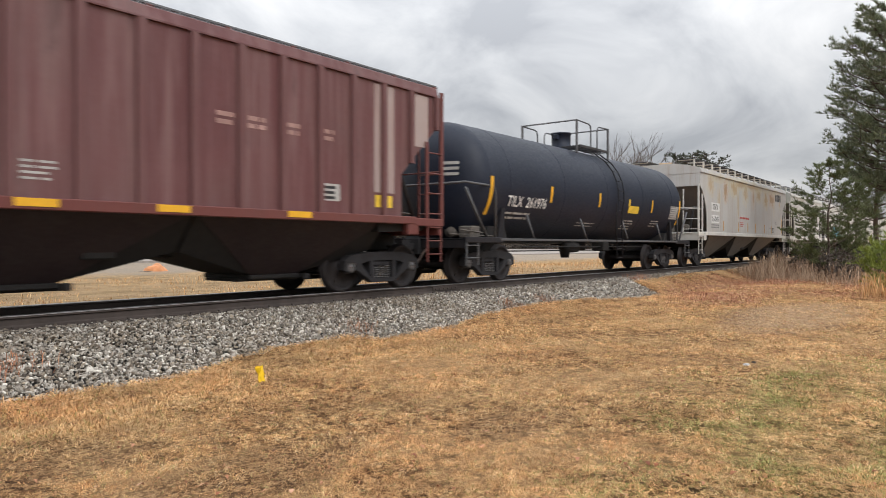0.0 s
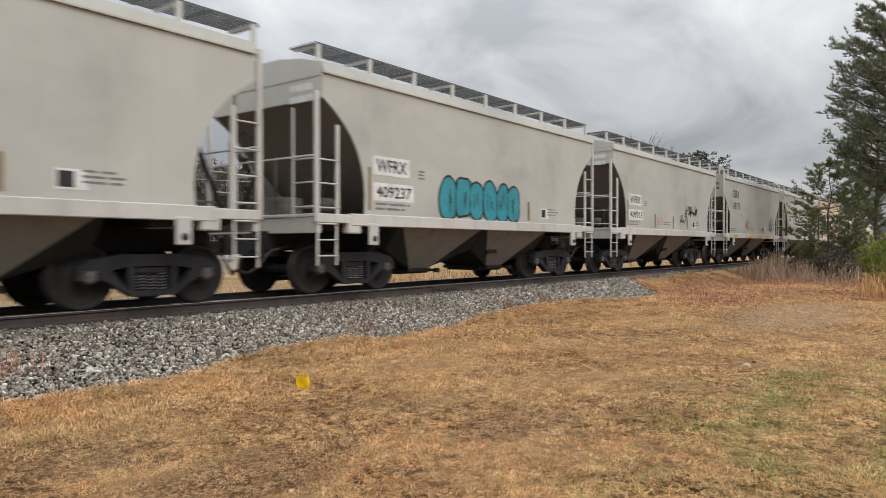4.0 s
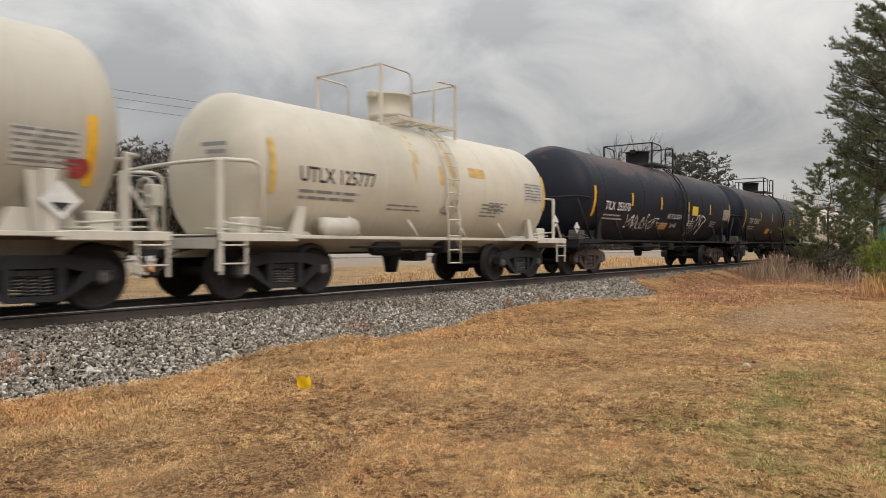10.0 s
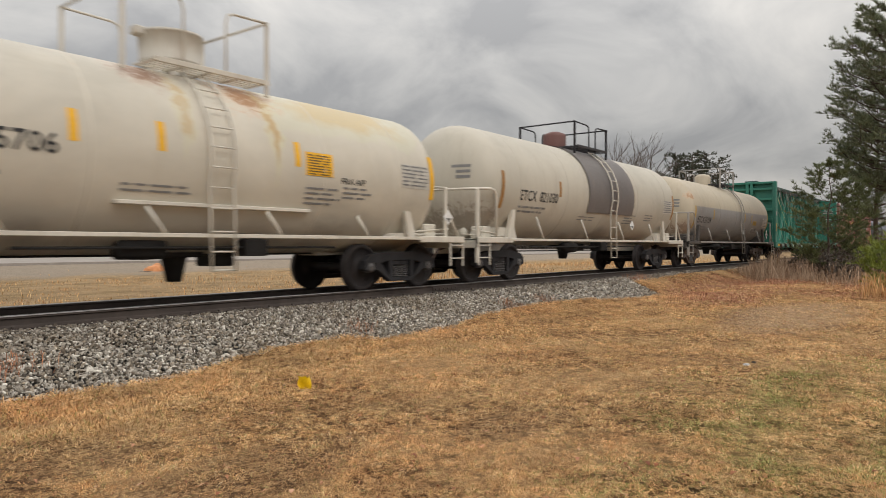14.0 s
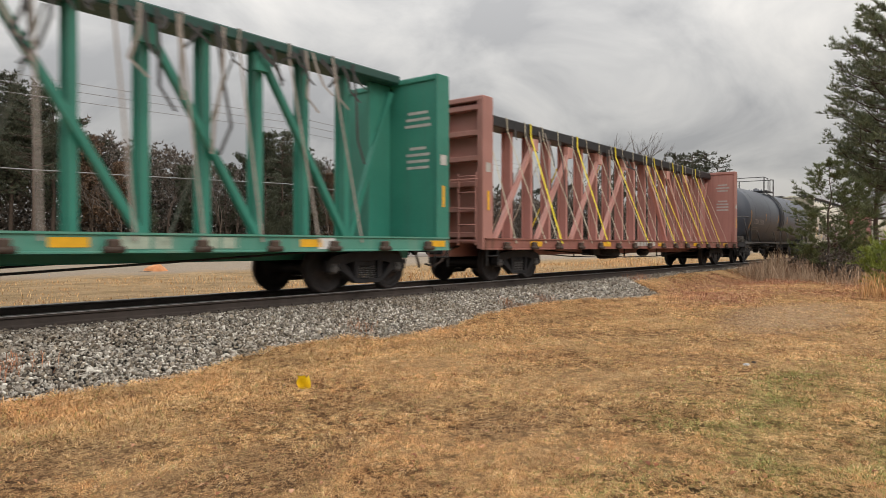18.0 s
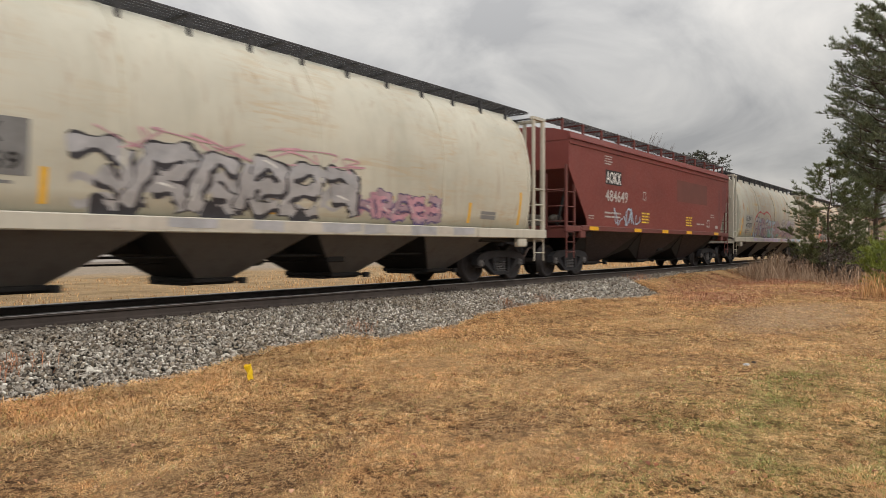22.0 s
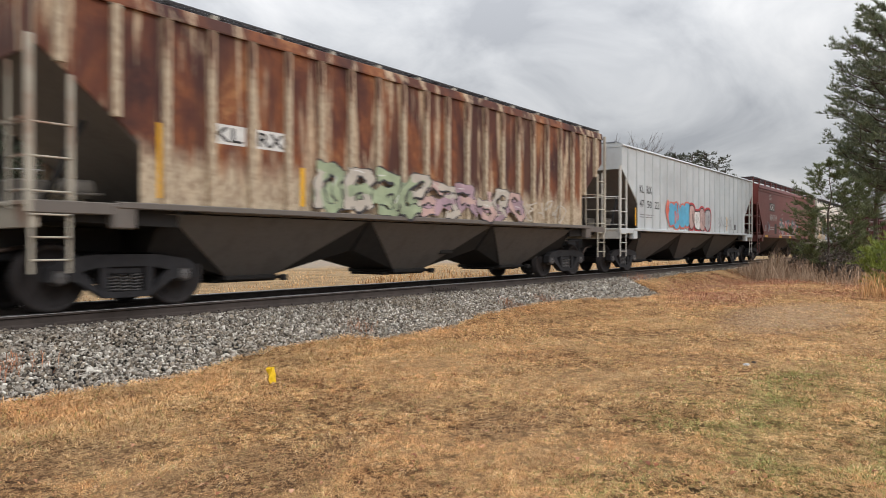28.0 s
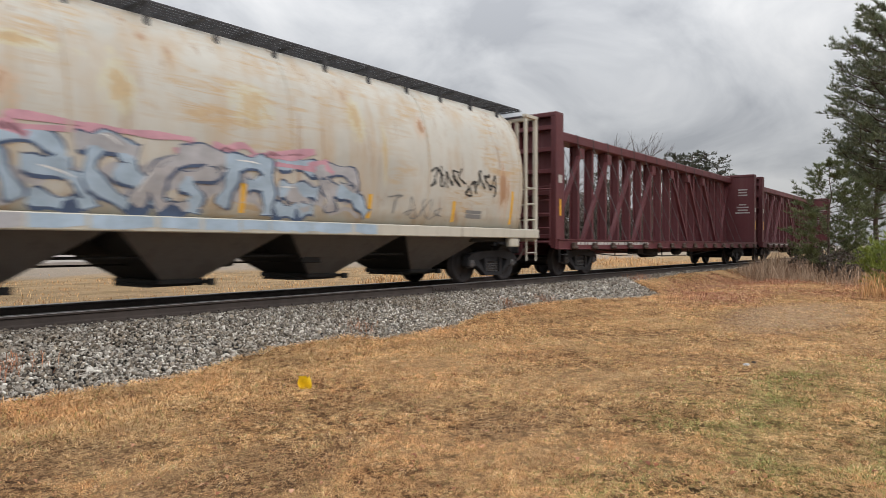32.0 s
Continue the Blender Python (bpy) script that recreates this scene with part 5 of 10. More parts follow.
    for i in range(loose):
        x = rnd.uniform(-half, half + 0.5)
        s = Shape()
        y = -chord_w - 0.03
        ln = rnd.uniform(0.5, 2.2)
        dx = rnd.uniform(-0.3, 0.3)
        pts = [(x, y, z0 + 0.15), (x + dx * 0.3, y - 0.1, z0 - ln * 0.35), (x + dx, y - 0.15, z0 - ln * 0.75), (x + dx + rnd.uniform(-0.3, 0.3), y - 0.2, z0 - ln)]
        v = []
        for q in pts:
            v += [(q[0] - 0.035, q[1], q[2]), (q[0] + 0.035, q[1], q[2])]
        s.add(v, [(2 * j, 2 * j + 1, 2 * j + 3, 2 * j + 2) for j in range(3)])
        part("loose_strap", s, MAT_STRAP_D if i % 3 else MAT_STRAP_G, car)
    # torn edge guards that dangle from the beam
    for i in range(torn):
        x = -half - 0.5 + (2 * half + 1.0) * (i + rnd.random()) / torn
        y = -chord_w - 0.02
        a, ln, w = rnd.uniform(-1.1, 1.1), rnd.uniform(0.25, 1.0), rnd.uniform(0.025, 0.07)
        dx, dz = math.sin(a), -math.cos(a)
        s = Shape()
        v = []
        for q in range(4):
            t = q / 3
            bend = 0.25 * t * t * rnd.uniform(-1, 1)
            ww = w * (1 - 0.5 * t)
            c = (x + (dx * t + bend * dz) * ln, y - 0.10 * t, z0 + 0.06 + (dz * t - bend * dx) * ln)
            v += [(c[0] - ww * dz, c[1], c[2] + ww * dx), (c[0] + ww * dz, c[1], c[2] - ww * dx)]
        s.add(v, [(2 * j, 2 * j + 1, 2 * j + 3, 2 * j + 2) for j in range(3)])
        part("torn_guard", s, MAT_STRAP_D, car)
    # truss rods and reservoirs under the deck
    u = Shape()
    for y in (-0.95, 0.95):
        u.tube([(-half + 1.3, y, 0.78), (-1.5, y, 0.50), (1.5, y, 0.50), (half - 1.3, y, 0.78)], 0.02, 5)
        for x in (-1.5, 1.5):
            u.tube([(x, y, 0.5), (x, y, 0.8)], 0.025, 5)
    u.lathe([(-0.6, 0), (-0.55, 0.2), (0.55, 0.2), (0.6, 0)], 12, "x", (-2.4, -0.75, 0.66))
    u.lathe([(-0.25, 0), (-0.2, 0.14), (0.3, 0.14), (0.34, 0)], 12, "x", (0.6, -0.75, 0.66))
    u.box(-4.2, -3.7, -1.1, -0.7, 0.6, 0.85, 0.02)
    for k in (-1, 1):
        u.box(k * (half - 0.4), k * (half + 0.4), -1.3, 1.3, 0.78, 0.96, 0.02)
    part("underframe", u, MAT_UNDER, car)
    couplers(car, L + 0.02)


# ---- the train, car by car ----
RUST_A, RUST_B, RUST_C = (0.34, 0.17, 0.075), (0.20, 0.085, 0.04), (0.46, 0.31, 0.15)
MAT_TANK_BLACK = paint("tank_black", (0.009, 0.0145, 0.030), 0, 0.10, 0.10, 0.5, 1, stain=(0.03, 0.028, 0.034), spec=0.34)
MAT_TANK_BROWNBLACK = paint("tank_black_browned", (0.0065, 0.0095, 0.021), 0.1, 0.10, 0.12, 0.5, 2, (0.03, 0.012, 0.009), stain=(0.022, 0.018, 0.018), spec=0.3, spots=[(0.0, 3.95, 9.0, 0.8, (0.062, 0.022, 0.017), 0.8)])
# Wide spots near z = 1 mix soot with painted shade of the belly.
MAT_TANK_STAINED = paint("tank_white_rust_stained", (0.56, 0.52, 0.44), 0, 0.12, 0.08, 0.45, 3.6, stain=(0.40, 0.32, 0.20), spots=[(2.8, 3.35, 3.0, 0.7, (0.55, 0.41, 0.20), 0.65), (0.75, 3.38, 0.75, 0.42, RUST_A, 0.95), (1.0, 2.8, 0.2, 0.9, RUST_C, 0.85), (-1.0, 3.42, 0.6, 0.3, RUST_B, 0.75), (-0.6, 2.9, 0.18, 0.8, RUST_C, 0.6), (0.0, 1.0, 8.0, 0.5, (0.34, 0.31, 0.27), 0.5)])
MAT_TANK_STREAKED = paint("tank_white_brown_streaks", (0.58, 0.535, 0.44), 0, 0.10, 0.08, 0.45, 3, stain=(0.35, 0.28, 0.18), spots=[(-0.75, 2.7, 0.18, 1.0, RUST_C, 0.75), (0.45, 2.8, 0.26, 1.0, RUST_C, 0.75), (0.75, 2.6, 0.06, 0.9, (0.30, 0.27, 0.23), 0.6)])
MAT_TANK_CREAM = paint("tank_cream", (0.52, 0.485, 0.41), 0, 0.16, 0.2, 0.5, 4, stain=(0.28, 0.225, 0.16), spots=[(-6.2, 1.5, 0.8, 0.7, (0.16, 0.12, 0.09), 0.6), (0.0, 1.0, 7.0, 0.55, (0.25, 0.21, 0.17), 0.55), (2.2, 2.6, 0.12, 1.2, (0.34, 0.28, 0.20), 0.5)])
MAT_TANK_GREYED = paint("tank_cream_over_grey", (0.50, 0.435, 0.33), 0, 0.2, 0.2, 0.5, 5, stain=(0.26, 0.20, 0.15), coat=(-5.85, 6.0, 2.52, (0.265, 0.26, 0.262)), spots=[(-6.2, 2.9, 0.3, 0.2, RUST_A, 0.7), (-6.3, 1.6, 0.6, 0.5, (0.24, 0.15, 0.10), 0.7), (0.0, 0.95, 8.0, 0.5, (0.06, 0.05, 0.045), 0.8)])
MAT_TANK_GREY = paint("tank_dark_grey", (0.085, 0.100, 0.130), 0.0, 0.15, 0.2, 0.45, 6, (0.16, 0.08, 0.04), stain=(0.12, 0.11, 0.10))
MAT_JACKET = paint("grey_band", (0.085, 0.083, 0.09), 0, 0.3, 0.2, 0.45, 7, stain=(0.16, 0.12, 0.10))
MAT_TRIM_WHITE = paint("white_trim", (0.66, 0.62, 0.54), 0.12, 0.25, 0.25, 0.5, 8)
MAT_SOOTY_TRIM = paint("sooty_trim", (0.075, 0.066, 0.06), 0.2, 0.3, 0.3, 0.7, 8.8)
MAT_PALE_TRIM = paint("grey_white_trim", (0.36, 0.34, 0.31), 0.15, 0.3, 0.3, 0.6, 8.5)
MAT_TRIM_BLACK = paint("black_trim", (0.012, 0.012, 0.016), 0, 0.15, 0.2, 0.6, 9, stain=(0.05, 0.04, 0.037), spec=0.3)
MAT_TRIM_GREY = paint("grey_trim", (0.09, 0.092, 0.098), 0.1, 0.2, 0.2, 0.5, 9.5)
MAT_HOP_GREY = paint("hopper_light_grey", (0.50, 0.50, 0.455), 0, 0.10, 0.12, 0.5, 10, stain=(0.28, 0.25, 0.2))
MAT_HOP_GREYTRIM = paint("hopper_trim_white", (0.62, 0.61, 0.57), 0.05, 0.2, 0.2, 0.5, 11)
WASH_A, WASH_B = (0.40, 0.27, 0.13), (0.34, 0.20, 0.09)
MAT_HOP_WORN = paint("hopper_grey_rust_stained", (0.50, 0.495, 0.48), 0.0, 0.35, 0.2, 0.5, 12, (0.36, 0.2, 0.08), drip=0.35, stain=(0.34, 0.25, 0.15), spots=[(-0.5, 3.78, 7.0, 0.3, WASH_A, 0.7)] + [
    (x, z, rx, rz, c, k) for x, z, rx, rz, c, k in ((-6.4, 3.45, 0.7, 0.6, WASH_A, 0.6), (-5.2, 2.9, 0.3, 0.8, WASH_A, 0.5), (-4.2, 3.3, 0.5, 0.75, WASH_B, 0.8), (-2.9, 3.5, 0.9, 0.5, WASH_A, 0.8), (-2.2, 2.9, 0.22, 0.9, WASH_A, 0.6),
                                                    (-0.9, 3.35, 0.7, 0.65, WASH_A, 0.75), (0.5, 3.3, 0.35, 0.75, WASH_B, 0.7), (1.6, 3.45, 0.7, 0.5, WASH_A, 0.8), (3.1, 3.3, 0.8, 0.65, WASH_A, 0.85), (4.4, 3.4, 0.9, 0.55, WASH_B, 0.85), (5.0, 2.9, 0.2, 0.9, WASH_A, 0.5), (6.3, 3.3, 0.3, 0.6, WASH_A, 0.5))])
MAT_HOP_RUSTROOF = paint("hopper_roof_rusted", (0.46, 0.335, 0.21), 0.5, 0.2, 0.1, 0.7, 13, (0.36, 0.17, 0.07))
MAT_HOP_TAN = paint("hopper_tan", (0.62, 0.53, 0.385), 0, 0.18, 0.15, 0.5, 14, stain=(0.30, 0.25, 0.17), spots=[(0.0, 3.75, 6.0, 0.14, (0.46, 0.30, 0.15), 0.7), (-2.5, 3.3, 0.3, 0.5, (0.42, 0.32, 0.20), 0.5), (2.0, 3.2, 0.4, 0.6, (0.42, 0.32, 0.20), 0.5)])
MAT_TAN_CHORD = paint("tan_chord_stained", (0.56, 0.385, 0.205), 0, 0.3, 0.15, 0.6, 14.6, stain=(0.40, 0.24, 0.11))
MAT_HOP_TANTRIM = paint("hopper_tan_trim", (0.6, 0.54, 0.45), 0.05, 0.2, 0.2, 0.5, 15)
MAT_BAY_GREY = paint("bay_grey_dusty", (0.25, 0.235, 0.215), 0, 0.4, 0.4, 0.65, 16)
MAT_BAY_DARK = paint("bay_dark_grey", (0.13, 0.122, 0.115), 0, 0.45, 0.5, 0.65, 16.5)
# Dark brown: shade under the hopper ends put into the paint, grime over it.
MAT_SHADE_BROWN = paint("grimy_shade_brown", (0.15, 0.132, 0.118), 0, 0.25, 0.3, 0.65, 17)
MAT_HOP_BROWN = paint("hopper_boxcar_red", (0.142, 0.050, 0.052), 0.3, 0.5, 0.45, 0.6, 18, (0.060, 0.027, 0.028), stain=(0.24, 0.145, 0.14), hard=0.05)
MAT_HOP_OXIDE = paint("hopper_oxide_red", (0.20, 0.042, 0.034), 0, 0.12, 0.16, 0.45, 19, stain=(0.13, 0.05, 0.035))
MAT_OXIDE_TRIM = paint("oxide_red_trim", (0.15, 0.04, 0.034), 0, 0.2, 0.3, 0.5, 20)
# Near-black red: the underside's shade is darkened into the bay colour.
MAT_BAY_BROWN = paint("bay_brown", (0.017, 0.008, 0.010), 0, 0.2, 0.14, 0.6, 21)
MAT_KLR_A = paint("barrel_cream", (0.55, 0.53, 0.44), 0.0, 0.3, 0.12, 0.5, 22, scuff=0.5, drip=0.35, stain=(0.36, 0.34, 0.26), patch=0)
MAT_KLR_B = paint("barrel_cream_rusting", (0.48, 0.475, 0.405), 0.16, 0.3, 0.15, 0.5, 23.4, (0.27, 0.12, 0.05), scuff=0.8, drip=0.6, stain=(0.42, 0.33, 0.20), patch=0.5, spots=[
    (-6.32, 2.75, 0.22, 0.32, RUST_A, 0.9), (-6.42, 2.1, 0.18, 0.55, RUST_A, 0.85), (-6.6, 1.5, 0.6, 0.3, RUST_C, 0.8), (-5.6, 2.65, 0.22, 0.28, RUST_C, 0.8), (-3.9, 2.98, 1.0, 0.12, RUST_C, 0.7), (-5.7, 1.55, 0.25, 0.2, RUST_B, 0.6),
    (2.1, 3.1, 0.2, 0.6, RUST_C, 0.7), (2.6, 2.9, 0.3, 0.35, RUST_A, 0.7), (4.3, 2.85, 0.55, 0.3, RUST_C, 0.8), (0.3, 3.0, 0.25, 0.7, RUST_C, 0.6), (6.55, 2.5, 0.3, 0.65, RUST_A, 0.85), (5.5, 2.2, 0.12, 0.5, RUST_A, 0.6)])
MAT_KLR_E = paint("barrel_cream_spotted", (0.53, 0.515, 0.46), 0.22, 0.35, 0.12, 0.5, 27.7, (0.27, 0.12, 0.05), scuff=0.85, drip=0.55, stain=(0.42, 0.31, 0.19), patch=0.4, spots=[
    (-4.6, 2.75, 0.6, 0.3, RUST_A, 0.9), (-4.2, 3.35, 0.8, 0.12, RUST_C, 0.8), (-2.9, 3.0, 0.3, 0.5, RUST_C, 0.7), (-0.8, 3.1, 0.5, 0.4, RUST_C, 0.6), (1.5, 3.2, 0.25, 0.5, RUST_C, 0.7), (3.4, 3.3, 0.2, 0.3, RUST_A, 0.8),
    (2.2, 2.6, 0.15, 0.6, RUST_C, 0.6), (6.4, 2.2, 0.3, 0.7, RUST_A, 0.8), (-6.4, 2.4, 0.3, 0.8, RUST_A, 0.8), (-6.0, 1.5, 0.5, 0.25, RUST_C, 0.8)])
MAT_KLR_D = paint("barrel_grey_browned", (0.50, 0.48, 0.43), 0.15, 0.3, 0.2, 0.55, 21.3, (0.24, 0.11, 0.05), scuff=0.8, drip=0.7, stain=(0.34, 0.26, 0.17), spots=[
    (-3.5, 3.5, 3.0, 0.35, RUST_A, 0.8), (-5.8, 3.2, 0.6, 0.5, RUST_A, 0.8), (4.2, 3.5, 2.2, 0.3, RUST_C, 0.8), (-1.5, 3.1, 0.3, 0.6, RUST_A, 0.7), (5.5, 2.6, 0.3, 0.7, RUST_C, 0.7)])
MAT_KLR_C = paint("barrel_cream_rusted", (0.49, 0.455, 0.37), 0.30, 0.45, 0.18, 0.55, 24.7, (0.27, 0.11, 0.045), scuff=0.9, drip=0.85, stain=(0.42, 0.28, 0.15), patch=0.55, spots=[
    (-5.7, 3.1, 0.35, 0.7, RUST_A, 0.85), (-5.0, 2.85, 0.35, 0.45, RUST_B, 0.8), (-3.7, 2.8, 0.25, 0.7, RUST_A, 0.8), (-2.4, 3.2, 0.3, 0.55, RUST_A, 0.8), (-1.2, 2.9, 0.4, 0.45, RUST_A, 0.8), (0.2, 2.8, 0.7, 0.22, RUST_B, 0.8),
    (1.9, 2.8, 0.45, 0.5, RUST_A, 0.85), (4.0, 2.8, 0.25, 0.7, RUST_A, 0.8), (-6.3, 1.6, 0.45, 0.4, RUST_C, 0.8), (-0.5, 3.6, 6.0, 0.12, RUST_A, 0.7), (-4.6, 2.0, 0.25, 0.3, RUST_A, 0.7), (5.6, 2.5, 0.3, 0.7, RUST_C, 0.8)])
MAT_KLR_TRIM = paint("barrel_trim", (0.55, 0.52, 0.44), 0.25, 0.35, 0.25, 0.55, 25)
MAT_KLR_TRIM2 = paint("barrel_trim_rusted", (0.50, 0.46, 0.38), 0.5, 0.35, 0.3, 0.6, 26)


def rusted_sheet(name, off, pale=0.0):
    """Bare rusted steel: dark and orange clouds, pale paint left in long runs and along the foot of the side."""
    mat, n, l, b = graph(name)
    cloud = noise_node(n, l, mapped(n, l, (1.1, 1.1, 0.55), off), 1.0, 6, 0.7, 0.6)
    panel = noise_node(n, l, mapped(n, l, (0.9, 0.9, 0.10), off), 1.0, 3, 0.5, 0.2)
    runs = noise_node(n, l, mapped(n, l, (3.4, 3.4, 0.25), off), 1.0, 5, 0.65, 0.4)
    fine = noise_node(n, l, mapped(n, l, (11, 11, 6), off), 1.5, 5, 0.7)
    col = ramp_node(n, l, cloud, [(0.36, (0.045, 0.016, 0.015)), (0.47, (0.13, 0.040, 0.022)), (0.56, (0.25, 0.085, 0.032)), (0.66, (0.42, 0.20, 0.085))])
    col = mix_node(n, l, ramp_node(n, l, panel, [(0.43, 0.85), (0.50, 0.0)]), col, (0.05, 0.02, 0.02))
    col = mix_node(n, l, ramp_node(n, l, runs, [(0.54 - pale, 0.0), (0.62 - pale, 0.95)]), col, (0.58, 0.45, 0.31))
    sep = n.new("ShaderNodeSeparateXYZ")
    l.new(mapped(n, l, (1, 1, 1)), sep.inputs[0])
    foot = n.new("ShaderNodeMath"); foot.operation = "MULTIPLY_ADD"; foot.inputs[1].default_value = 1.6
    l.new(runs, foot.inputs[0]); l.new(sep.outputs["Z"], foot.inputs[2])
    mr = n.new("ShaderNodeMapRange")
    mr.inputs["From Min"].default_value, mr.inputs["From Max"].default_value, mr.inputs["To Max"].default_value = 3.05, 2.7, 0.95
    l.new(foot.outputs[0], mr.inputs["Value"])
    col = mix_node(n, l, mr.outputs[0], col, mix_node(n, l, fine, (0.34, 0.24, 0.15), (0.66, 0.58, 0.44)))
    col = mix_node(n, l, ramp_node(n, l, fine, [(0.35, 0.5), (0.55, 0.0)]), col, (0.09, 0.035, 0.02))
    l.new(col, b.inputs["Base Color"])
    b.inputs["Roughness"].default_value = 0.8
    bumped(n, l, b, fine, 0.2, 0.01)
    return mat


MAT_RUSTBUCKET = rusted_sheet("ribbed_side_rusted", (4.3, 1.1, 2.2))
MAT_RUSTRIB = rusted_sheet("ribs_rust_streaked", (9.1, 5.3, 0.7), 0.035)
MAT_HOP_BLUEGREY = paint("hopper_pale_grey", (0.55, 0.585, 0.60), 0, 0.10, 0.06, 0.5, 29, stain=(0.3, 0.28, 0.25))
MAT_CB_GREEN = paint("centerbeam_green", (0.032, 0.225, 0.165), 0.05, 0.25, 0.2, 0.5, 30, stain=(0.06, 0.12, 0.10))
MAT_CB_PINK = paint("centerbeam_faded_red", (0.42, 0.205, 0.175), 0.15, 0.3, 0.2, 0.6, 31, (0.16, 0.07, 0.04), stain=(0.24, 0.11, 0.09))
MAT_CB_MAROON = paint("centerbeam_maroon", (0.11, 0.025, 0.03), 0.08, 0.25, 0.2, 0.55, 32, (0.07, 0.03, 0.025), stain=(0.16, 0.08, 0.08))

MAT_CB_PINKPALE = paint("centerbeam_brace_faded", (0.56, 0.30, 0.26), 0.1, 0.25, 0.12, 0.6, 31.2, (0.16, 0.07, 0.04), stain=(0.30, 0.14, 0.11))
MAT_STRAP_P = plain("pale_webbing_strap", (0.46, 0.42, 0.32), 0.7, 0, 0.25, 20)
MAT_CB_PINKSILL = paint("centerbeam_sill_rusty", (0.30, 0.12, 0.095), 0.5, 0.4, 0.3, 0.65, 31.7, (0.12, 0.055, 0.035), stain=(0.14, 0.07, 0.05), hard=0.04)
MAT_CB_DARKGREEN = paint("centerbeam_chord_green", (0.010, 0.065, 0.052), 0.1, 0.3, 0.25, 0.55, 30.5, stain=(0.03, 0.04, 0.04))
TEAL = plain("spray_teal", (0.03, 0.27, 0.33), 0.5, 0, 0.2, 4, 0)
SKYBLUE = plain("spray_sky_blue", (0.12, 0.42, 0.62), 0.5, 0, 0.15, 4, 0)
PALEBLUE = plain("spray_pale_blue", (0.36, 0.46, 0.56), 0.5, 0, 0.2, 4, 0)
CORAL = plain("spray_coral", (0.68, 0.17, 0.12), 0.5, 0, 0.2, 4, 0)
CRIMSON = plain("spray_red", (0.52, 0.05, 0.06), 0.5, 0, 0.2, 4, 0)
MAUVE = plain("spray_mauve", (0.40, 0.28, 0.33), 0.5, 0, 0.25, 4, 0)
SILVER = plain("spray_silver", (0.42, 0.42, 0.44), 0.4, 0.2, 0.2, 4, 0)
MINT = plain("spray_mint", (0.33, 0.40, 0.26), 0.5, 0, 0.25, 4, 0)
PURPLE = plain("spray_purple", (0.12, 0.09, 0.19), 0.5, 0, 0.25, 4, 0)
SPRAYCREAM = plain("spray_cream", (0.5, 0.46, 0.4), 0.5, 0, 0.15, 4, 0)
INK = plain("spray_charcoal", (0.035, 0.033, 0.04), 0.55, 0, 0.3, 4, 0)
SPRAYROSE = plain("spray_faded_pink", (0.52, 0.36, 0.33), 0.55, 0, 0.2, 4, 0)
DEEPTEAL = plain("spray_deep_teal", (0.02, 0.13, 0.14), 0.5, 0, 0.25, 4, 0)
SEAGREEN = plain("spray_sea_green", (0.05, 0.33, 0.24), 0.5, 0, 0.25, 4, 0)

SIDE = flat(1.60 * -1)


LILAC = plain("spray_lilac", (0.48, 0.42, 0.56), 0.5, 0, 0.2, 4, 0)
ROSE = plain("spray_rose", (0.55, 0.30, 0.36), 0.5, 0, 0.2, 4, 0)
PALETEAL = plain("spray_pale_teal", (0.20, 0.42, 0.36), 0.5, 0, 0.25, 4, 0)
DARKPURPLE = plain("spray_dark_purple", (0.05, 0.035, 0.07), 0.5, 0, 0.2, 4, 0)


def sprayed_sill(car, x0, x1, mats, seed):
    """Overspray that runs on over the side sill."""
    rnd = random.Random(seed)
    x = x0
    while x < x1:
        w = rnd.uniform(0.4, 1.0)
        s = Shape()
        v = [(x + dx, -1.6245, z) for dx, z in ((0.0, rnd.uniform(1.10, 1.16)), (w * 0.5, rnd.uniform(1.09, 1.15)), (w, rnd.uniform(1.10, 1.16)), (w, 1.285), (w * 0.5, 1.285), (0.0, 1.285))]
        s.add(v, [(0, 1, 2, 3, 4, 5)])
        part("sprayed_patch", s, rnd.choice(mats), car)
        x += w * rnd.uniform(0.98, 1.1)


MAT_TAPE_BROWN = plain("faded_brown_tape", (0.24, 0.165, 0.07), 0.6)
MAT_REDFADE = plain("red_print_faded", (0.52, 0.25, 0.21), 0.6, 0, 0.25, 9, 0)


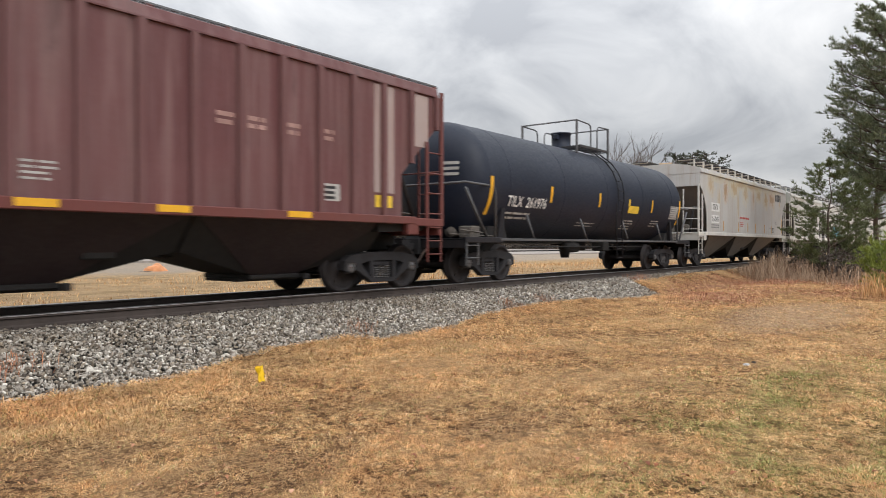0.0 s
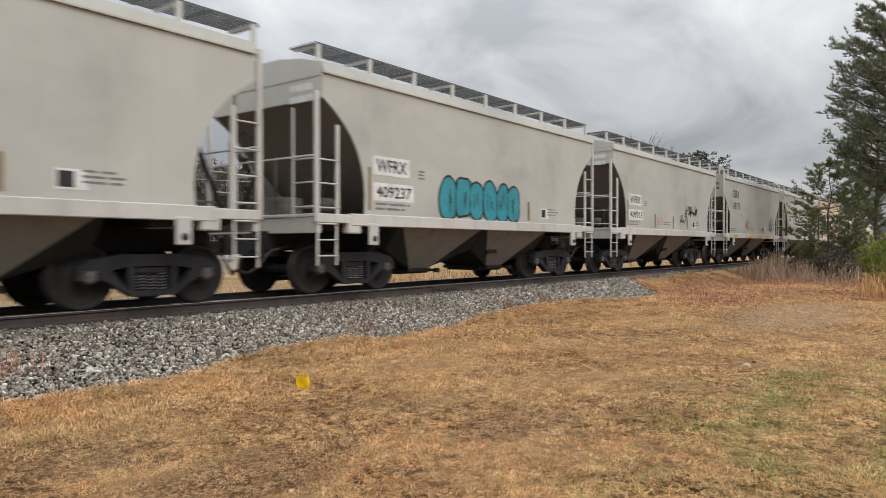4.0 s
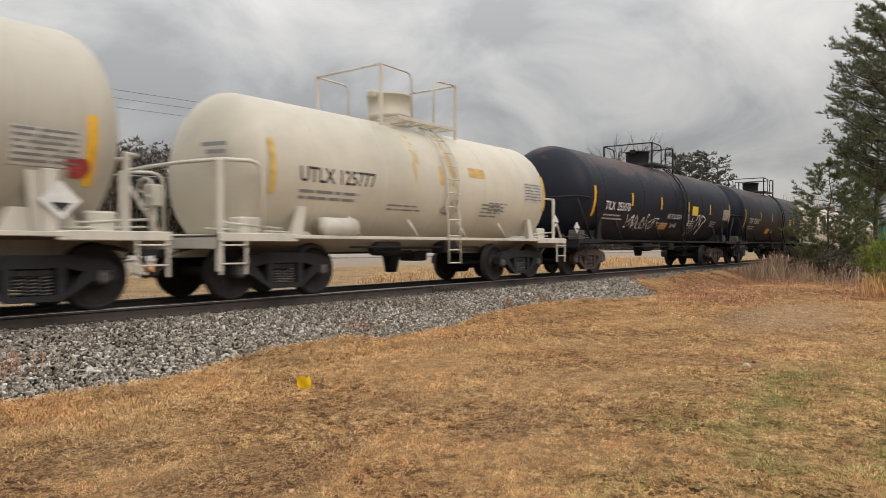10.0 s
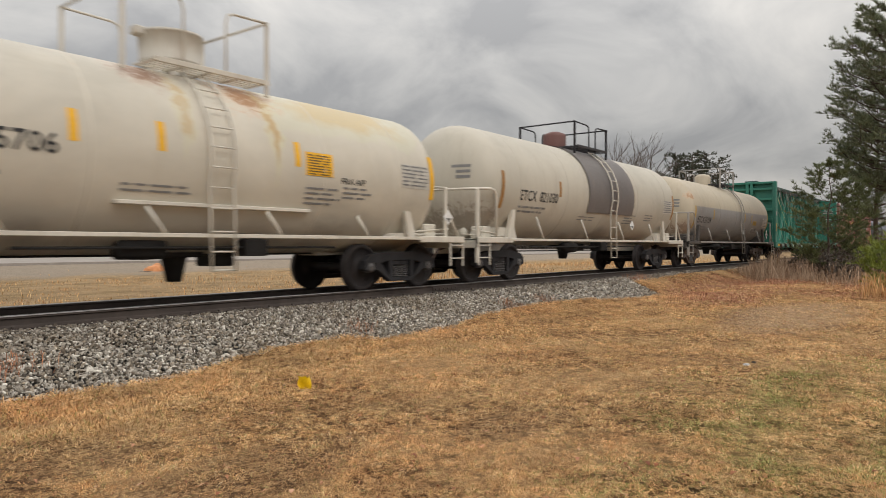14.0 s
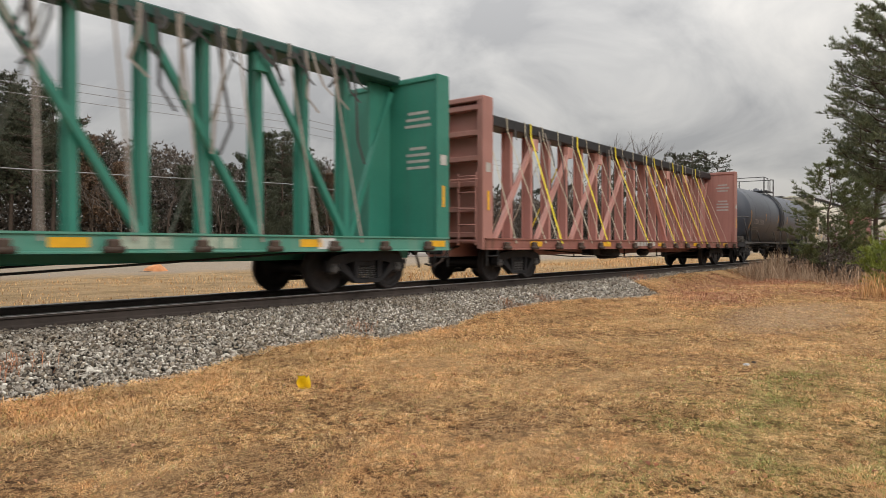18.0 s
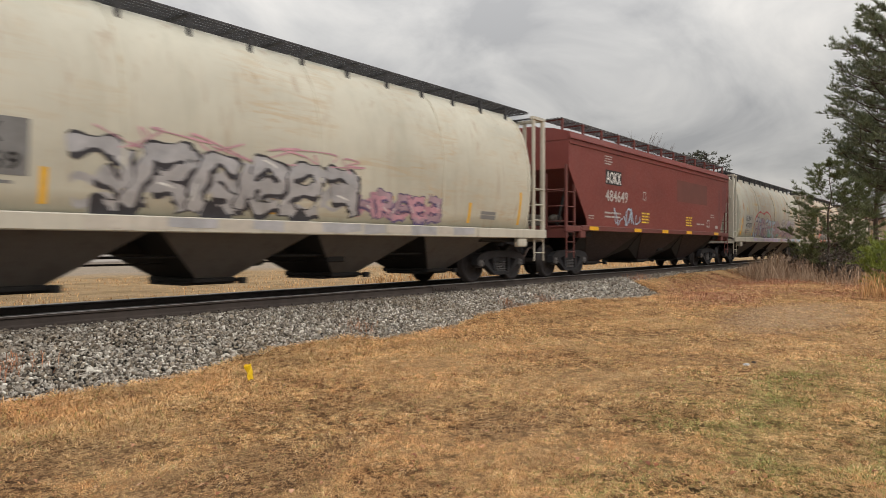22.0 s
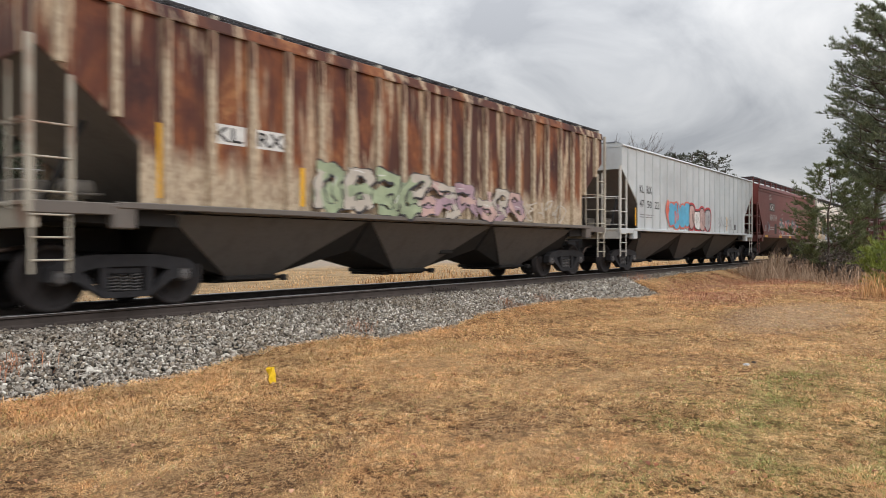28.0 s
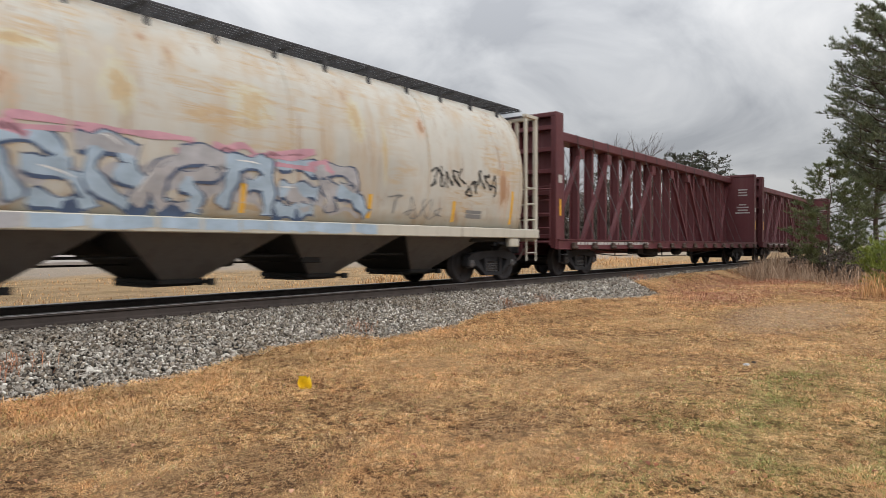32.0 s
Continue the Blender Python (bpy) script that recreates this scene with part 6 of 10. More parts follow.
def small_hopper(front, rear, mark, label, body=None, trim=None, curved=True, yellow=False, roof=None, boxed=True):
    car, cx, half = car_base("covered_hopper_car", label, "hopper car", front, rear)
    hb = 5.22
    body, trim = body or MAT_HOP_GREY, trim or MAT_HOP_GREYTRIM
    cut = (3.46, 4.18, 1.46) if curved else (3.10, 4.40, 2.32)
    box_hopper(car, hb, 3.86, cut, curved, 2, 3.0 if half < 4.1 else 3.2, body, trim, MAT_BAY_GREY, roof or body, MAT_GRATE_DARK if mark[0] == "NMCX" else MAT_GRATE, sill_h=0.2, dark=MAT_SHADE_BROWN, crossover=yellow, chord_mat=MAT_TAN_CHORD if mark[0] == "NMCX" else None, ridge=0.10 if mark[0] == "NMCX" else 0.0)
    for x in (-half, half):
        truck(car, x, cx)
    s = SIDE
    x = -half - 0.02
    a, b = mark
    if boxed:
        strip("marking_panel", car, s, x - 0.08, x + 0.98, 2.22, 2.58, MAT_WHITE)
        strip("marking_panel", car, s, x - 0.06, x + 1.10, 1.74, 2.08, MAT_WHITE)
        stencil(a, car, flat(-1.603), x + 0.02, x + 0.88, 2.28, 2.52, MAT_BLACK)
        stencil(b, car, flat(-1.603), x + 0.02, x + 1.02, 1.80, 2.02, MAT_BLACK)
    elif a == "NMCX":
        stencil(a, car, s, -3.30, -2.50, 2.48, 2.70, MAT_BLACK)
        stencil(b, car, s, -3.28, -2.26, 2.12, 2.33, MAT_BLACK)
    elif not boxed and yellow:
        stencil(a, car, s, x + 0.27, x + 1.31, 3.10, 3.46, MAT_BLACK)
        stencil(b, car, s, x + 0.34, x + 1.46, 2.56, 2.90, MAT_BLACK)
    else:
        stencil(a, car, s, x + 0.95, x + 1.72, 2.62, 2.86, MAT_GREYMARK)
        stencil(b, car, s, x + 1.05, x + 2.05, 2.20, 2.44, MAT_GREYMARK)
    bars(car, s, x, x + 1.0, 1.70, 2, MAT_GREYMARK, 0.04, 0.05, seed=int(front))
    bars(car, s, -0.9, -0.2, 1.75, 2, MAT_GREYMARK, 0.03, 0.05, seed=int(front) + 1)
    bars(car, s, 2.6, 3.2, 1.85, 3, MAT_GREYMARK, 0.03, 0.04, seed=int(front) + 2)
    if a != "NMCX":
        bars(car, s, -1.5, -0.95, 1.86, 5, MAT_REDFADE, 0.02, 0.03, 0.2, seed=int(front) + 3)
    xd = 2.3 if boxed else 1.55
    strip("data_panel", car, s, xd - 0.03, xd + 0.36, 1.59, 1.85, MAT_WHITE)
    strip("panel_inset", car, lambda p, q, off=0.004: s(p, q, off + 0.004), xd, xd + 0.2, 1.62, 1.82, MAT_BLACK)
    bars(car, s, -2.65, -2.45, 2.40, 3, MAT_GREYMARK, 0.03, 0.04, 0.0, seed=int(front) + 4)
    if yellow:
        for q in (-3.9, -1.3, 0.6, 2.2, 3.6):
            strip("reflective_strip", car, flat(-1.634), q, q + 0.55, 1.28, 1.40, AMBER_WORN if a == "NMCX" else MAT_YELLOW)
    else:
        for q in (-1.75, 0.05, 1.6):
            strip("reflective_strip", car, s, q, q + 0.11, 1.52, 1.98, MAT_TAPE_BROWN)
        strip("reflective_strip", car, s, -half - 0.22, -half - 0.15, 1.55, 2.35, MAT_TAPE_BROWN)
    for q in (-3.98, 3.98):
        lug = part("lifting_lug", Shape().box(q - 0.12, q + 0.12, -1.66, -1.60, 0.90, 1.30, 0.015), trim, car)
        part("lug_hole", Shape().lathe([(-0.01, 0.0), (-0.01, 0.055), (0.01, 0.055)], 10, "y", (q, -1.668, 1.02)), MAT_BLACK, lug)
    # marks high on the end panel
    for i in range(2):
        e = Shape()
        v = [(-hb - 0.004, y, z) for y, z in ((-0.75, 3.62 - i * 0.2), (-1.35, 3.62 - i * 0.2), (-1.35, 3.74 - i * 0.2), (-0.75, 3.74 - i * 0.2))]
        e.add(v, [(0, 1, 2, 3)])
        part("end_mark", e, MAT_GREYMARK if not boxed else MAT_WHITE, car)
    return car, half, hb


def ribbed_hopper(front, rear, label, body, trim, under, ribs, rib_mat=None, walk=None, zr=4.06, top_x=1.36, shallow=None, lift=0.44, hump=0.22, chord=0.19, sill_mat=None):
    car, cx, half = car_base("covered_hopper_car", label, "hopper car", front, rear)
    hb = half + top_x
    box_hopper(car, hb, zr, (3.35, half + 0.05, 2.3), False, 3, 4.15, body, trim, under, body, walk or MAT_GRATE_DARK, zw=zr + lift, ribs=ribs, dark=MAT_SHADE_BROWN, rib_mat=rib_mat, shallow=shallow, hump=hump, chord=chord, sill_mat=sill_mat, sill_h=0.07 if sill_mat else 0.13)
    for x in (-half, half):
        truck(car, x, cx)
    return car, half, hb


def barrel_hopper(front, rear, label, body, trim, mark, seed, panel=MAT_GREYMARK, walk=None, sill=None):
    car, cx, half = car_base("covered_hopper_car", label, "hopper car", front, rear)
    hb = half + 0.52
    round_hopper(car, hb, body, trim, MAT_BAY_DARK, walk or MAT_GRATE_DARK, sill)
    for x in (-half, half):
        truck(car, x, cx)
    s = round_side
    x = -half + 0.72
    if mark:
        strip("marking_panel", car, s, x - 0.1, x + 1.15, 1.72, 2.40, panel)
        stencil(mark[0], car, lambda a, b, off=0.004: round_side(a, b, off + 0.004), x, x + 0.85, 2.10, 2.33, MAT_BLACK if panel is not MAT_JACKET else MAT_WHITE)
        stencil(mark[1], car, lambda a, b, off=0.004: round_side(a, b, off + 0.004), x, x + 1.05, 1.78, 2.0, MAT_BLACK if panel is not MAT_JACKET else MAT_WHITE)
    bars(car, s, x, x + 1.0, 1.66, 2, MAT_GREYMARK, 0.04, 0.05, seed=seed)
    for q in (-hb + 0.45, -half + 2.0, -1.0, 1.8, 4.4, hb - 0.5):
        strip("reflective_strip", car, s, q, q + 0.09, 1.40, 1.85 if abs(q) < half else 2.2, MAT_YELLOW)
    strip("data_panel", car, s, 4.9, 5.5, 1.50, 1.68, MAT_GREYMARK)
    o = Shape()
    o.lathe([(-0.02, 0.0), (-0.02, 0.10), (0.03, 0.11)], 14, "y", (-half + 0.02, -1.56, 2.15))
    part("sight_hole", o, MAT_BLACK, car)
    return car, half, hb


def add_tank(front, rear, label, mark, shell, trim, rails, marks, r=1.495, zc=2.445, **kw):
    car, cx, half = car_base("tank_car", label, "tank car", front, rear)
    mk = {k: kw.pop(k) for k in ("tx", "tz", "wide", "tape_x", "band") if k in kw}
    tm = kw.pop("truck_mat", None)
    surf = tank_car(car, half, r, zc, shell, trim, rails, **kw)
    for x in (-half, half):
        truck(car, x, cx, tm)
    tank_marks(car, surf, half, r, zc, mark, marks, seed=int(front), **mk)
    return car, half, surf, zc


AMBER_WORN = plain("amber_tape_dull", (0.46, 0.28, 0.035), 0.5, 0, 0.2, 8, 0)
MAT_BROWN_PRINT = plain("brown_small_print", (0.16, 0.10, 0.03), 0.6, 0, 0.2, 8, 0)
MAT_FADED = plain("faded_rose_lettering", (0.40, 0.24, 0.21), 0.6, 0, 0.3, 5, 0)
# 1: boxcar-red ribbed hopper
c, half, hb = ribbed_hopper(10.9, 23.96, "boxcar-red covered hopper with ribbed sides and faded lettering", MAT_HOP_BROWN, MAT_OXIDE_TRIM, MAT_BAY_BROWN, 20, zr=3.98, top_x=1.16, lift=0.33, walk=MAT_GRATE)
rs = flat(-1.52)
for a, b in ((2.40, 2.72), (2.97, 3.35), (3.67, 4.05), (4.43, 4.80)):
    bars(c, rs, a, b, 2.92, 2, MAT_FADED, 0.07, 0.05, 0.2, "faded_lettering", int(a * 9))
bars(c, rs, -0.27, 0.17, 1.93, 4, MAT_PALE, 0.03, 0.04, seed=4)
for q in (-5.2, -2.6, -0.38, 1.4, 3.66):
    strip("reflective_strip", c, flat(-1.634), q, q + 0.5, 1.36, 1.46, MAT_YELLOW)
strip("yellow_sticker", c, rs, 5.83, 6.3, 1.62, 1.85, MAT_LEMON)
strip("data_panel", c, rs, 4.45, 4.92, 1.68, 1.98, MAT_PALE)
bars(c, flat(-1.523), 4.5, 4.88, 1.94, 3, MAT_BLACK, 0.05, 0.04, seed=5)
MAT_WHITEWASH = paint("faded_white_panel", (0.42, 0.34, 0.32), 0.1, 0.4, 0.2, 0.6, 44, stain=(0.2, 0.07, 0.06))
strip("faded_panel", c, rs, 5.8, 6.36, 1.9, 3.95, MAT_WHITEWASH)
strip("faded_panel", c, rs, 6.98, 7.4, 2.9, 3.95, MAT_WHITEWASH)

# 2: black tank
c, half, s, zc = add_tank(27.8, 39.58, "black tank car with white lettering and yellow reflective strips", "TILX  261976", MAT_TANK_BLACK, MAT_TRIM_BLACK, MAT_TRIM_GREY, MAT_WHITE, dome="slim", ladder_mat=MAT_TRIM_BLACK, wide=1.9, tz=2.13, tape_x=[-3.6, -0.62, 3.6])
strip("yellow_sticker", c, s, 1.65, 2.5, 1.96, 2.2, MAT_LEMON)
strip("yellow_sticker", c, s, 1.6, 1.75, 2.2, 2.4, MAT_LEMON)

# 3: worn grey hopper
car, cx, half = car_base("covered_hopper_car", "light grey covered hopper with rust stains below its roofline", "hopper car", 43.53, 56.51)
hb = half + 1.3
box_hopper(car, hb, 3.88, (3.35, half + 0.38, 1.46), True, 3, 4.1, MAT_HOP_WORN, MAT_HOP_GREYTRIM, MAT_BAY_GREY, MAT_HOP_RUSTROOF, MAT_GRATE_DARK, dark=MAT_SHADE_BROWN)
for x in (-half, half):
    truck(car, x, cx)
strip("marking_panel", car, SIDE, -6.3, -5.15, 2.36, 2.72, MAT_WHITE)
strip("marking_panel", car, SIDE, -6.28, -5.2, 1.86, 2.2, MAT_WHITE)
stencil("ITFX", car, flat(-1.603), -6.1, -5.35, 2.42, 2.66, MAT_BLACK)
stencil("16365", car, flat(-1.603), -6.18, -5.3, 1.92, 2.14, MAT_BLACK)
bars(car, SIDE, -6.3, -5.2, 1.80, 2, MAT_GREYMARK, 0.05, 0.05, seed=31)
for q in (-4.6, -2.2, -0.55, 0.95, 2.8, 4.34):
    strip("reflective_strip", car, SIDE, q, q + 0.11, 1.55, 1.98, AMBER)
strip("reflective_strip", car, SIDE, 6.68, 6.79, 1.52, 2.4, MAT_YELLOW)
bars(car, SIDE, -1.9, -0.3, 2.25, 1, MAT_RED, 0.09, 0.05, 0.0, seed=32)
bars(car, SIDE, -1.9, -1.2, 2.0, 3, MAT_RED, 0.04, 0.04, seed=33)
# a company logo, kept to a plain dark block form
lg = Shape()
for i in range(4):
    patch(lg, SIDE, 5.26 + i * 0.34, 5.53 + i * 0.34, 3.34, 3.72)
part("logo", lg, MAT_BLACK, car)
bars(car, SIDE, 5.2, 5.65, 2.2, 2, MAT_GREYMARK, 0.04, 0.05, seed=34)
strip("data_panel", car, SIDE, 4.48, 4.87, 1.60, 1.85, MAT_BLACK)
bars(car, flat(-1.603), 4.53, 4.80, 1.81, 3, MAT_PALE, 0.035, 0.03, 0.1, seed=35)
bars(car, SIDE, 3.9, 4.25, 1.85, 1, MAT_GREYMARK, 0.04, 0.05, seed=36)

# 4 to 9: short two-bay hoppers
c, half, hb = small_hopper(60.65, 68.33, ("WFRX", "410338"), "light grey two-bay covered hopper with boxed black reporting marks")
c, half, hb = small_hopper(72.45, 80.2, ("WFRX", "409237"), "light grey two-bay covered hopper with teal graffiti")
throw_up(c, SIDE, -1.9, 1.2, 1.44, 2.34, TEAL, MAT_BLACK, 51, 6, 0.05)
c, half, hb = small_hopper(84.35, 92.15, ("WFRX", "409313"), "light grey two-bay covered hopper with a black sprayed tag")
tag_scribble(c, SIDE, 1.35, 2.75, 2.0, 2.48, MAT_BLACK, 61, 7, 0.065)
tag_scribble(c, SIDE, 0.85, 1.5, 1.72, 2.05, MAT_BLACK, 62, 5, 0.04)
c, half, hb = small_hopper(95.95, 104.43, ("GBRX", "69170"), "light grey two-bay covered hopper with yellow strips on its sill", curved=False, yellow=True, boxed=False)
tag_scribble(c, SIDE, 2.9, 4.0, 1.6, 2.4, MAT_BLACK, 71, 5, 0.05)
tag_scribble(c, SIDE, -1.9, -1.2, 1.55, 2.2, plain("spray_faded_red", (0.5, 0.2, 0.17), 0.6, 0, 0.2, 4, 0), 72, 4, 0.05)
tag_scribble(c, SIDE, 1.0, 1.6, 1.55, 1.85, plain("spray_faded_rose", (0.5, 0.2, 0.2), 0.6, 0, 0.2, 4, 0), 73, 3, 0.05)
c, half, hb = small_hopper(108.1, 115.75, ("WFRX", "409255"), "light grey two-bay covered hopper with boxed black reporting marks")
tag_scribble(c, SIDE, -2.8, -2.2, 1.6, 2.1, MAT_GREYMARK, 81, 3, 0.04)
c, half, hb = small_hopper(119.72, 127.75, ("NMCX", "302193"), "tan two-bay covered hopper with rusty roof and yellow strips", MAT_HOP_TAN, MAT_HOP_TANTRIM, True, True, MAT_HOP_RUSTROOF, False)
bars(c, SIDE, 0.35, 1.2, 1.98, 5, MAT_REDFADE, 0.035, 0.04, seed=91)
bars(c, SIDE, 1.5, 3.0, 2.02, 2, MAT_GREYMARK, 0.03, 0.04, seed=92)

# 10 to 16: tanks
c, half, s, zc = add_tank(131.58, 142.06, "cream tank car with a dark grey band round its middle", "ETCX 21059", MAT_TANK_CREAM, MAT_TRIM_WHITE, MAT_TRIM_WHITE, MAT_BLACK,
                          jacket=(-1.66, 1.3, MAT_JACKET, 40), ends="cage", rail_h=0.7, dome="cap", dome_mat=MAT_JACKET, top_mat=MAT_TRIM_BLACK, wide=1.75, tx=-5.06, tz=2.12, tape_x=[-3.22], ladder_x=0.2, ladder_mat=MAT_JACKET)
strip("yellow_sticker", c, s, 2.62, 3.30, 1.95, 2.17, MAT_YELLOW)
for q in (-1.12, 1.18):
    strip("reflective_strip", c, s, q, q + 0.11, 1.98, 2.45, plain("amber_tape_worn", (0.50, 0.28, 0.06), 0.5), off=0.036)
strip("reflective_strip", c, s, 3.82, 3.87, 1.98, 2.35, plain("brown_tape_worn", (0.26, 0.14, 0.05), 0.5))
strip("data_panel", c, s, 3.93, 4.20, 1.92, 2.13, MAT_BLACK)
bars(c, lambda x, z, off=0.004: s(x, z, off + 0.004), 3.97, 4.16, 2.09, 2, MAT_WHITE, 0.04, 0.05, 0.1, seed=105)
tag_scribble(c, s, -4.6, -3.8, 1.35, 1.65, MAT_GREYMARK, 101, 4, 0.04)
placard(c, half + 0.15, -1.47, 1.46, c=0.25)
part("placard_post", Shape().box(half - 0.06, half + 0.14, -1.43, -1.39, 1.0, 1.85, 0.01), MAT_TRIM_WHITE, c)
smudge = Shape()
for dx, dz, rx, rz in ((-0.05, 0.05, 0.12, 0.07), (0.06, 0.0, 0.09, 0.12), (-0.03, -0.08, 0.08, 0.05)):
    blob(smudge, s, half + 0.38 + dx, 1.88 + dz, rx, rz, 0.005 + 0.002 * (dx > 0), random.Random(103))
part("sprayed_smudge", smudge, plain("sprayed_red_smudge", (0.36, 0.05, 0.05), 0.6, 0, 0.3, 9, 0), c, "red sprayed smudge")
tag_scribble(c, s, -3.4, -3.05, 1.4, 1.75, MAT_GREYMARK, 102, 2, 0.05)
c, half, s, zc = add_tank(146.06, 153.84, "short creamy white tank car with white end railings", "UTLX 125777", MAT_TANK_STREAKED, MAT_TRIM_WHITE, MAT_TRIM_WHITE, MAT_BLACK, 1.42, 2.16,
                          ends="cage", rail_h=1.0, gate=2.5, dome="tall", wide=1.85, tx=-3.85, tape_x=[0.0], tz=2.26, ext=1.15, ladder_x=0.35, band=plain("faded_yellow_tape", (0.62, 0.42, 0.12), 0.5))
strip("yellow_sticker", c, s, 1.1, 1.75, 2.45, 2.66, plain("faded_sticker", (0.55, 0.36, 0.12), 0.5))
tag_scribble(c, s, 0.1, 0.7, zc - 0.75, zc - 0.2, MAT_GREYMARK, 111, 4, 0.03)
tk = Shape().lathe([(-0.42, 0), (-0.38, 0.18), (0.38, 0.18), (0.42, 0)], 14, "x", (-half + 0.95, -1.36, 1.22))
part("air_reservoir", tk, MAT_TRIM_WHITE, c)
placard(c, half + 1.05, -1.5, 1.55)
c, half, s, zc = add_tank(157.85, 170.76, "black tank car with white sprayed tags and yellow strips", "TILX  255078", MAT_TANK_BROWNBLACK, MAT_TRIM_BLACK, MAT_TRIM_BLACK, MAT_WHITE, 1.515, 2.455, ext=1.42, dome_mat=MAT_TRIM_BLACK, truck_mat=MAT_TRUCK_RUST, tape_x=[-4.24, -1.6, 1.36, 4.08], wide=1.9)
tag_scribble(c, s, -4.4, -1.6, 1.42, 2.0, MAT_WHITE, 121, 10, 0.04)
stencil("AS YOU CAN", c, s, -0.75, 0.75, 1.90, 2.08, MAT_WHITE, "sprayed_words", "white sprayed handwriting")
tag_scribble(c, s, -0.2, 0.5, 1.58, 1.78, MAT_WHITE, 122, 4, 0.025)
tag_scribble(c, s, 1.4, 3.6, 1.3, 2.3, MAT_WHITE, 123, 6, 0.05)
strip("yellow_sticker", c, s, 1.86, 2.55, 2.1, 2.46, MAT_LEMON)
strip("orange_sticker", c, s, -1.2, -0.45, 1.50, 1.74, AMBER)
placard(c, -half - 1.3, -1.3, 1.42)
c, half, s, zc = add_tank(174.66, 187.61, "black tank car with rust-brown tinted top and white lettering", "TILX  255058", MAT_TANK_BROWNBLACK, MAT_TRIM_BLACK, MAT_TRIM_BLACK, MAT_WHITE, 1.515, 2.455, ext=1.42, dome_mat=MAT_TRIM_BLACK, tape_x=[-4.1, -1.6, 1.3, 4.0], wide=1.9)
strip("yellow_sticker", c, s, 2.8, 3.35, 2.1, 2.42, MAT_LEMON)
bars(c, lambda x, z, off=0.004: s(x, z, off + 0.004), 2.82, 3.33, 2.38, 2, MAT_BLACK, 0.07, 0.05, seed=131)
strip("orange_sticker", c, s, -2.3, -1.55, 1.56, 1.82, MAT_YELLOW)
placard(c, half + 1.35, -1.3, 1.42)
c, half, s, zc = add_tank(191.32, 200.26, "creamy white tank car with rust-stained dome", "GATX 225706", MAT_TANK_STAINED, MAT_TRIM_WHITE, MAT_TRIM_WHITE, MAT_BLACK, 1.46, 2.2,
                          ends="cage", rail_h=1.0, gate=2.5, dome="tall", wide=2.2, tx=-4.62, tape_x=[-2.3, -1.1, 1.35], tz=2.30, ladder_x=-0.1, dome_mat=paint("dome_rust_stained", (0.56, 0.53, 0.47), 0.3, 0.4, 0.2, 0.5, 33, (0.30, 0.14, 0.06), stain=(0.30, 0.20, 0.12), drip=0.5), ext=1.15)
strip("yellow_sticker", c, s, 1.58, 2.2, 2.10, 2.5, MAT_YELLOW)
bars(c, lambda x, z, off=0.004: s(x, z, off + 0.004), 1.63, 2.15, 2.46, 8, MAT_BROWN_PRINT, 0.02, 0.026, 0.1, seed=141)
stencil("FRA AIP", c, s, 2.42, 3.02, 2.00, 2.11, MAT_BLACK)
part("stiffener_strip", Shape().box(-1.65, 1.75, -1.38, -1.24, 1.46, 1.52, 0.01), MAT_TRIM_WHITE, c)
placard(c, half + 1.05, -1.5, 1.5)
placard(c, -half - 1.1, -1.3, 1.6)
c, half, s, zc = add_tank(204.02, 214.58, "cream tank car with a grey saddle sheet over its top", "ETCX  821030", MAT_TANK_CREAM, MAT_TRIM_WHITE, MAT_TRIM_WHITE, MAT_BLACK, 1.5, 2.42,
                          jacket=(-1.2, 2.1, paint("faded_brown_band", (0.15, 0.135, 0.13), 0, 0.35, 0.2, 0.5, 7.5, stain=(0.22, 0.18, 0.16)), 21), ends="cage", rail_h=0.7, dome="cap", top_mat=MAT_TRIM_BLACK, ladder_x=0.45, dome_mat=paint("dome_rusty", (0.16, 0.07, 0.06), 0.3, 0.2, 0.2, 0.6, 34), wide=1.93, tx=-4.99, tz=2.3, tape_x=[-3.0], band=plain("brown_tape", (0.34, 0.17, 0.05), 0.5))
placard(c, 2.0, -1.49, 1.55)
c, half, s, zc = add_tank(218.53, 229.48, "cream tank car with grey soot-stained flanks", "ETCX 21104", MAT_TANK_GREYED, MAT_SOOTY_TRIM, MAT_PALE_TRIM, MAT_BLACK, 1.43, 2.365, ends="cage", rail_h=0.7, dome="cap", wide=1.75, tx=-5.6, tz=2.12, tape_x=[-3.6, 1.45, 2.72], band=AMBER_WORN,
                          truck_mat=MAT_TRUCK_RUST)
strip("yellow_sticker", c, s, 3.1, 3.76, 1.93, 2.14, AMBER_WORN)
off_s = lambda x, z, off=0.004: s(x, z, off + 0.004)
bars(c, off_s, 3.14, 3.72, 2.11, 4, MAT_BROWN_PRINT, 0.02, 0.03, 0.1, seed=161)
strip("data_panel", c, s, 3.1, 3.58, 1.52, 1.8, MAT_PALE)
strip("panel_inset", c, off_s, 3.2, 3.5, 1.57, 1.75, MAT_GREYMARK)
strip("data_panel", c, s, 3.86, 4.02, 1.68, 1.78, MAT_BLACK)
placard(c, half + 0.95, -1.3, 1.5, c=0.22)

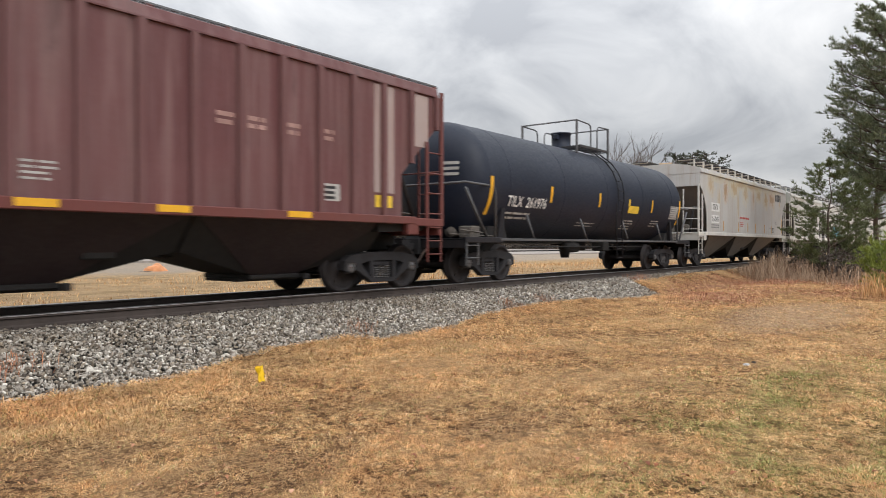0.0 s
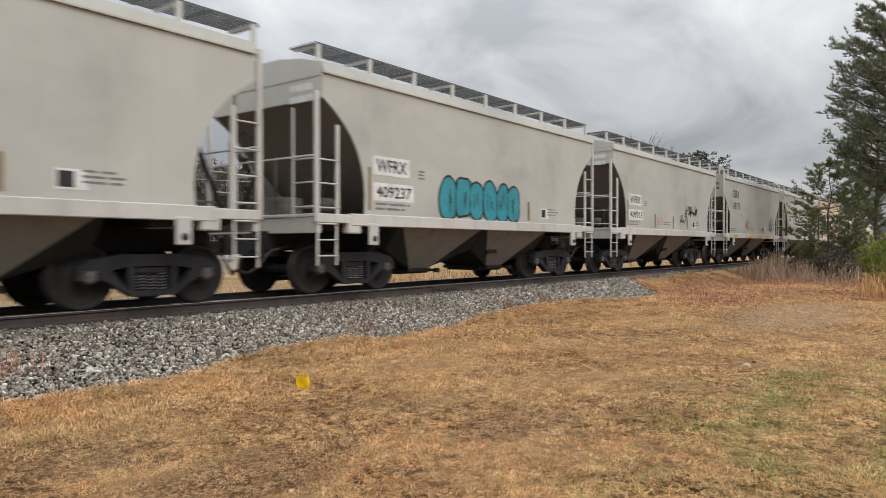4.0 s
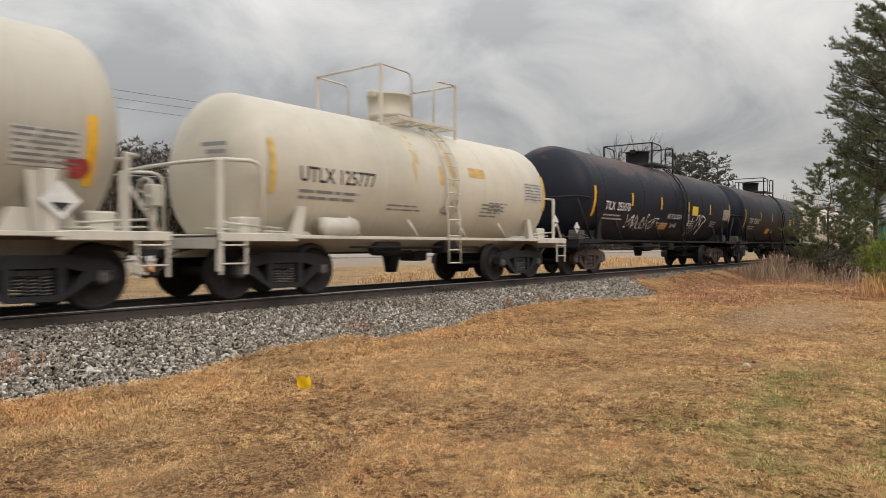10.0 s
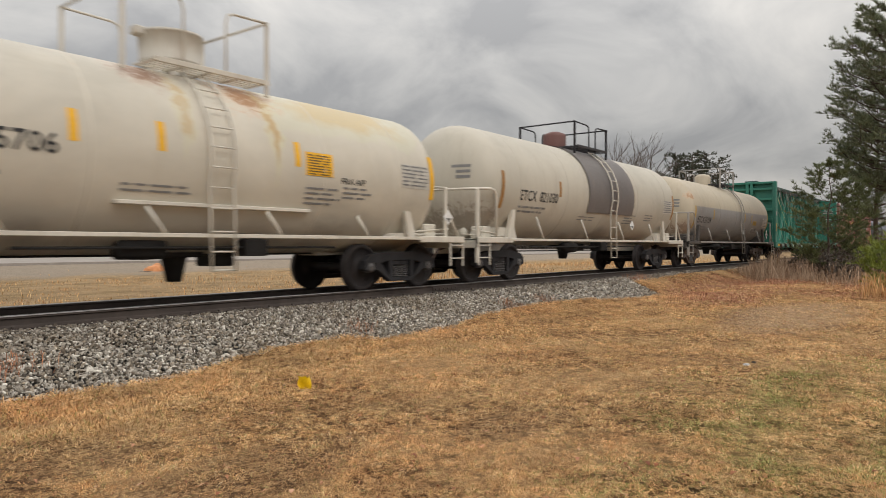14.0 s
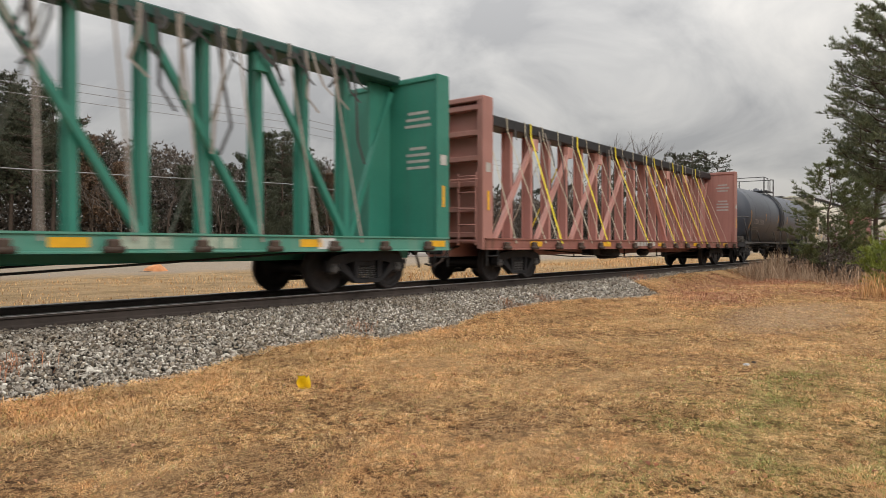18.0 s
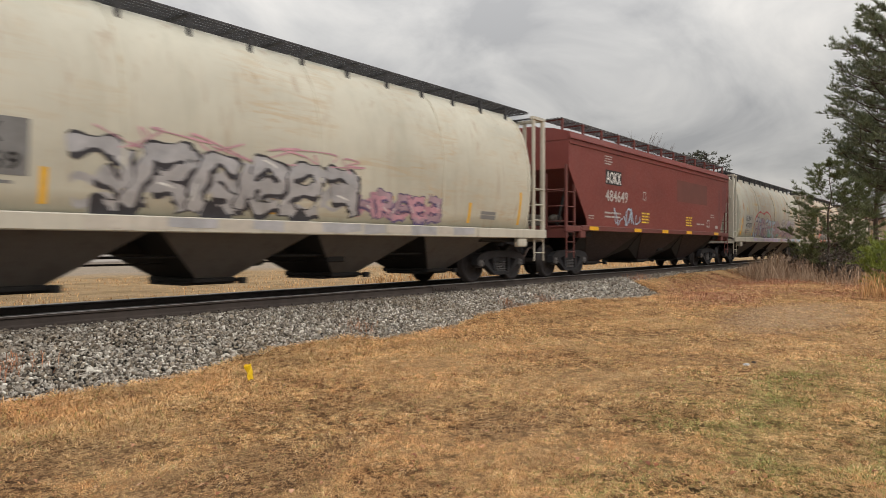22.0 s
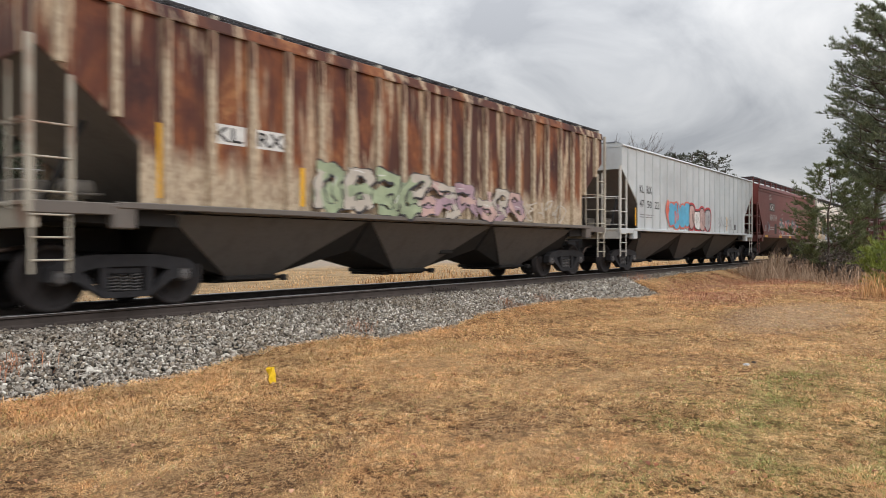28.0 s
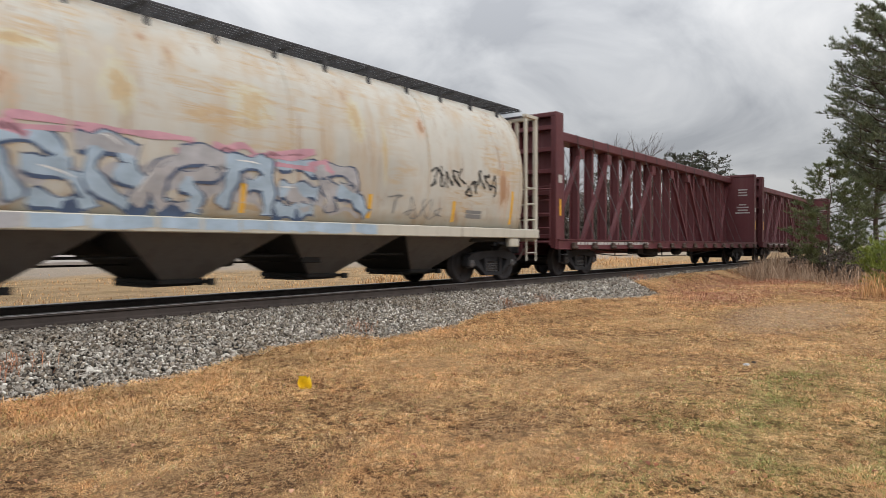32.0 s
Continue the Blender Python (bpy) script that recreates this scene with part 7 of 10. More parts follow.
# 17, 18: centre-beam cars
gs = [(-9.3 + i * 1.1, -0.3 - 0.05 * (i % 3), MAT_STRAP_G) for i in range(17)]
gs[3] = (-5.97, -0.36, plain("worn_yellow_strap", (0.50, 0.44, 0.12), 0.7, 0, 0.3, 20))
car, cx, half = car_base("centerbeam_flat_car", "green centre-beam flat car with grey straps, empty", "flat car", 234.16, 251.24)
centerbeam_car(car, half, MAT_CB_GREEN, MAT_CB_DARKGREEN, gs, 17, MAT_PALE, (4.46, 4.66), 0.34, 34, paint("centerbeam_sill_worn_green", (0.075, 0.28, 0.215), 0.1, 0.35, 0.25, 0.55, 30.9, stain=(0.30, 0.36, 0.30)), 60, (0.1, 1.095))
for x in (-half, half):
    truck(car, x, cx)
for q in (-10.2, -5.9, -2.1, 2.5, 6.5, 10.0):
    strip("reflective_strip", car, flat(-1.452), q, q + 0.5, 0.87, 1.0, MAT_YELLOW)
bars(car, flat(-1.452), -9.6, -8.4, 1.0, 2, MAT_PALE, 0.05, 0.04, seed=171)
bars(car, flat(-1.452), -1.0, 1.2, 1.0, 2, MAT_PALE, 0.05, 0.04, seed=172)
strip("data_panel", car, flat(-1.452), 6.9, 7.3, 0.83, 1.03, MAT_WHITE)
SAGE = plain("worn_sage_lettering", (0.36, 0.44, 0.36), 0.6, 0, 0.3, 7, 0)
for q in (-8.6, -7.5, -6.3, -5.0, -3.9, -2.6, -1.4, 3.4, 4.6):
    bars(car, flat(-1.4535), q, q + 0.75, 1.02, 1, SAGE, 0.17, 0.04, 0.2, "worn_lettering", int(q * 7 + 90))
ps = [(-6.64 + 2.92 * i, lean, MAT_STRAP_Y) for i, lean in enumerate((-0.3, -0.24, 0.17, -0.1, 0.25, -0.2))]
ps += [(-8.9 + 0.97 * i, (-0.42, 0.1, -0.2, 0.34, -0.05)[i % 5], MAT_STRAP_P) for i in range(19)]
ps += [(2.9, 0.4, MAT_STRAP_Y), (6.3, -0.4, MAT_STRAP_Y)]
car, cx, half = car_base("centerbeam_flat_car", "faded red centre-beam flat car with yellow straps, empty", "flat car", 256.85, 273.9)
centerbeam_car(car, half, MAT_CB_PINK, MAT_RUBBERWRAP, ps, 18, MAT_PALE, (4.08, 4.38), 0.30, 12, MAT_CB_PINKSILL, 10, (0.23, 1.094), MAT_CB_PINKPALE, 4.40)
for x in (-half, half):
    truck(car, x, cx)
for q in (-8.6, -4.3, 0.3, 4.2, 8.3):
    strip("reflective_strip", car, flat(-1.452), q, q + 0.6, 0.87, 1.0, MAT_YELLOW)
bars(car, flat(-1.452), -1.8, 0.0, 1.02, 1, MAT_PALE, 0.14, 0.04, 0, seed=181)

# 19: dark grey tank
c, half, s, zc = add_tank(278.74, 292.09, "dark grey tank car with pale lettering", "CRGX  29101", MAT_TANK_GREY, MAT_TRIM_GREY, MAT_TRIM_GREY, plain("dim_stencil", (0.40, 0.40, 0.39), 0.6, 0, 0.2, 8, 0), 1.55, 2.47, jacket=(-1.05, -0.2, MAT_TANK_BLACK, 28), dome="low", wide=1.85, tx=-6.5, tz=2.26, ladder_x=-0.62,
                          tape_x=[-4.25, -1.45, 0.84, 3.85], plat_x=(-2.6, 0.1), band=plain("amber_tape", (0.5, 0.25, 0.04), 0.5))
strip("data_panel", c, s, 4.99, 5.4, 1.69, 1.9, MAT_PALE)

# 20 to 28: grain hoppers
c, half, hb = barrel_hopper(295.8, 308.75, "cream barrel-sided covered hopper with silver graffiti along its sill", MAT_KLR_A, MAT_KLR_TRIM, ("KLRX", "475369"), 201)
bubble_piece(c, round_side, -4.1, 0.9, 1.36, 2.25, [SILVER, SILVER], INK, 206, 6, 0.07)
tag_scribble(c, round_side, -3.9, 0.9, 2.15, 2.5, ROSE, 205, 6, 0.03)
bubble_piece(c, round_side, 0.9, 3.4, 1.38, 1.9, [MAUVE, ROSE], PURPLE, 203, 5, 0.04)
sprayed_sill(c, -4.0, 3.8, [SILVER, SPRAYCREAM, SILVER], 204)


FRESH_OXIDE = paint("fresh_oxide_red", (0.15, 0.024, 0.022), 0, 0.1, 0.1, 0.4, 20.5)


def oxide_hopper(front, rear, label, mark, seed):
    car, cx, half = car_base("covered_hopper_car", label, "hopper car", front, rear)
    hb = half + 1.12
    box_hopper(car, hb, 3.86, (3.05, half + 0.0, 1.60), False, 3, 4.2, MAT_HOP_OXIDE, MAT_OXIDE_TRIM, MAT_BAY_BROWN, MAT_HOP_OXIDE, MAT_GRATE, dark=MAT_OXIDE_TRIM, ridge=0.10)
    for x in (-half, half):
        truck(car, x, cx)
    s = SIDE
    strip("marking_panel", car, s, -5.24, -4.08, 2.76, 3.20, MAT_BLACK, off=0.002)
    stencil(mark[0], car, s, -5.2, -4.12, 2.80, 3.16, MAT_WHITE)
    stencil(mark[1], car, s, -5.25, -3.58, 2.24, 2.60, MAT_PALE)
    bars(car, s, -5.3, -4.75, 3.62, 4, MAT_PALE, 0.035, 0.04, seed=seed)
    bars(car, s, -5.3, -3.9, 1.92, 2, MAT_PALE, 0.05, 0.07, seed=seed + 1)
    bars(car, s, -6.4, -6.0, 1.78, 2, MAT_PALE, 0.03, 0.04, seed=seed + 2)
    bars(car, s, -2.4, -1.7, 2.0, 4, MAT_LEMON, 0.05, 0.05, 0.2, seed=seed + 3)
    bars(car, s, 2.0, 2.8, 2.0, 4, MAT_LEMON, 0.05, 0.05, 0.2, seed=seed + 4)
    bars(car, s, 3.3, 4.3, 1.78, 1, MAT_PALE, 0.05, 0.05, seed=seed + 5)
    strip("data_panel", car, s, 4.6, 4.95, 1.65, 1.95, MAT_PALE)
    strip("data_panel_face", car, flat(-1.603), 4.64, 4.91, 1.69, 1.91, MAT_HOP_OXIDE)
    bars(car, s, 5.1, 5.6, 2.2, 2, MAT_PALE, 0.04, 0.06, 0.1, seed=seed + 6)
    strip("data_panel", car, s, 5.75, 6.1, 1.62, 1.74, MAT_PALE)
    strip("repainted_patch", car, s, 6.76, 7.32, 2.35, 3.5, FRESH_OXIDE)
    strip("repainted_patch", car, s, 6.2, 6.42, 1.75, 3.3, FRESH_OXIDE)
    q = Shape()
    for a, b, d, e in ((-2.3, -2.05, 2.42, 2.70),):
        patch(q, s, a, b, d, e)
    part("route_panel", q, MAT_PALE, car)
    part("route_panel_face", Shape().box(-2.27, -2.08, -1.607, -1.6055, 2.45, 2.67, 0), MAT_HOP_OXIDE, car)
    for x in (-6.4, -3.1, -0.6, 2.0, 5.5):
        strip("reflective_strip", car, flat(-1.634), x, x + 0.6, 1.34, 1.45, MAT_YELLOW)
    strip("faded_square", car, s, 1.0, 4.6, 2.55, 3.35, plain("faded_brown_red", (0.145, 0.05, 0.04), 0.55, 0, 0.12, 1.6, 0))
    return car, half


c, half = oxide_hopper(312.44, 325.43, "oxide red covered hopper with white reporting marks", ("AOKX", "484649"), 210)
tag_scribble(c, SIDE, -4.6, -2.7, 1.5, 2.1, PALEBLUE, 212, 6, 0.06)
c, half, hb = barrel_hopper(329.04, 342.18, "cream barrel-sided covered hopper with colourful graffiti and rust spots", MAT_KLR_B, MAT_KLR_TRIM, ("KLRX", "475277"), 220, plain("pale_grey_patch", (0.38, 0.38, 0.36), 0.6, 0, 0.25, 5, 0))
bubble_piece(c, round_side, -4.2, -0.8, 1.36, 2.3, [SILVER, PALEBLUE, MAUVE], PURPLE, 221, 5, 0.05)
arc = Shape()
ribbon(arc, round_side, smooth_line([(-4.35, 1.8), (-4.1, 2.3), (-3.3, 2.62), (-2.5, 2.55), (-1.8, 2.68), (-1.0, 2.45), (-0.65, 1.85)]), 0.09, 0.011)
part("sprayed_arc", arc, CRIMSON, c)
bubble_piece(c, round_side, -1.2, 1.2, 1.36, 2.2, [PALETEAL, PALEBLUE, MAUVE], MAT_GREYMARK, 223, 3, 0.02)
tag_scribble(c, round_side, 1.5, 5.1, 1.38, 1.85, MAUVE, 225, 7, 0.3, "graffiti_shade")
tag_scribble(c, round_side, 2.6, 4.6, 1.38, 1.9, PURPLE, 227, 4, 0.26, "graffiti_shade")
bubble_piece(c, round_side, 1.4, 5.2, 1.66, 2.34, [SPRAYCREAM, SILVER, SPRAYCREAM, LILAC], DARKPURPLE, 228, 6, 0.04)
sprayed_sill(c, -4.6, 6.3, [LILAC, PALEBLUE, SPRAYROSE, LILAC, SILVER], 226)
c, half, hb = barrel_hopper(345.77, 358.78, "cream barrel-sided covered hopper streaked with rust", MAT_KLR_C, MAT_KLR_TRIM2, ("KLRX", "475356"), 230, MAT_JACKET)
STEELGREY = plain("spray_steel_grey", (0.27, 0.31, 0.29), 0.5, 0, 0.25, 4, 0)
bubble_piece(c, round_side, -2.2, 1.4, 1.36, 2.3, [STEELGREY, SILVER, STEELGREY], MAT_BLACK, 231, 4, 0.11)
tag_scribble(c, round_side, -2.9, -1.9, 1.36, 2.2, CORAL, 234, 3, 0.14)
sprayed_sill(c, -2.8, 1.6, [CORAL, PALETEAL, PALEBLUE, ROSE], 235)
tag_scribble(c, round_side, -4.4, -2.9, 1.5, 2.2, MAT_GREYMARK, 232, 5, 0.04)
tag_scribble(c, round_side, 2.2, 3.6, 1.5, 1.9, MAT_GREYMARK, 233, 4, 0.03)
c, half, hb = barrel_hopper(362.5, 375.89, "cream barrel-sided covered hopper with large rust patch and black tag", MAT_KLR_D, MAT_KLR_TRIM2, ("KLRX", "475340"), 240, MAT_WHITE)
strip("rust_patch", c, round_side, -0.9, 2.8, 2.75, 3.5, paint("rust_patch", (0.22, 0.12, 0.08), 0.4, 0.3, 0.2, 0.7, 41), off=0.006)
tag_scribble(c, round_side, 4.4, 5.6, 1.4, 2.0, MAT_BLACK, 241, 8, 0.09)
tag_scribble(c, round_side, 0.8, 4.0, 1.4, 2.3, CRIMSON, 242, 7, 0.025)

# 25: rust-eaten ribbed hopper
c, half, hb = ribbed_hopper(379.68, 392.76, "heavily rusted covered hopper with ribbed sides and faded graffiti", MAT_RUSTBUCKET, MAT_KLR_TRIM2, MAT_BAY_DARK, 24, MAT_RUSTRIB, shallow=(-5.515, 0.715, True), sill_mat=MAT_SHADE_BROWN, lift=0.36)
rs = flat(-1.52)
for t, a, b in (("KL", -5.45, -4.95), ("RX", -4.65, -4.15)):
    strip("marking_panel", c, rs, a - 0.06, b + 0.06, 2.42, 2.72, MAT_WHITE)
    stencil(t, c, flat(-1.523), a, b, 2.46, 2.68, MAT_BLACK)
ribs_face = flat(-1.612)
bubble_piece(c, ribs_face, -3.6, -0.6, 1.5, 2.3, [MINT, SPRAYCREAM, MINT], INK, 251, 4, 0.045)
bubble_piece(c, ribs_face, -0.8, 3.2, 1.5, 2.2, [SPRAYROSE, SPRAYCREAM, MAUVE], INK, 252, 6, 0.035)
tag_scribble(c, ribs_face, 3.2, 5.4, 1.5, 2.1, SPRAYCREAM, 253, 6, 0.05)
strip("reflective_strip", c, rs, -6.35, -6.25, 1.55, 2.6, MAT_YELLOW)
strip("reflective_strip", c, rs, -3.8, -3.7, 1.55, 2.2, MAT_YELLOW)

# 26: pale grey ribbed hopper
c, half, hb = ribbed_hopper(396.84, 409.96, "pale grey covered hopper with ribbed sides and blue and red graffiti", MAT_HOP_BLUEGREY, MAT_HOP_GREYTRIM, MAT_BAY_DARK, 24, walk=MAT_GRATE, shallow=(-6.02, 0.715, False), lift=0.17, hump=0.06, chord=0.07, sill_mat=MAT_HOP_BLUEGREY)
rs, ribs_face = flat(-1.58), flat(-1.605)
for t, a, b, z in (("KL", -6.46, -6.09, 2.66), ("RX", -5.84, -5.40, 2.66), ("47", -6.46, -6.09, 2.17), ("50", -5.80, -5.40, 2.17), ("22", -5.10, -4.70, 2.17)):
    stencil(t, c, rs, a, b, z, z + 0.26, MAT_BLACK)
bars(c, rs, -6.45, -5.0, 1.95, 2, MAT_GREYMARK, 0.03, 0.05, seed=261)
throw_up(c, ribs_face, -3.7, -1.5, 1.55, 2.55, SKYBLUE, SKYBLUE, 262, 4, 0.04, halo=CORAL)
tag_scribble(c, ribs_face, -4.1, -2.9, 1.7, 2.5, CORAL, 265, 4, 0.16)
throw_up(c, ribs_face, -1.6, 1.05, 1.5, 2.42, [SPRAYROSE, MAT_WHITE, SPRAYROSE, SILVER], INK, 263, 4, 0.05, halo=CRIMSON, glint=MAT_WHITE)
tag_scribble(c, ribs_face, 2.2, 4.6, 1.6, 2.2, MAT_GREYMARK, 264, 5, 0.025)
for q in (-6.85, 0.95, 3.6, 6.1):
    strip("reflective_strip", c, rs, q, q + 0.09, 1.55, 2.15, MAT_YELLOW)
strip("data_panel", c, rs, 4.75, 5.05, 1.62, 1.86, MAT_BLACK)

# 27, 28
c, half = oxide_hopper(413.69, 426.75, "oxide red covered hopper with coral and teal graffiti", ("AOKX", "484784"), 270)
tag_scribble(c, SIDE, -3.2, 1.9, 1.95, 2.4, DEEPTEAL, 272, 8, 0.16, "graffiti_shade")
tag_scribble(c, SIDE, 1.2, 2.2, 1.5, 2.2, SEAGREEN, 274, 3, 0.12, "graffiti_shade")
bubble_piece(c, SIDE, -3.0, 1.75, 1.42, 2.3, [CORAL, SILVER, CORAL, MAUVE], INK, 275, 7, 0.05)
strip("sprayed_line", c, flat(-1.632), -3.3, 2.0, 1.475, 1.50, MAT_WHITE, off=0.02)
tag_scribble(c, SIDE, -6.2, -5.2, 1.6, 2.2, PALEBLUE, 273, 5, 0.05)
strip("black_panel", c, SIDE, -4.1, -3.6, 1.55, 2.1, MAT_BLACK)
c, half, hb = barrel_hopper(430.2, 443.58, "cream barrel-sided covered hopper with pale blue graffiti and rust", MAT_KLR_E, MAT_KLR_TRIM, ("KLRX", "475351"), 280, PALEBLUE)
tag_scribble(c, round_side, -4.6, 1.8, 2.1, 2.5, ROSE, 285, 5, 0.12, "graffiti_shade")
bubble_piece(c, round_side, -4.4, 1.6, 1.36, 2.3, [PALEBLUE, PALEBLUE, SILVER], plain("spray_dark_blue", (0.06, 0.09, 0.16), 0.5, 0, 0.2, 4, 0), 281, 6, 0.045)
sprayed_sill(c, -4.5, 1.8, [PALEBLUE, PALEBLUE, SILVER], 284)
tag_scribble(c, round_side, 3.6, 6.0, 2.0, 2.6, MAT_BLACK, 282, 10, 0.05)
tag_scribble(c, round_side, 2.4, 4.0, 1.4, 1.9, MAT_GREYMARK, 283, 5, 0.03)

# 29, 30: maroon centre-beams
ms = [(-8.4 + i * 1.15, 0.1, MAT_STRAP_D) for i in range(15)]
for a, b in ((448.31, 465.4), (471.0, 488.05)):
    car, cx, half = car_base("centerbeam_flat_car", "maroon centre-beam flat car, empty", "flat car", a, b)
    centerbeam_car(car, half, MAT_CB_MAROON, MAT_CB_MAROON, ms, int(a), MAT_PALE, (4.14, 4.44), 0.30, 0)
    for x in (-half, half):
        truck(car, x, cx)
    bars(car, flat(-1.452), -9.5, -4.0, 1.0, 1, MAT_PALE, 0.08, 0.04, 0.1, seed=int(a))


# ---- ground, track and ballast ----
def fbm(x, y, s, seed=0.0):
    return noise.noise(Vector((x * s + seed, y * s - seed, seed * 0.7)))


def grass_edge(x):
    """How far the grass creeps up the ballast."""
    base = float(np.interp(x, [-50, 2.6, 3.2, 4.5, 5.0, 5.4, 6.0, 7.6, 8.2, 9.1, 10, 11.4, 13, 15, 16.4, 18, 20.6, 21.3, 26, 35], [7.5, 7.44, 7.32, 7.38, 7.52, 7.66, 7.78, 7.84, 7.55, 7.6, 7.58, 7.9, 8.04, 8.06, 7.96, 7.68, 7.6, 8.75, 9.0, 9.0]))
    return base + 0.07 * fbm(x, 0, 1.3, 2.0) + 0.05 * fbm(x, 0, 5, 4.0)


def ballast_z(y):
    d = abs(y - TRACK_Y)
    return float(np.interp(d, [0, 1.45, 3.0, 3.5], [-0.19, -0.185, -0.645, -0.675]))


def ground_z(x, y):
    near = -0.66 + 0.05 * fbm(x, y, 0.25, 1.0) + 0.02 * fbm(x, y, 1.1, 3.0)
    far = -0.52 + 0.05 * fbm(x, y, 0.1, 5.0) + 0.015 * fbm(x, y, 0.8, 6.0)
    if y < 6.95:
        # a slight rise towards the trees
        return near + 0.12 * max(0.0, min(1.0, (x - 18) / 12)) * max(0.0, min(1.0, y / 5))
    if y > 13.9:
        return far + 0.55 * max(0.0, min(1.0, (y - 30) / 7)) + 0.30 * max(0.0, min(1.0, (y - 37) / 23))
    e = grass_edge(x) if y < TRACK_Y else 13.2 - 0.25 * fbm(x, 3, 0.7, 8.0)
    covered = y < e if y < TRACK_Y else y > e
    b = ballast_z(y)
    if y < TRACK_Y:
        t = min(1.0, (y - 6.95) / 0.4)
        top = max(b + 0.035, near * (1 - t) + (b + 0.035) * t)
    else:
        t = min(1.0, (13.9 - y) / 0.4)
        top = max(b + 0.035, far * (1 - t) + (b + 0.035) * t)
    return top if covered else b - 0.09


def ground_material():
    mat, n, l, b = graph("dry_winter_grass_soil")
    v = mapped(n, l, (1, 1, 1))
    fine = noise_node(n, l, v, 34, 4, 0.8, 1.5)
    mid = noise_node(n, l, v, 4.5, 4, 0.6)
    big = noise_node(n, l, v, 0.5, 4, 0.6)
    def cells(scale, tall=1.0):
        k = n.new("ShaderNodeTexVoronoi")
        k.inputs["Scale"].default_value = scale
        l.new(mapped(n, l, (1, tall, 0)), k.inputs["Vector"])
        g = n.new("ShaderNodeSeparateColor")
        l.new(k.outputs["Color"], g.inputs[0])
        return g.outputs[0]
    # thatch: small matted straw tufts of many tones; specks mix soil and painted shade
    tuft = mix_node(n, l, 0.5, cells(30), cells(13, 0.8))
    straw = ramp_node(n, l, tuft, [(0.15, (0.06, 0.028, 0.013)), (0.4, (0.225, 0.11, 0.046)), (0.62, (0.49, 0.27, 0.118)), (0.88, (0.80, 0.50, 0.245))])
    straw = mix_node(n, l, ramp_node(n, l, fine, [(0.46, 0.95), (0.54, 0.0)]), straw, (0.055, 0.027, 0.014))
    straw = mix_node(n, l, ramp_node(n, l, mid, [(0.52, 0.0), (0.64, 0.45)]), straw, (0.19, 0.10, 0.045))
    straw = mix_node(n, l, ramp_node(n, l, big, [(0.48, 0.0), (0.62, 0.35)]), straw, (0.74, 0.49, 0.25))
    # bare gravelly patch and the green corner
    def blob(x, y, rx, ry):
        d = mapped(n, l, (1 / rx, 1 / ry, 0), (-x / rx, -y / ry, 0))
        ln = n.new("ShaderNodeVectorMath"); ln.operation = "LENGTH"
        l.new(d, ln.inputs[0])
        ad = n.new("ShaderNodeMath"); ad.operation = "MULTIPLY_ADD"; ad.inputs[1].default_value = 0.9
        l.new(mid, ad.inputs[0]); l.new(ln.outputs["Value"], ad.inputs[2])
        mr = n.new("ShaderNodeMapRange")
        mr.inputs["From Min"].default_value, mr.inputs["From Max"].default_value = 1.6, 1.1
        l.new(ad.outputs[0], mr.inputs["Value"])
        return mr.outputs[0]
    gravel = ramp_node(n, l, mix_node(n, l, 0.6, cells(40), fine), [(0.3, (0.10, 0.05, 0.028)), (0.5, (0.34, 0.215, 0.13)), (0.7, (0.66, 0.48, 0.31))])
    gp = n.new("ShaderNodeMath"); gp.operation = "MULTIPLY"; gp.inputs[1].default_value = 0.85
    l.new(blob(17.0, 3.2, 4.2, 1.3), gp.inputs[0])
    col = mix_node(n, l, gp.outputs[0], straw, gravel)
    col = mix_node(n, l, blob(25.0, 6.6, 7.5, 1.7), col, ramp_node(n, l, tuft, [(0.2, (0.10, 0.04, 0.025)), (0.5, (0.26, 0.12, 0.07)), (0.8, (0.46, 0.27, 0.16))]))
    g = n.new("ShaderNodeMath"); g.operation = "MULTIPLY"; g.inputs[1].default_value = 0.3
    l.new(blob(7.2, 0.8, 3.4, 1.5), g.inputs[0])
    col = mix_node(n, l, g.outputs[0], col, ramp_node(n, l, tuft, [(0.2, (0.06, 0.062, 0.015)), (0.5, (0.19, 0.18, 0.045)), (0.8, (0.40, 0.36, 0.13))]))
    # bare soil showing through
    soil = ramp_node(n, l, mix_node(n, l, 0.5, cells(36), fine), [(0.3, (0.06, 0.032, 0.018)), (0.5, (0.21, 0.118, 0.062)), (0.72, (0.50, 0.32, 0.17))])
    for sx, sy, rx, ry in ((2.7, 3.9, 1.3, 0.5), (2.0, 5.3, 1.0, 0.6), (5.2, 3.2, 0.8, 0.4), (9.0, 5.0, 1.0, 0.3)):
        col = mix_node(n, l, scaled(n, l, blob(sx, sy, rx, ry), 0.6), col, soil)
    # the field across the track is paler and evener
    sep, mr = n.new("ShaderNodeSeparateXYZ"), n.new("ShaderNodeMapRange")
    l.new(v, sep.inputs[0])
    for k, q in (("From Min", 13.0), ("From Max", 16.0), ("To Max", 0.7)):
        mr.inputs[k].default_value = q
    l.new(sep.outputs["Y"], mr.inputs["Value"])
    weedy = noise_node(n, l, mapped(n, l, (0.5, 0.9, 0), (4.0, 2.0, 0)), 1.0, 5, 0.65)
    field = mix_node(n, l, ramp_node(n, l, weedy, [(0.45, 0.0), (0.60, 0.7)]), mix_node(n, l, mid, (0.32, 0.225, 0.13), (0.50, 0.37, 0.22)), mix_node(n, l, mid, (0.14, 0.105, 0.05), (0.26, 0.19, 0.10)))
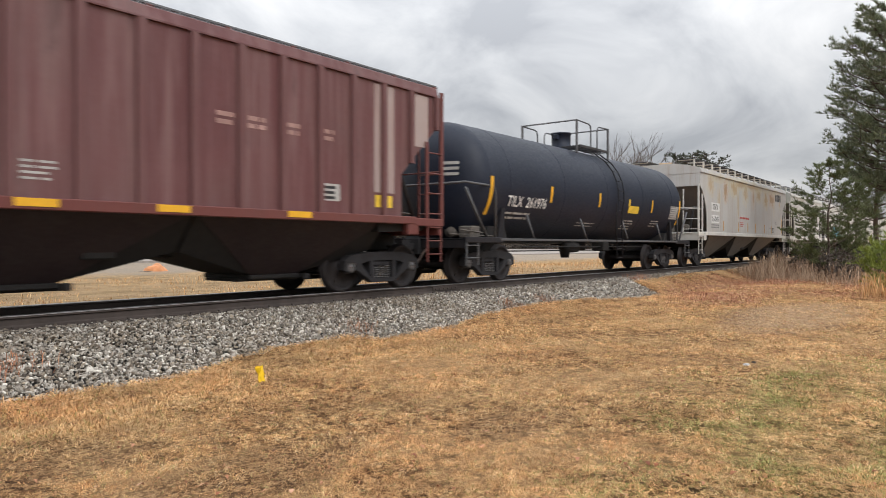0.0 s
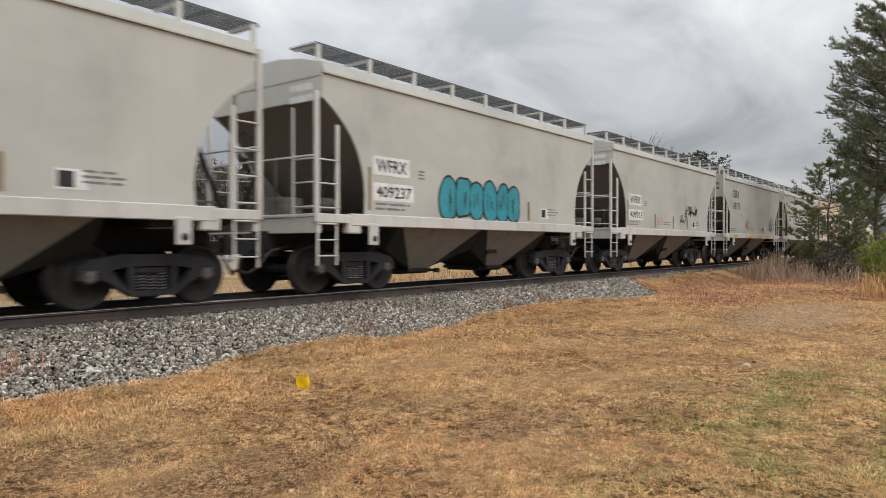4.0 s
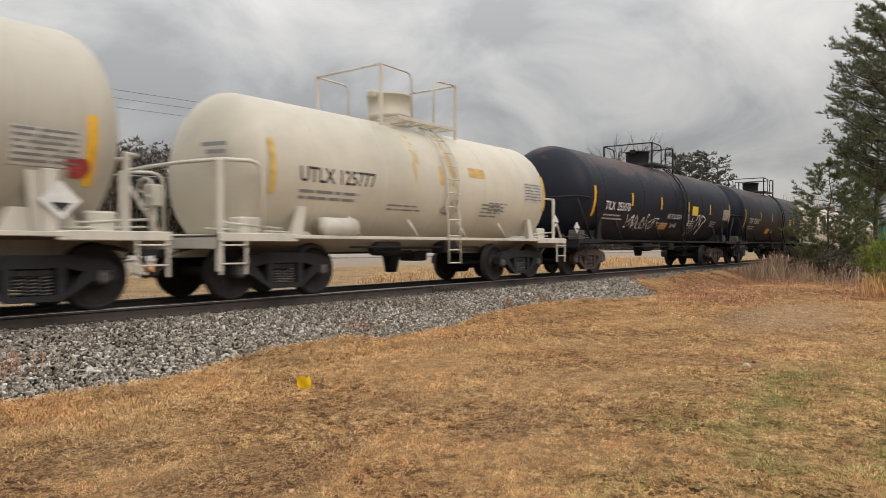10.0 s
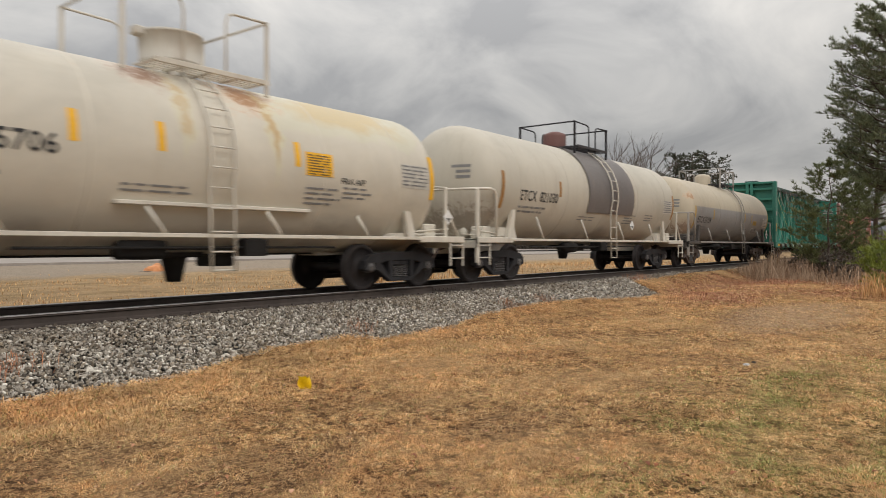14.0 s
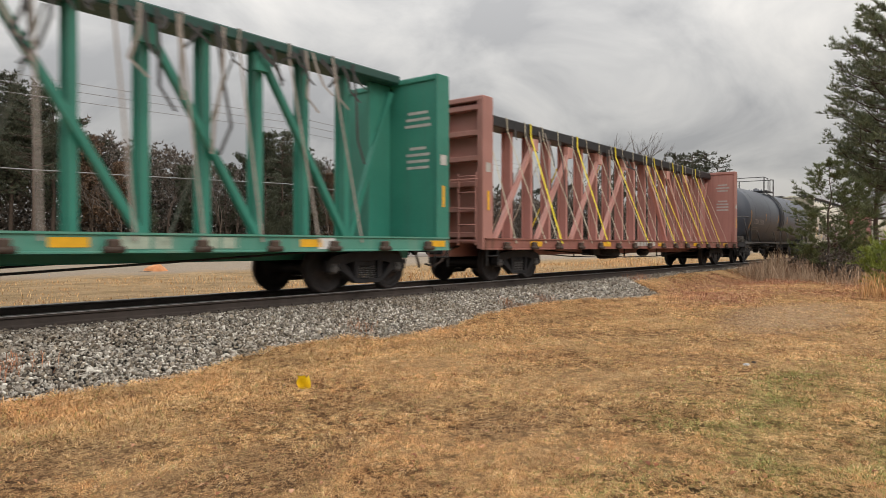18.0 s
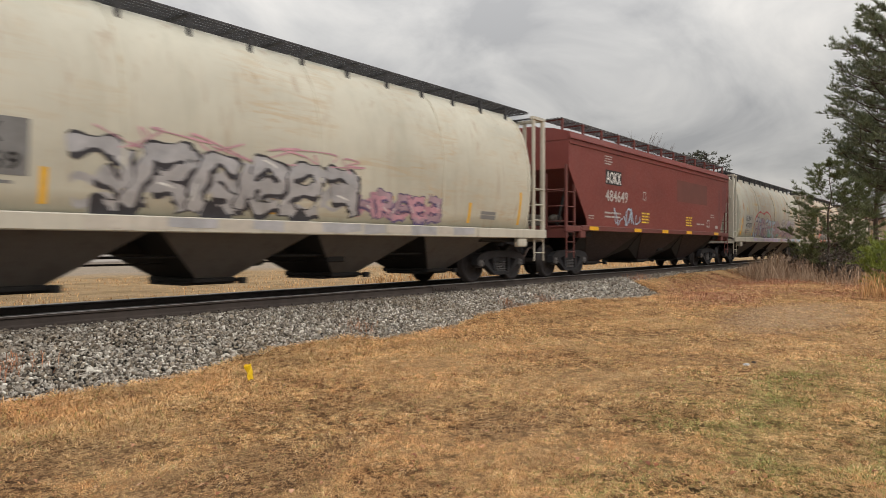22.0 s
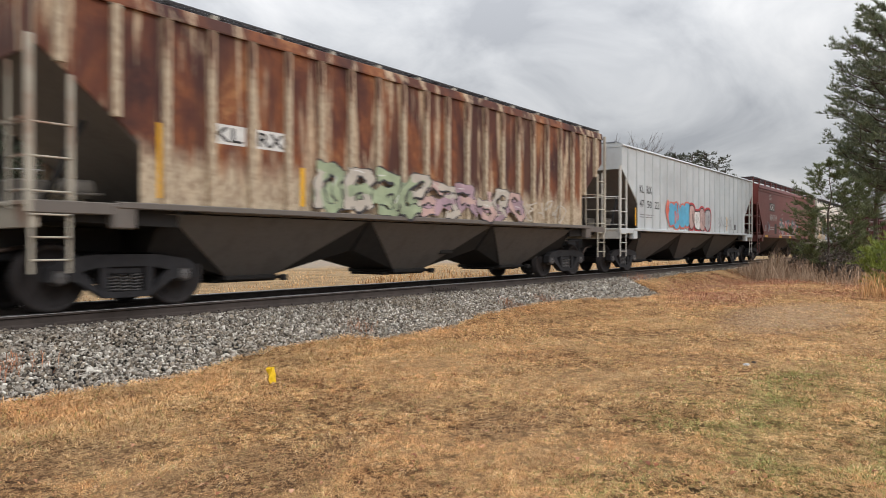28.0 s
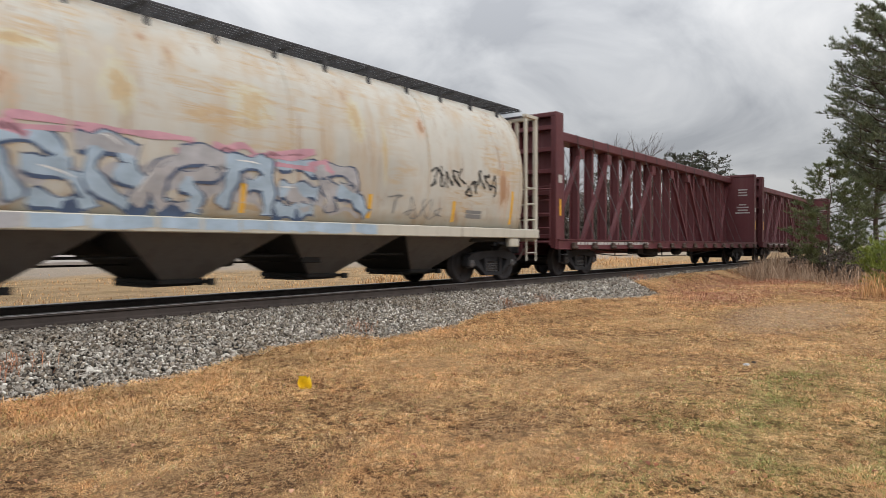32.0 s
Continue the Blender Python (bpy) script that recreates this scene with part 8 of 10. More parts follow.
    col = mix_node(n, l, mr.outputs[0], col, field)
    # a worn gravel verge along the road
    worn, verge = n.new("ShaderNodeMath"), n.new("ShaderNodeMapRange")
    worn.operation = "MULTIPLY_ADD"; worn.inputs[1].default_value = 5.0
    l.new(weedy, worn.inputs[0]); l.new(sep.outputs["Y"], worn.inputs[2])
    for k, q in (("From Min", 32.3), ("From Max", 34.2), ("To Max", 0.85)):
        verge.inputs[k].default_value = q
    l.new(worn.outputs[0], verge.inputs["Value"])
    col = mix_node(n, l, verge.outputs[0], col, mix_node(n, l, mid, (0.25, 0.205, 0.16), (0.38, 0.33, 0.275)))
    l.new(col, b.inputs["Base Color"])
    b.inputs["Roughness"].default_value, b.inputs["Specular IOR Level"].default_value = 0.95, 0.08
    bumped(n, l, b, fine, 0.9, 0.04)
    return mat


MAT_GROUND = ground_material()


def axis(dense0, dense1, step, far0, far1):
    a = list(np.arange(dense0, dense1 + 1e-6, step))
    d, s = dense1, step
    while d < far1:
        s *= 1.25; d += s; a.append(min(d, far1))
    d, s = dense0, step
    while d > far0:
        s *= 1.25; d -= s; a.insert(0, max(d, far0))
    return a


def build_ground():
    xs, ys = axis(-2, 40, 0.22, -2500, 2500), axis(-1, 16, 0.12, -2500, 2500)
    v = [(x, y, ground_z(x, y)) for y in ys for x in xs]
    nx = len(xs)
    f = [(j * nx + i, j * nx + i + 1, (j + 1) * nx + i + 1, (j + 1) * nx + i) for j in range(len(ys) - 1) for i in range(nx - 1)]
    s = Shape()
    s.v, s.f, s.s = v, f, [True] * len(f)
    me = bpy.data.meshes.new("ground")
    me.from_pydata(v, [], f)
    me.polygons.foreach_set("use_smooth", s.s)
    me.materials.append(MAT_GROUND)
    return tagged(new("ground", me), "dry straw-coloured winter grass on flat ground", "ground", kind="structure")


build_ground()


def stone_material(name, dark, light):
    mat, n, l, b = graph(name)
    geo = n.new("ShaderNodeNewGeometry")
    v = mapped(n, l, (1, 1, 1))
    fine = noise_node(n, l, v, 60, 4, 0.65)
    big = noise_node(n, l, v, 0.7, 3, 0.6)
    col = ramp_node(n, l, geo.outputs["Random Per Island"], [(0.0, dark), (0.12, (0.16, 0.125, 0.09)), (0.2, (0.44, 0.40, 0.34)), (0.32, (0.20, 0.17, 0.14)), (0.42, (0.54, 0.50, 0.43)), (0.52, (0.12, 0.105, 0.09)), (0.64, (0.46, 0.38, 0.28)),
                                                                (0.76, (0.32, 0.29, 0.25)), (0.88, tuple(c * 0.8 for c in light)), (1.0, light)])
    col = mix_node(n, l, ramp_node(n, l, fine, [(0.35, 0.0), (0.7, 0.35)]), col, dark)
    col = mix_node(n, l, ramp_node(n, l, big, [(0.46, 0.0), (0.64, 0.35)]), col, (0.20, 0.15, 0.10))
    # brown brake dust beside the rail
    sep = n.new("ShaderNodeSeparateXYZ")
    l.new(v, sep.inputs[0])
    mr = n.new("ShaderNodeMapRange")
    for k, q in (("From Min", 8.5), ("From Max", 9.7), ("To Max", 0.4)):
        mr.inputs[k].default_value = q
    l.new(sep.outputs["Y"], mr.inputs["Value"])
    col = mix_node(n, l, mr.outputs[0], col, (0.10, 0.075, 0.055))
    l.new(col, b.inputs["Base Color"])
    b.inputs["Roughness"].default_value = 0.85
    bumped(n, l, b, fine, 0.5, 0.01)
    return mat


MAT_STONE = stone_material("granite_ballast", (0.08, 0.068, 0.058), (0.88, 0.83, 0.74))
# Near-black, so the shade between the stones is in the bed's colour.
MAT_BED = plain("ballast_gap_shade", (0.022, 0.019, 0.017), 0.95, 0, 0.4, 14, 0.6)
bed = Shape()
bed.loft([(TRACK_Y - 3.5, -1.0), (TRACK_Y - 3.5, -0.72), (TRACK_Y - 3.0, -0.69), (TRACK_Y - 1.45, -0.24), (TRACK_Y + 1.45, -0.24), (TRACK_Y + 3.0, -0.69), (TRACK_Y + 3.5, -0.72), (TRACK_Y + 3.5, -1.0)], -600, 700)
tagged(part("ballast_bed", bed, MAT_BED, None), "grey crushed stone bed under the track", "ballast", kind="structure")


def build_stones():
    """Loose ballast stones: rough lumps, dense near the camera."""
    rng = np.random.default_rng(5)
    t = (1 + 5 ** 0.5) / 2
    ico = np.array([(-1, t, 0), (1, t, 0), (-1, -t, 0), (1, -t, 0), (0, -1, t), (0, 1, t), (0, -1, -t), (0, 1, -t), (t, 0, -1), (t, 0, 1), (-t, 0, -1), (-t, 0, 1)]) / 1.9
    tri = np.array([(0, 11, 5), (0, 5, 1), (0, 1, 7), (0, 7, 10), (0, 10, 11), (1, 5, 9), (5, 11, 4), (11, 10, 2), (10, 7, 6), (7, 1, 8), (3, 9, 4), (3, 4, 2), (3, 2, 6), (3, 6, 8), (3, 8, 9), (4, 9, 5), (2, 4, 11), (6, 2, 10), (8, 6, 7), (9, 8, 1)])
    pts = []

    def scatter(x0, x1, y0, y1, per, size):
        n = int((x1 - x0) * (y1 - y0) * per)
        xs, ys = rng.uniform(x0, x1, n), rng.uniform(y0, y1, n)
        for x, y in zip(xs, ys):
            if y < TRACK_Y and y < grass_edge(x) - 0.10 * rng.random() - 0.03:
                continue
            pts.append((x, y, ballast_z(y) + rng.uniform(-0.045, 0.012), size))
    scatter(1.5, 13, 7.1, 9.70, 1400, 0.019)
    scatter(1.5, 13, 7.1, 9.70, 140, 0.028)
    scatter(13, 27, 7.4, 9.70, 640, 0.026)
    scatter(27, 60, 8.4, 9.72, 90, 0.045)
    scatter(1.5, 30, 9.85, 11.2, 60, 0.034)
    scatter(1.5, 40, 11.4, 13.3, 60, 0.040)
    p = np.array(pts)
    n = len(p)
    size = p[:, 3] * rng.uniform(0.45, 1.4, n)
    q = ico[None] * (1 + rng.uniform(-0.28, 0.28, (n, 12, 1)))
    q = q * rng.uniform(0.55, 1.6, (n, 1, 3)) * (1, 1, 0.55) * size[:, None, None]
    ang = rng.uniform(0, 6.28, (n, 2))
    ca, sa, cb, sb = np.cos(ang[:, 0])[:, None], np.sin(ang[:, 0])[:, None], np.cos(ang[:, 1])[:, None], np.sin(ang[:, 1])[:, None]
    x, y, z = q[..., 0], q[..., 1], q[..., 2]
    cb, sb = np.cos(0.5 * ang[:, 1] - 1.57)[:, None], np.sin(0.5 * ang[:, 1] - 1.57)[:, None]
    y, z = y * cb - z * sb, y * sb + z * cb
    x, y = x * ca - y * sa, x * sa + y * ca
    v = np.stack([x + p[:, None, 0], y + p[:, None, 1], z + p[:, None, 2]], -1).reshape(-1, 3)
    f = (tri[None] + 12 * np.arange(n)[:, None, None]).reshape(-1, 3)
    me = raw_mesh("ballast_stones", v, f, MAT_STONE)
    me.polygons.foreach_set("use_smooth", np.zeros(len(f), bool))
    ob = new("ballast_stones", me)
    tagged(ob, "loose grey and white crushed granite ballast stones", "gravel", kind="stuff")


build_stones()

track = thing("railway_track", "straight single railway track with worn steel rails on timber sleepers", "track")
RAIL = [(-0.076, 0.0), (-0.076, 0.012), (-0.02, 0.03), (-0.009, 0.05), (-0.009, 0.125), (-0.036, 0.14), (-0.037, 0.168), (-0.028, 0.176), (0.028, 0.176), (0.037, 0.168), (0.036, 0.14), (0.009, 0.125), (0.009, 0.05), (0.02, 0.03), (0.076, 0.012), (0.076, 0.0)]
for k in (-1, 1):
    s = Shape()
    s.loft([(y, z - 0.176) for y, z in RAIL], -600, 700)
    r = part("rail", s, MAT_RAIL, track, loc=(0, TRACK_Y + k * 0.755, 0))
    h = Shape()
    h.loft([(-0.0385, -0.012), (-0.0375, -0.006), (-0.034, -0.001), (-0.028, 0.0012), (0.0, 0.002), (0.028, 0.0012), (0.034, -0.001), (0.0375, -0.006), (0.0385, -0.012)], -600, 700)
    part("rail_running_surface", h, MAT_TREAD, r, "bright polished running surface")
tie = Shape().box(-0.115, 0.115, -1.3, 1.3, -0.355, -0.178, 0.012).mesh("crosstie")
plate = Shape().box(-0.09, 0.09, -0.18, 0.18, -0.178, -0.166, 0.004).mesh("tie_plate")
spike = Shape().box(0.03, 0.055, -0.12, -0.09, -0.17, -0.135, 0.004).mesh("rail_spike")
for i in range(150):
    x = -6 + i * 0.5
    tb = part("crosstie", tie, MAT_TIE, track, loc=(x, TRACK_Y, 0))
    if i < 70:
        for k in (-1, 1):
            part("tie_plate", plate, MAT_RAIL, tb, loc=(0, k * 0.755, 0))
        if i > 10:
            part("rail_spike", spike, MAT_RAIL, tb, loc=(0, -0.755, 0))
jb = Shape()
for k in (-1, 1):
    jb.box(-0.45, 0.45, k * 0.035, k * 0.012, -0.135, -0.04, 0.006)
    for i in range(6):
        jb.lathe([(0, 0.0), (0, 0.018), (0.03, 0.018)], 6, "y", (-0.38 + i * 0.152, -0.06 if k < 0 else 0.035, -0.09))
part("joint_bar", jb, MAT_RAIL, track, loc=(12.6, TRACK_Y - 0.755, 0))


# ---- grass ----
def blades(name, pos, height, width, lean, mats, label, category, seed):
    """Grass blades as bent, pointed strips. pos: (n, 3) roots; height, width, lean: arrays."""
    rng = np.random.default_rng(seed)
    n = len(pos)
    a = rng.uniform(0, 6.283, n)
    d = np.stack([np.cos(a), np.sin(a), np.zeros(n)], -1)
    b = rng.uniform(0, 6.283, n)
    w = np.stack([np.cos(b), np.sin(b), np.zeros(n)], -1) * width[:, None] / 2
    up = np.zeros((n, 3)); up[:, 2] = 1
    mid = pos + up * (height * np.maximum(0.35, 0.75 - 0.15 * lean))[:, None] + d * (height * lean * 0.35)[:, None]
    tip = pos + up * (height * np.maximum(0.12, 1 - 0.45 * lean))[:, None] + d * (height * lean)[:, None]
    v = np.stack([pos, mid - w, mid + w, tip], 1).reshape(-1, 3)
    o = 4 * np.arange(n)[:, None]
    f = np.stack([o + [0, 2, 1], o + [1, 2, 3]], 1).reshape(-1, 3)
    ob = new(name, raw_mesh(name, v, f, mats))
    return tagged(ob, label, category, kind="stuff")


def grass_material(name, stops, dark=(0.28, 0.13, 0.06), tints=()):
    mat, n, l, b = graph(name)
    geo = n.new("ShaderNodeNewGeometry")
    clump = n.new("ShaderNodeTexVoronoi")
    clump.inputs["Scale"].default_value = 11.0
    l.new(mapped(n, l, (1, 1, 0)), clump.inputs["Vector"])
    # Per-clump tones carry the weak shading between tufts as colour.
    tone = mix_node(n, l, 0.45, geo.outputs["Random Per Island"], clump.outputs["Color"])
    col = ramp_node(n, l, tone, stops)
    big = noise_node(n, l, mapped(n, l, (1, 1, 0)), 1.1, 5, 0.65)
    col = mix_node(n, l, ramp_node(n, l, big, [(0.50, 0.0), (0.62, 0.45)]), col, dark)
    for loc, scale, tint, most in tints:
        spread = noise_node(n, l, mapped(n, l, (1, 1, 0), loc), scale, 4, 0.6)
        col = mix_node(n, l, ramp_node(n, l, spread, [(0.50, 0.0), (0.64, most)]), col, tint)
    l.new(col, b.inputs["Base Color"])
    b.inputs["Roughness"].default_value, b.inputs["Specular IOR Level"].default_value = 0.8, 0.2
    return mat


MAT_STRAW = grass_material("straw_blades", [(0.10, (0.15, 0.068, 0.029)), (0.28, (0.51, 0.262, 0.108)), (0.50, (0.82, 0.475, 0.21)), (0.75, (0.97, 0.65, 0.325)), (0.94, (0.98, 0.78, 0.48))], (0.28, 0.135, 0.06),
                          [((3.0, 7.0, 0), 0.45, (0.80, 0.40, 0.17), 0.45), ((11.0, 2.0, 0), 0.7, (0.42, 0.31, 0.16), 0.4), ((5.0, 15.0, 0), 3.0, (0.22, 0.12, 0.06), 0.5)])
MAT_PALESTRAW = grass_material("pale_straw", [(0.1, (0.24, 0.145, 0.06)), (0.45, (0.60, 0.41, 0.19)), (0.75, (0.84, 0.62, 0.33)), (0.94, (0.92, 0.76, 0.48))], (0.32, 0.19, 0.085))
MAT_GREENBLADE = grass_material("green_blades", [(0.1, (0.13, 0.145, 0.04)), (0.5, (0.31, 0.32, 0.095)), (0.9, (0.58, 0.55, 0.22))], (0.24, 0.18, 0.07))
MAT_RUSSETBLADE = grass_material("russet_weeds", [(0.15, (0.14, 0.05, 0.03)), (0.45, (0.40, 0.16, 0.085)), (0.7, (0.58, 0.29, 0.17)), (0.92, (0.66, 0.46, 0.32))])
MAT_PALEWEED = grass_material("pale_dry_weeds", [(0.1, (0.20, 0.13, 0.085)), (0.5, (0.42, 0.295, 0.20)), (0.9, (0.64, 0.50, 0.37))], (0.30, 0.19, 0.13))


def at(px, z):
    """A ground place given by its bearing and its depth beyond the grass."""
    u = (px - 784) / 1220 * z
    return (z * math.cos(HEADING) + u * math.sin(HEADING), z * math.sin(HEADING) - u * math.cos(HEADING))


def view_area(n, rng, zmin, zmax, power=1.0):
    """Random ground points within the camera's reach, thinning out with distance."""
    z = zmin + (zmax - zmin) * rng.random(n) ** power
    u = rng.uniform(-0.70, 0.70, n)
    x = z * math.cos(HEADING) + u * z * math.sin(HEADING)
    y = z * math.sin(HEADING) - u * z * math.cos(HEADING)
    return x, y


def on_ground(x, y, dz=0.0):
    return np.array([(a, b, ground_z(a, b) + dz) for a, b in zip(x, y)])


def build_grass():
    rng = np.random.default_rng(11)
    x, y = view_area(680000, rng, 4.0, 27, 1.35)
    edge = np.array([grass_edge(a) for a in x])
    keep = (y < edge - 0.02) & (y > -12)
    patchy = np.array([0.6 * fbm(a, b, 0.9, 9.0) + 0.9 * fbm(a, b, 5.5, 10.0) for a, b in zip(x, y)])
    bare = ((x - 17) / 4.2) ** 2 + ((y - 3.2) / 1.3) ** 2 < 1
    for sx, sy, rx, ry in ((2.7, 3.9, 1.3, 0.5), (2.0, 5.3, 1.0, 0.6), (5.2, 3.2, 0.8, 0.4)):
        keep &= ~((((x - sx) / rx) ** 2 + ((y - sy) / ry) ** 2 < 0.9) & (rng.random(len(x)) < 0.6))
    gaps = np.array([fbm(a, b, 13.0, 17.0) + 0.7 * fbm(a, b, 27.0, 18.0) for a, b in zip(x, y)])
    keep &= (rng.random(len(x)) < 0.66 + 0.6 * patchy + 2.4 * gaps) & ~(bare & (rng.random(len(x)) < 0.6))
    x, y, patchy = x[keep], y[keep], patchy[keep]
    dist = np.hypot(x, y)
    p = on_ground(x, y, -0.005)
    n = len(p)
    wild = (y > np.array([grass_edge(a) for a in x]) - 2.0) & (x < 12)
    h = rng.uniform(0.018, 0.055, n) * (1 + np.clip(patchy, -0.4, 0.8)) * (1 + wild * rng.uniform(0, 0.8, n))
    w = np.maximum(0.0034, dist * 0.00075) * rng.uniform(0.7, 1.5, n)
    gx = ((x - 7.2) / 4.4) ** 2 + ((y - 0.8) / 2.1) ** 2
    green = rng.random(n) < np.clip(1.15 - gx, 0, 1) * np.clip(0.28 + 1.2 * np.array([fbm(a, b, 1.6, 14.0) for a, b in zip(x, y)]), 0, 0.9) + 0.06
    lean = rng.uniform(0.5, 2.8, n)
    blades("dry_grass", p[~green], h[~green], w[~green], lean[~green], MAT_STRAW, "mown dry straw-coloured winter grass", "grass", 12)
    blades("green_grass", p[green], h[green] * 1.0, w[green], lean[green] * 0.7, MAT_GREENBLADE, "sparse green grass among the straw", "grass", 13)
    # long matted tufts along the ballast
    m = 20000
    x = rng.uniform(2.5, 22, m)
    y = np.array([grass_edge(a) for a in x]) - np.abs(rng.normal(0, 0.55, m)) - 0.02
    p = on_ground(x, y, -0.01)
    blades("matted_grass", p, rng.uniform(0.04, 0.12, m), np.full(m, 0.006) * rng.uniform(0.7, 1.5, m), rng.uniform(1.2, 3.2, m), MAT_STRAW, "long matted dry grass at the edge of the ballast", "grass", 14)
    # long straw lying on the turf, thickest towards the ballast
    m = 110000
    x, y = view_area(m, rng, 4.0, 17, 1.1)
    near = np.array([grass_edge(a) for a in x]) - y
    mat = np.array([fbm(a, b, 1.7, 51.0) + 0.6 * fbm(a, b, 6.0, 52.0) for a, b in zip(x, y)])
    k = (near > 0.0) & (rng.random(m) < np.clip(0.10 + 0.75 * np.exp(-np.abs(near) / 1.3) + 0.9 * mat, 0.03, 1))
    x, y = x[k], y[k]
    m = len(x)
    p = on_ground(x, y, 0.004)
    blades("lying_straw", p, rng.uniform(0.014, 0.034, m), np.maximum(0.003, np.hypot(x, y) * 0.0006) * rng.uniform(0.7, 1.4, m), rng.uniform(2.5, 6.0, m), MAT_PALESTRAW, "long pale straw lying matted on the turf", "grass", 21)
    # dry weeds by the trees: a bank that is highest beside the track
    m = 62000
    bear, far = rng.uniform(1285, 1545, m), rng.uniform(22.5, 36, m)
    x, y = at(bear, far)
    lush = np.array([0.62 + 0.9 * fbm(a, b, 0.55, 31.0) + 0.5 * fbm(a, b, 2.2, 32.0) for a, b in zip(x, y)])
    k = (rng.random(m) < 0.8 * lush) & (y < 8.7 - 0.05 * rng.random(m)) & (far > np.interp(bear, [1285, 1340, 1420, 1480, 1545], [31, 28.5, 27, 26, 25]) + rng.normal(0, 0.8, m))
    x, y, lush, bear = x[k], y[k], np.clip(lush[k], 0.25, 1.2), bear[k]
    m = len(x)
    p = on_ground(x, y, -0.01)
    tall = np.interp(bear, [1285, 1330, 1380, 1450, 1500, 1545], [0.35, 0.75, 1.15, 1.0, 0.8, 0.7])
    blades("tall_dry_weeds", p, rng.uniform(0.15, 1.0, m) ** 1.3 * lush * tall * 1.35, np.full(m, 0.010) * rng.uniform(0.5, 1.5, m), rng.uniform(0.1, 0.95, m), MAT_PALEWEED, "tall pale dry weeds beside the track", "weeds", 15)
    # russet leaf litter round the bare patch
    m = 26000
    bear, far = rng.uniform(1180, 1580, m), rng.uniform(16, 31, m)
    x, y = at(bear, far)
    low = np.interp(bear, [1180, 1230, 1300, 1345, 1380, 1450, 1580], [19.5, 17.5, 17.0, 18.5, 23.0, 21.0, 18.5])
    k = (far > low + rng.normal(0, 1.0, m)) & (y < 8.6) & (rng.random(m) < np.clip(0.5 + 1.3 * np.array([fbm(a, b, 0.5, 41.0) for a, b in zip(x, y)]), 0.1, 1))
    x, y = x[k], y[k]
    m = len(x)
    p = on_ground(x, y, -0.005)
    blades("russet_weeds", p, rng.uniform(0.03, 0.12, m), rng.uniform(0.012, 0.04, m), rng.uniform(0.8, 2.4, m), MAT_RUSSETBLADE, "low russet weeds and fallen leaves", "weeds", 16)
    m = 1500
    x = rng.uniform(22.5, 27, m)
    y = 1.2 + 1.5 * rng.random(m) ** 1.4
    p = on_ground(x, y, -0.01)
    blades("tall_straw", p, rng.uniform(0.2, 1.0, m), np.full(m, 0.012), rng.uniform(0.1, 0.7, m), MAT_STRAW, "tall yellow straw under the pine", "grass", 17)
    # weeds that have taken root in the ballast
    m = 500
    cx = rng.choice([8.05, 12.9, 21.6, 22.4, 14.5, 3.0], m)
    x = cx + rng.normal(0, 0.16, m)
    y = np.where(cx == 8.05, 7.95, np.where(cx > 21, 8.9, 8.15)) + rng.normal(0, 0.12, m)
    p = np.array([(a, b, max(ground_z(a, b), ballast_z(b)) - 0.01) for a, b in zip(x, y)])
    blades("ballast_weeds", p, rng.uniform(0.06, 0.26, m), np.full(m, 0.008), rng.uniform(0.2, 1.0, m), MAT_RUSSETBLADE, "reddish dry weeds rooted in the ballast", "weeds", 19)
    # fallen leaves
    m = 700
    x, y = view_area(m, rng, 4.2, 20, 1.2)
    k = y < 7.4
    x, y = x[k], y[k]
    p = on_ground(x, y, 0.012)
    blades("fallen_leaves", p, rng.uniform(0.02, 0.05, len(p)), rng.uniform(0.02, 0.05, len(p)), rng.uniform(1.0, 2.5, len(p)), MAT_RUSSETBLADE, "brown fallen leaves scattered on the grass", "leaves", 20)
    # beyond the track
    m = 42000
    x = rng.uniform(4, 70, m)
    y = 13.3 + (rng.random(m) ** 1.6) * 20
    thick = np.array([fbm(a, b, 0.5, 61.0) + 0.6 * fbm(a, b, 1.6, 62.0) for a, b in zip(x, y)])
    k = rng.random(m) < np.clip(0.55 + 2.2 * thick, 0.06, 1) * np.clip((31.0 - y) / 3.0, 0.03, 1)
    x, y = x[k], y[k]
    m = len(x)
    p = on_ground(x, y, -0.01)
    tall = np.array([max(0.0, fbm(a, b, 0.16, 21.0)) for a, b in zip(x, y)]) * ((x > 14) & (y < 24))
    blades("field_grass", p, rng.uniform(0.06, 0.16, m) + tall * rng.uniform(0.4, 1.6, m), np.full(m, 0.02), rng.uniform(0.2, 1.0, m), MAT_STRAW, "dry field grass beyond the track", "grass", 18)


build_grass()


# ---- beyond the track ----
MAT_ROAD = plain("worn_pale_asphalt", (0.31, 0.275, 0.245), 0.9, 0, 0.15, 2.5, 0.2)
rd = Shape()
rd.loft([(36, -0.7), (36, 0.06), (60, 0.34), (60, -0.7)], -600, 700)
tagged(part("road", rd, MAT_ROAD, None), "pale worn asphalt road across the field", "road", kind="structure")


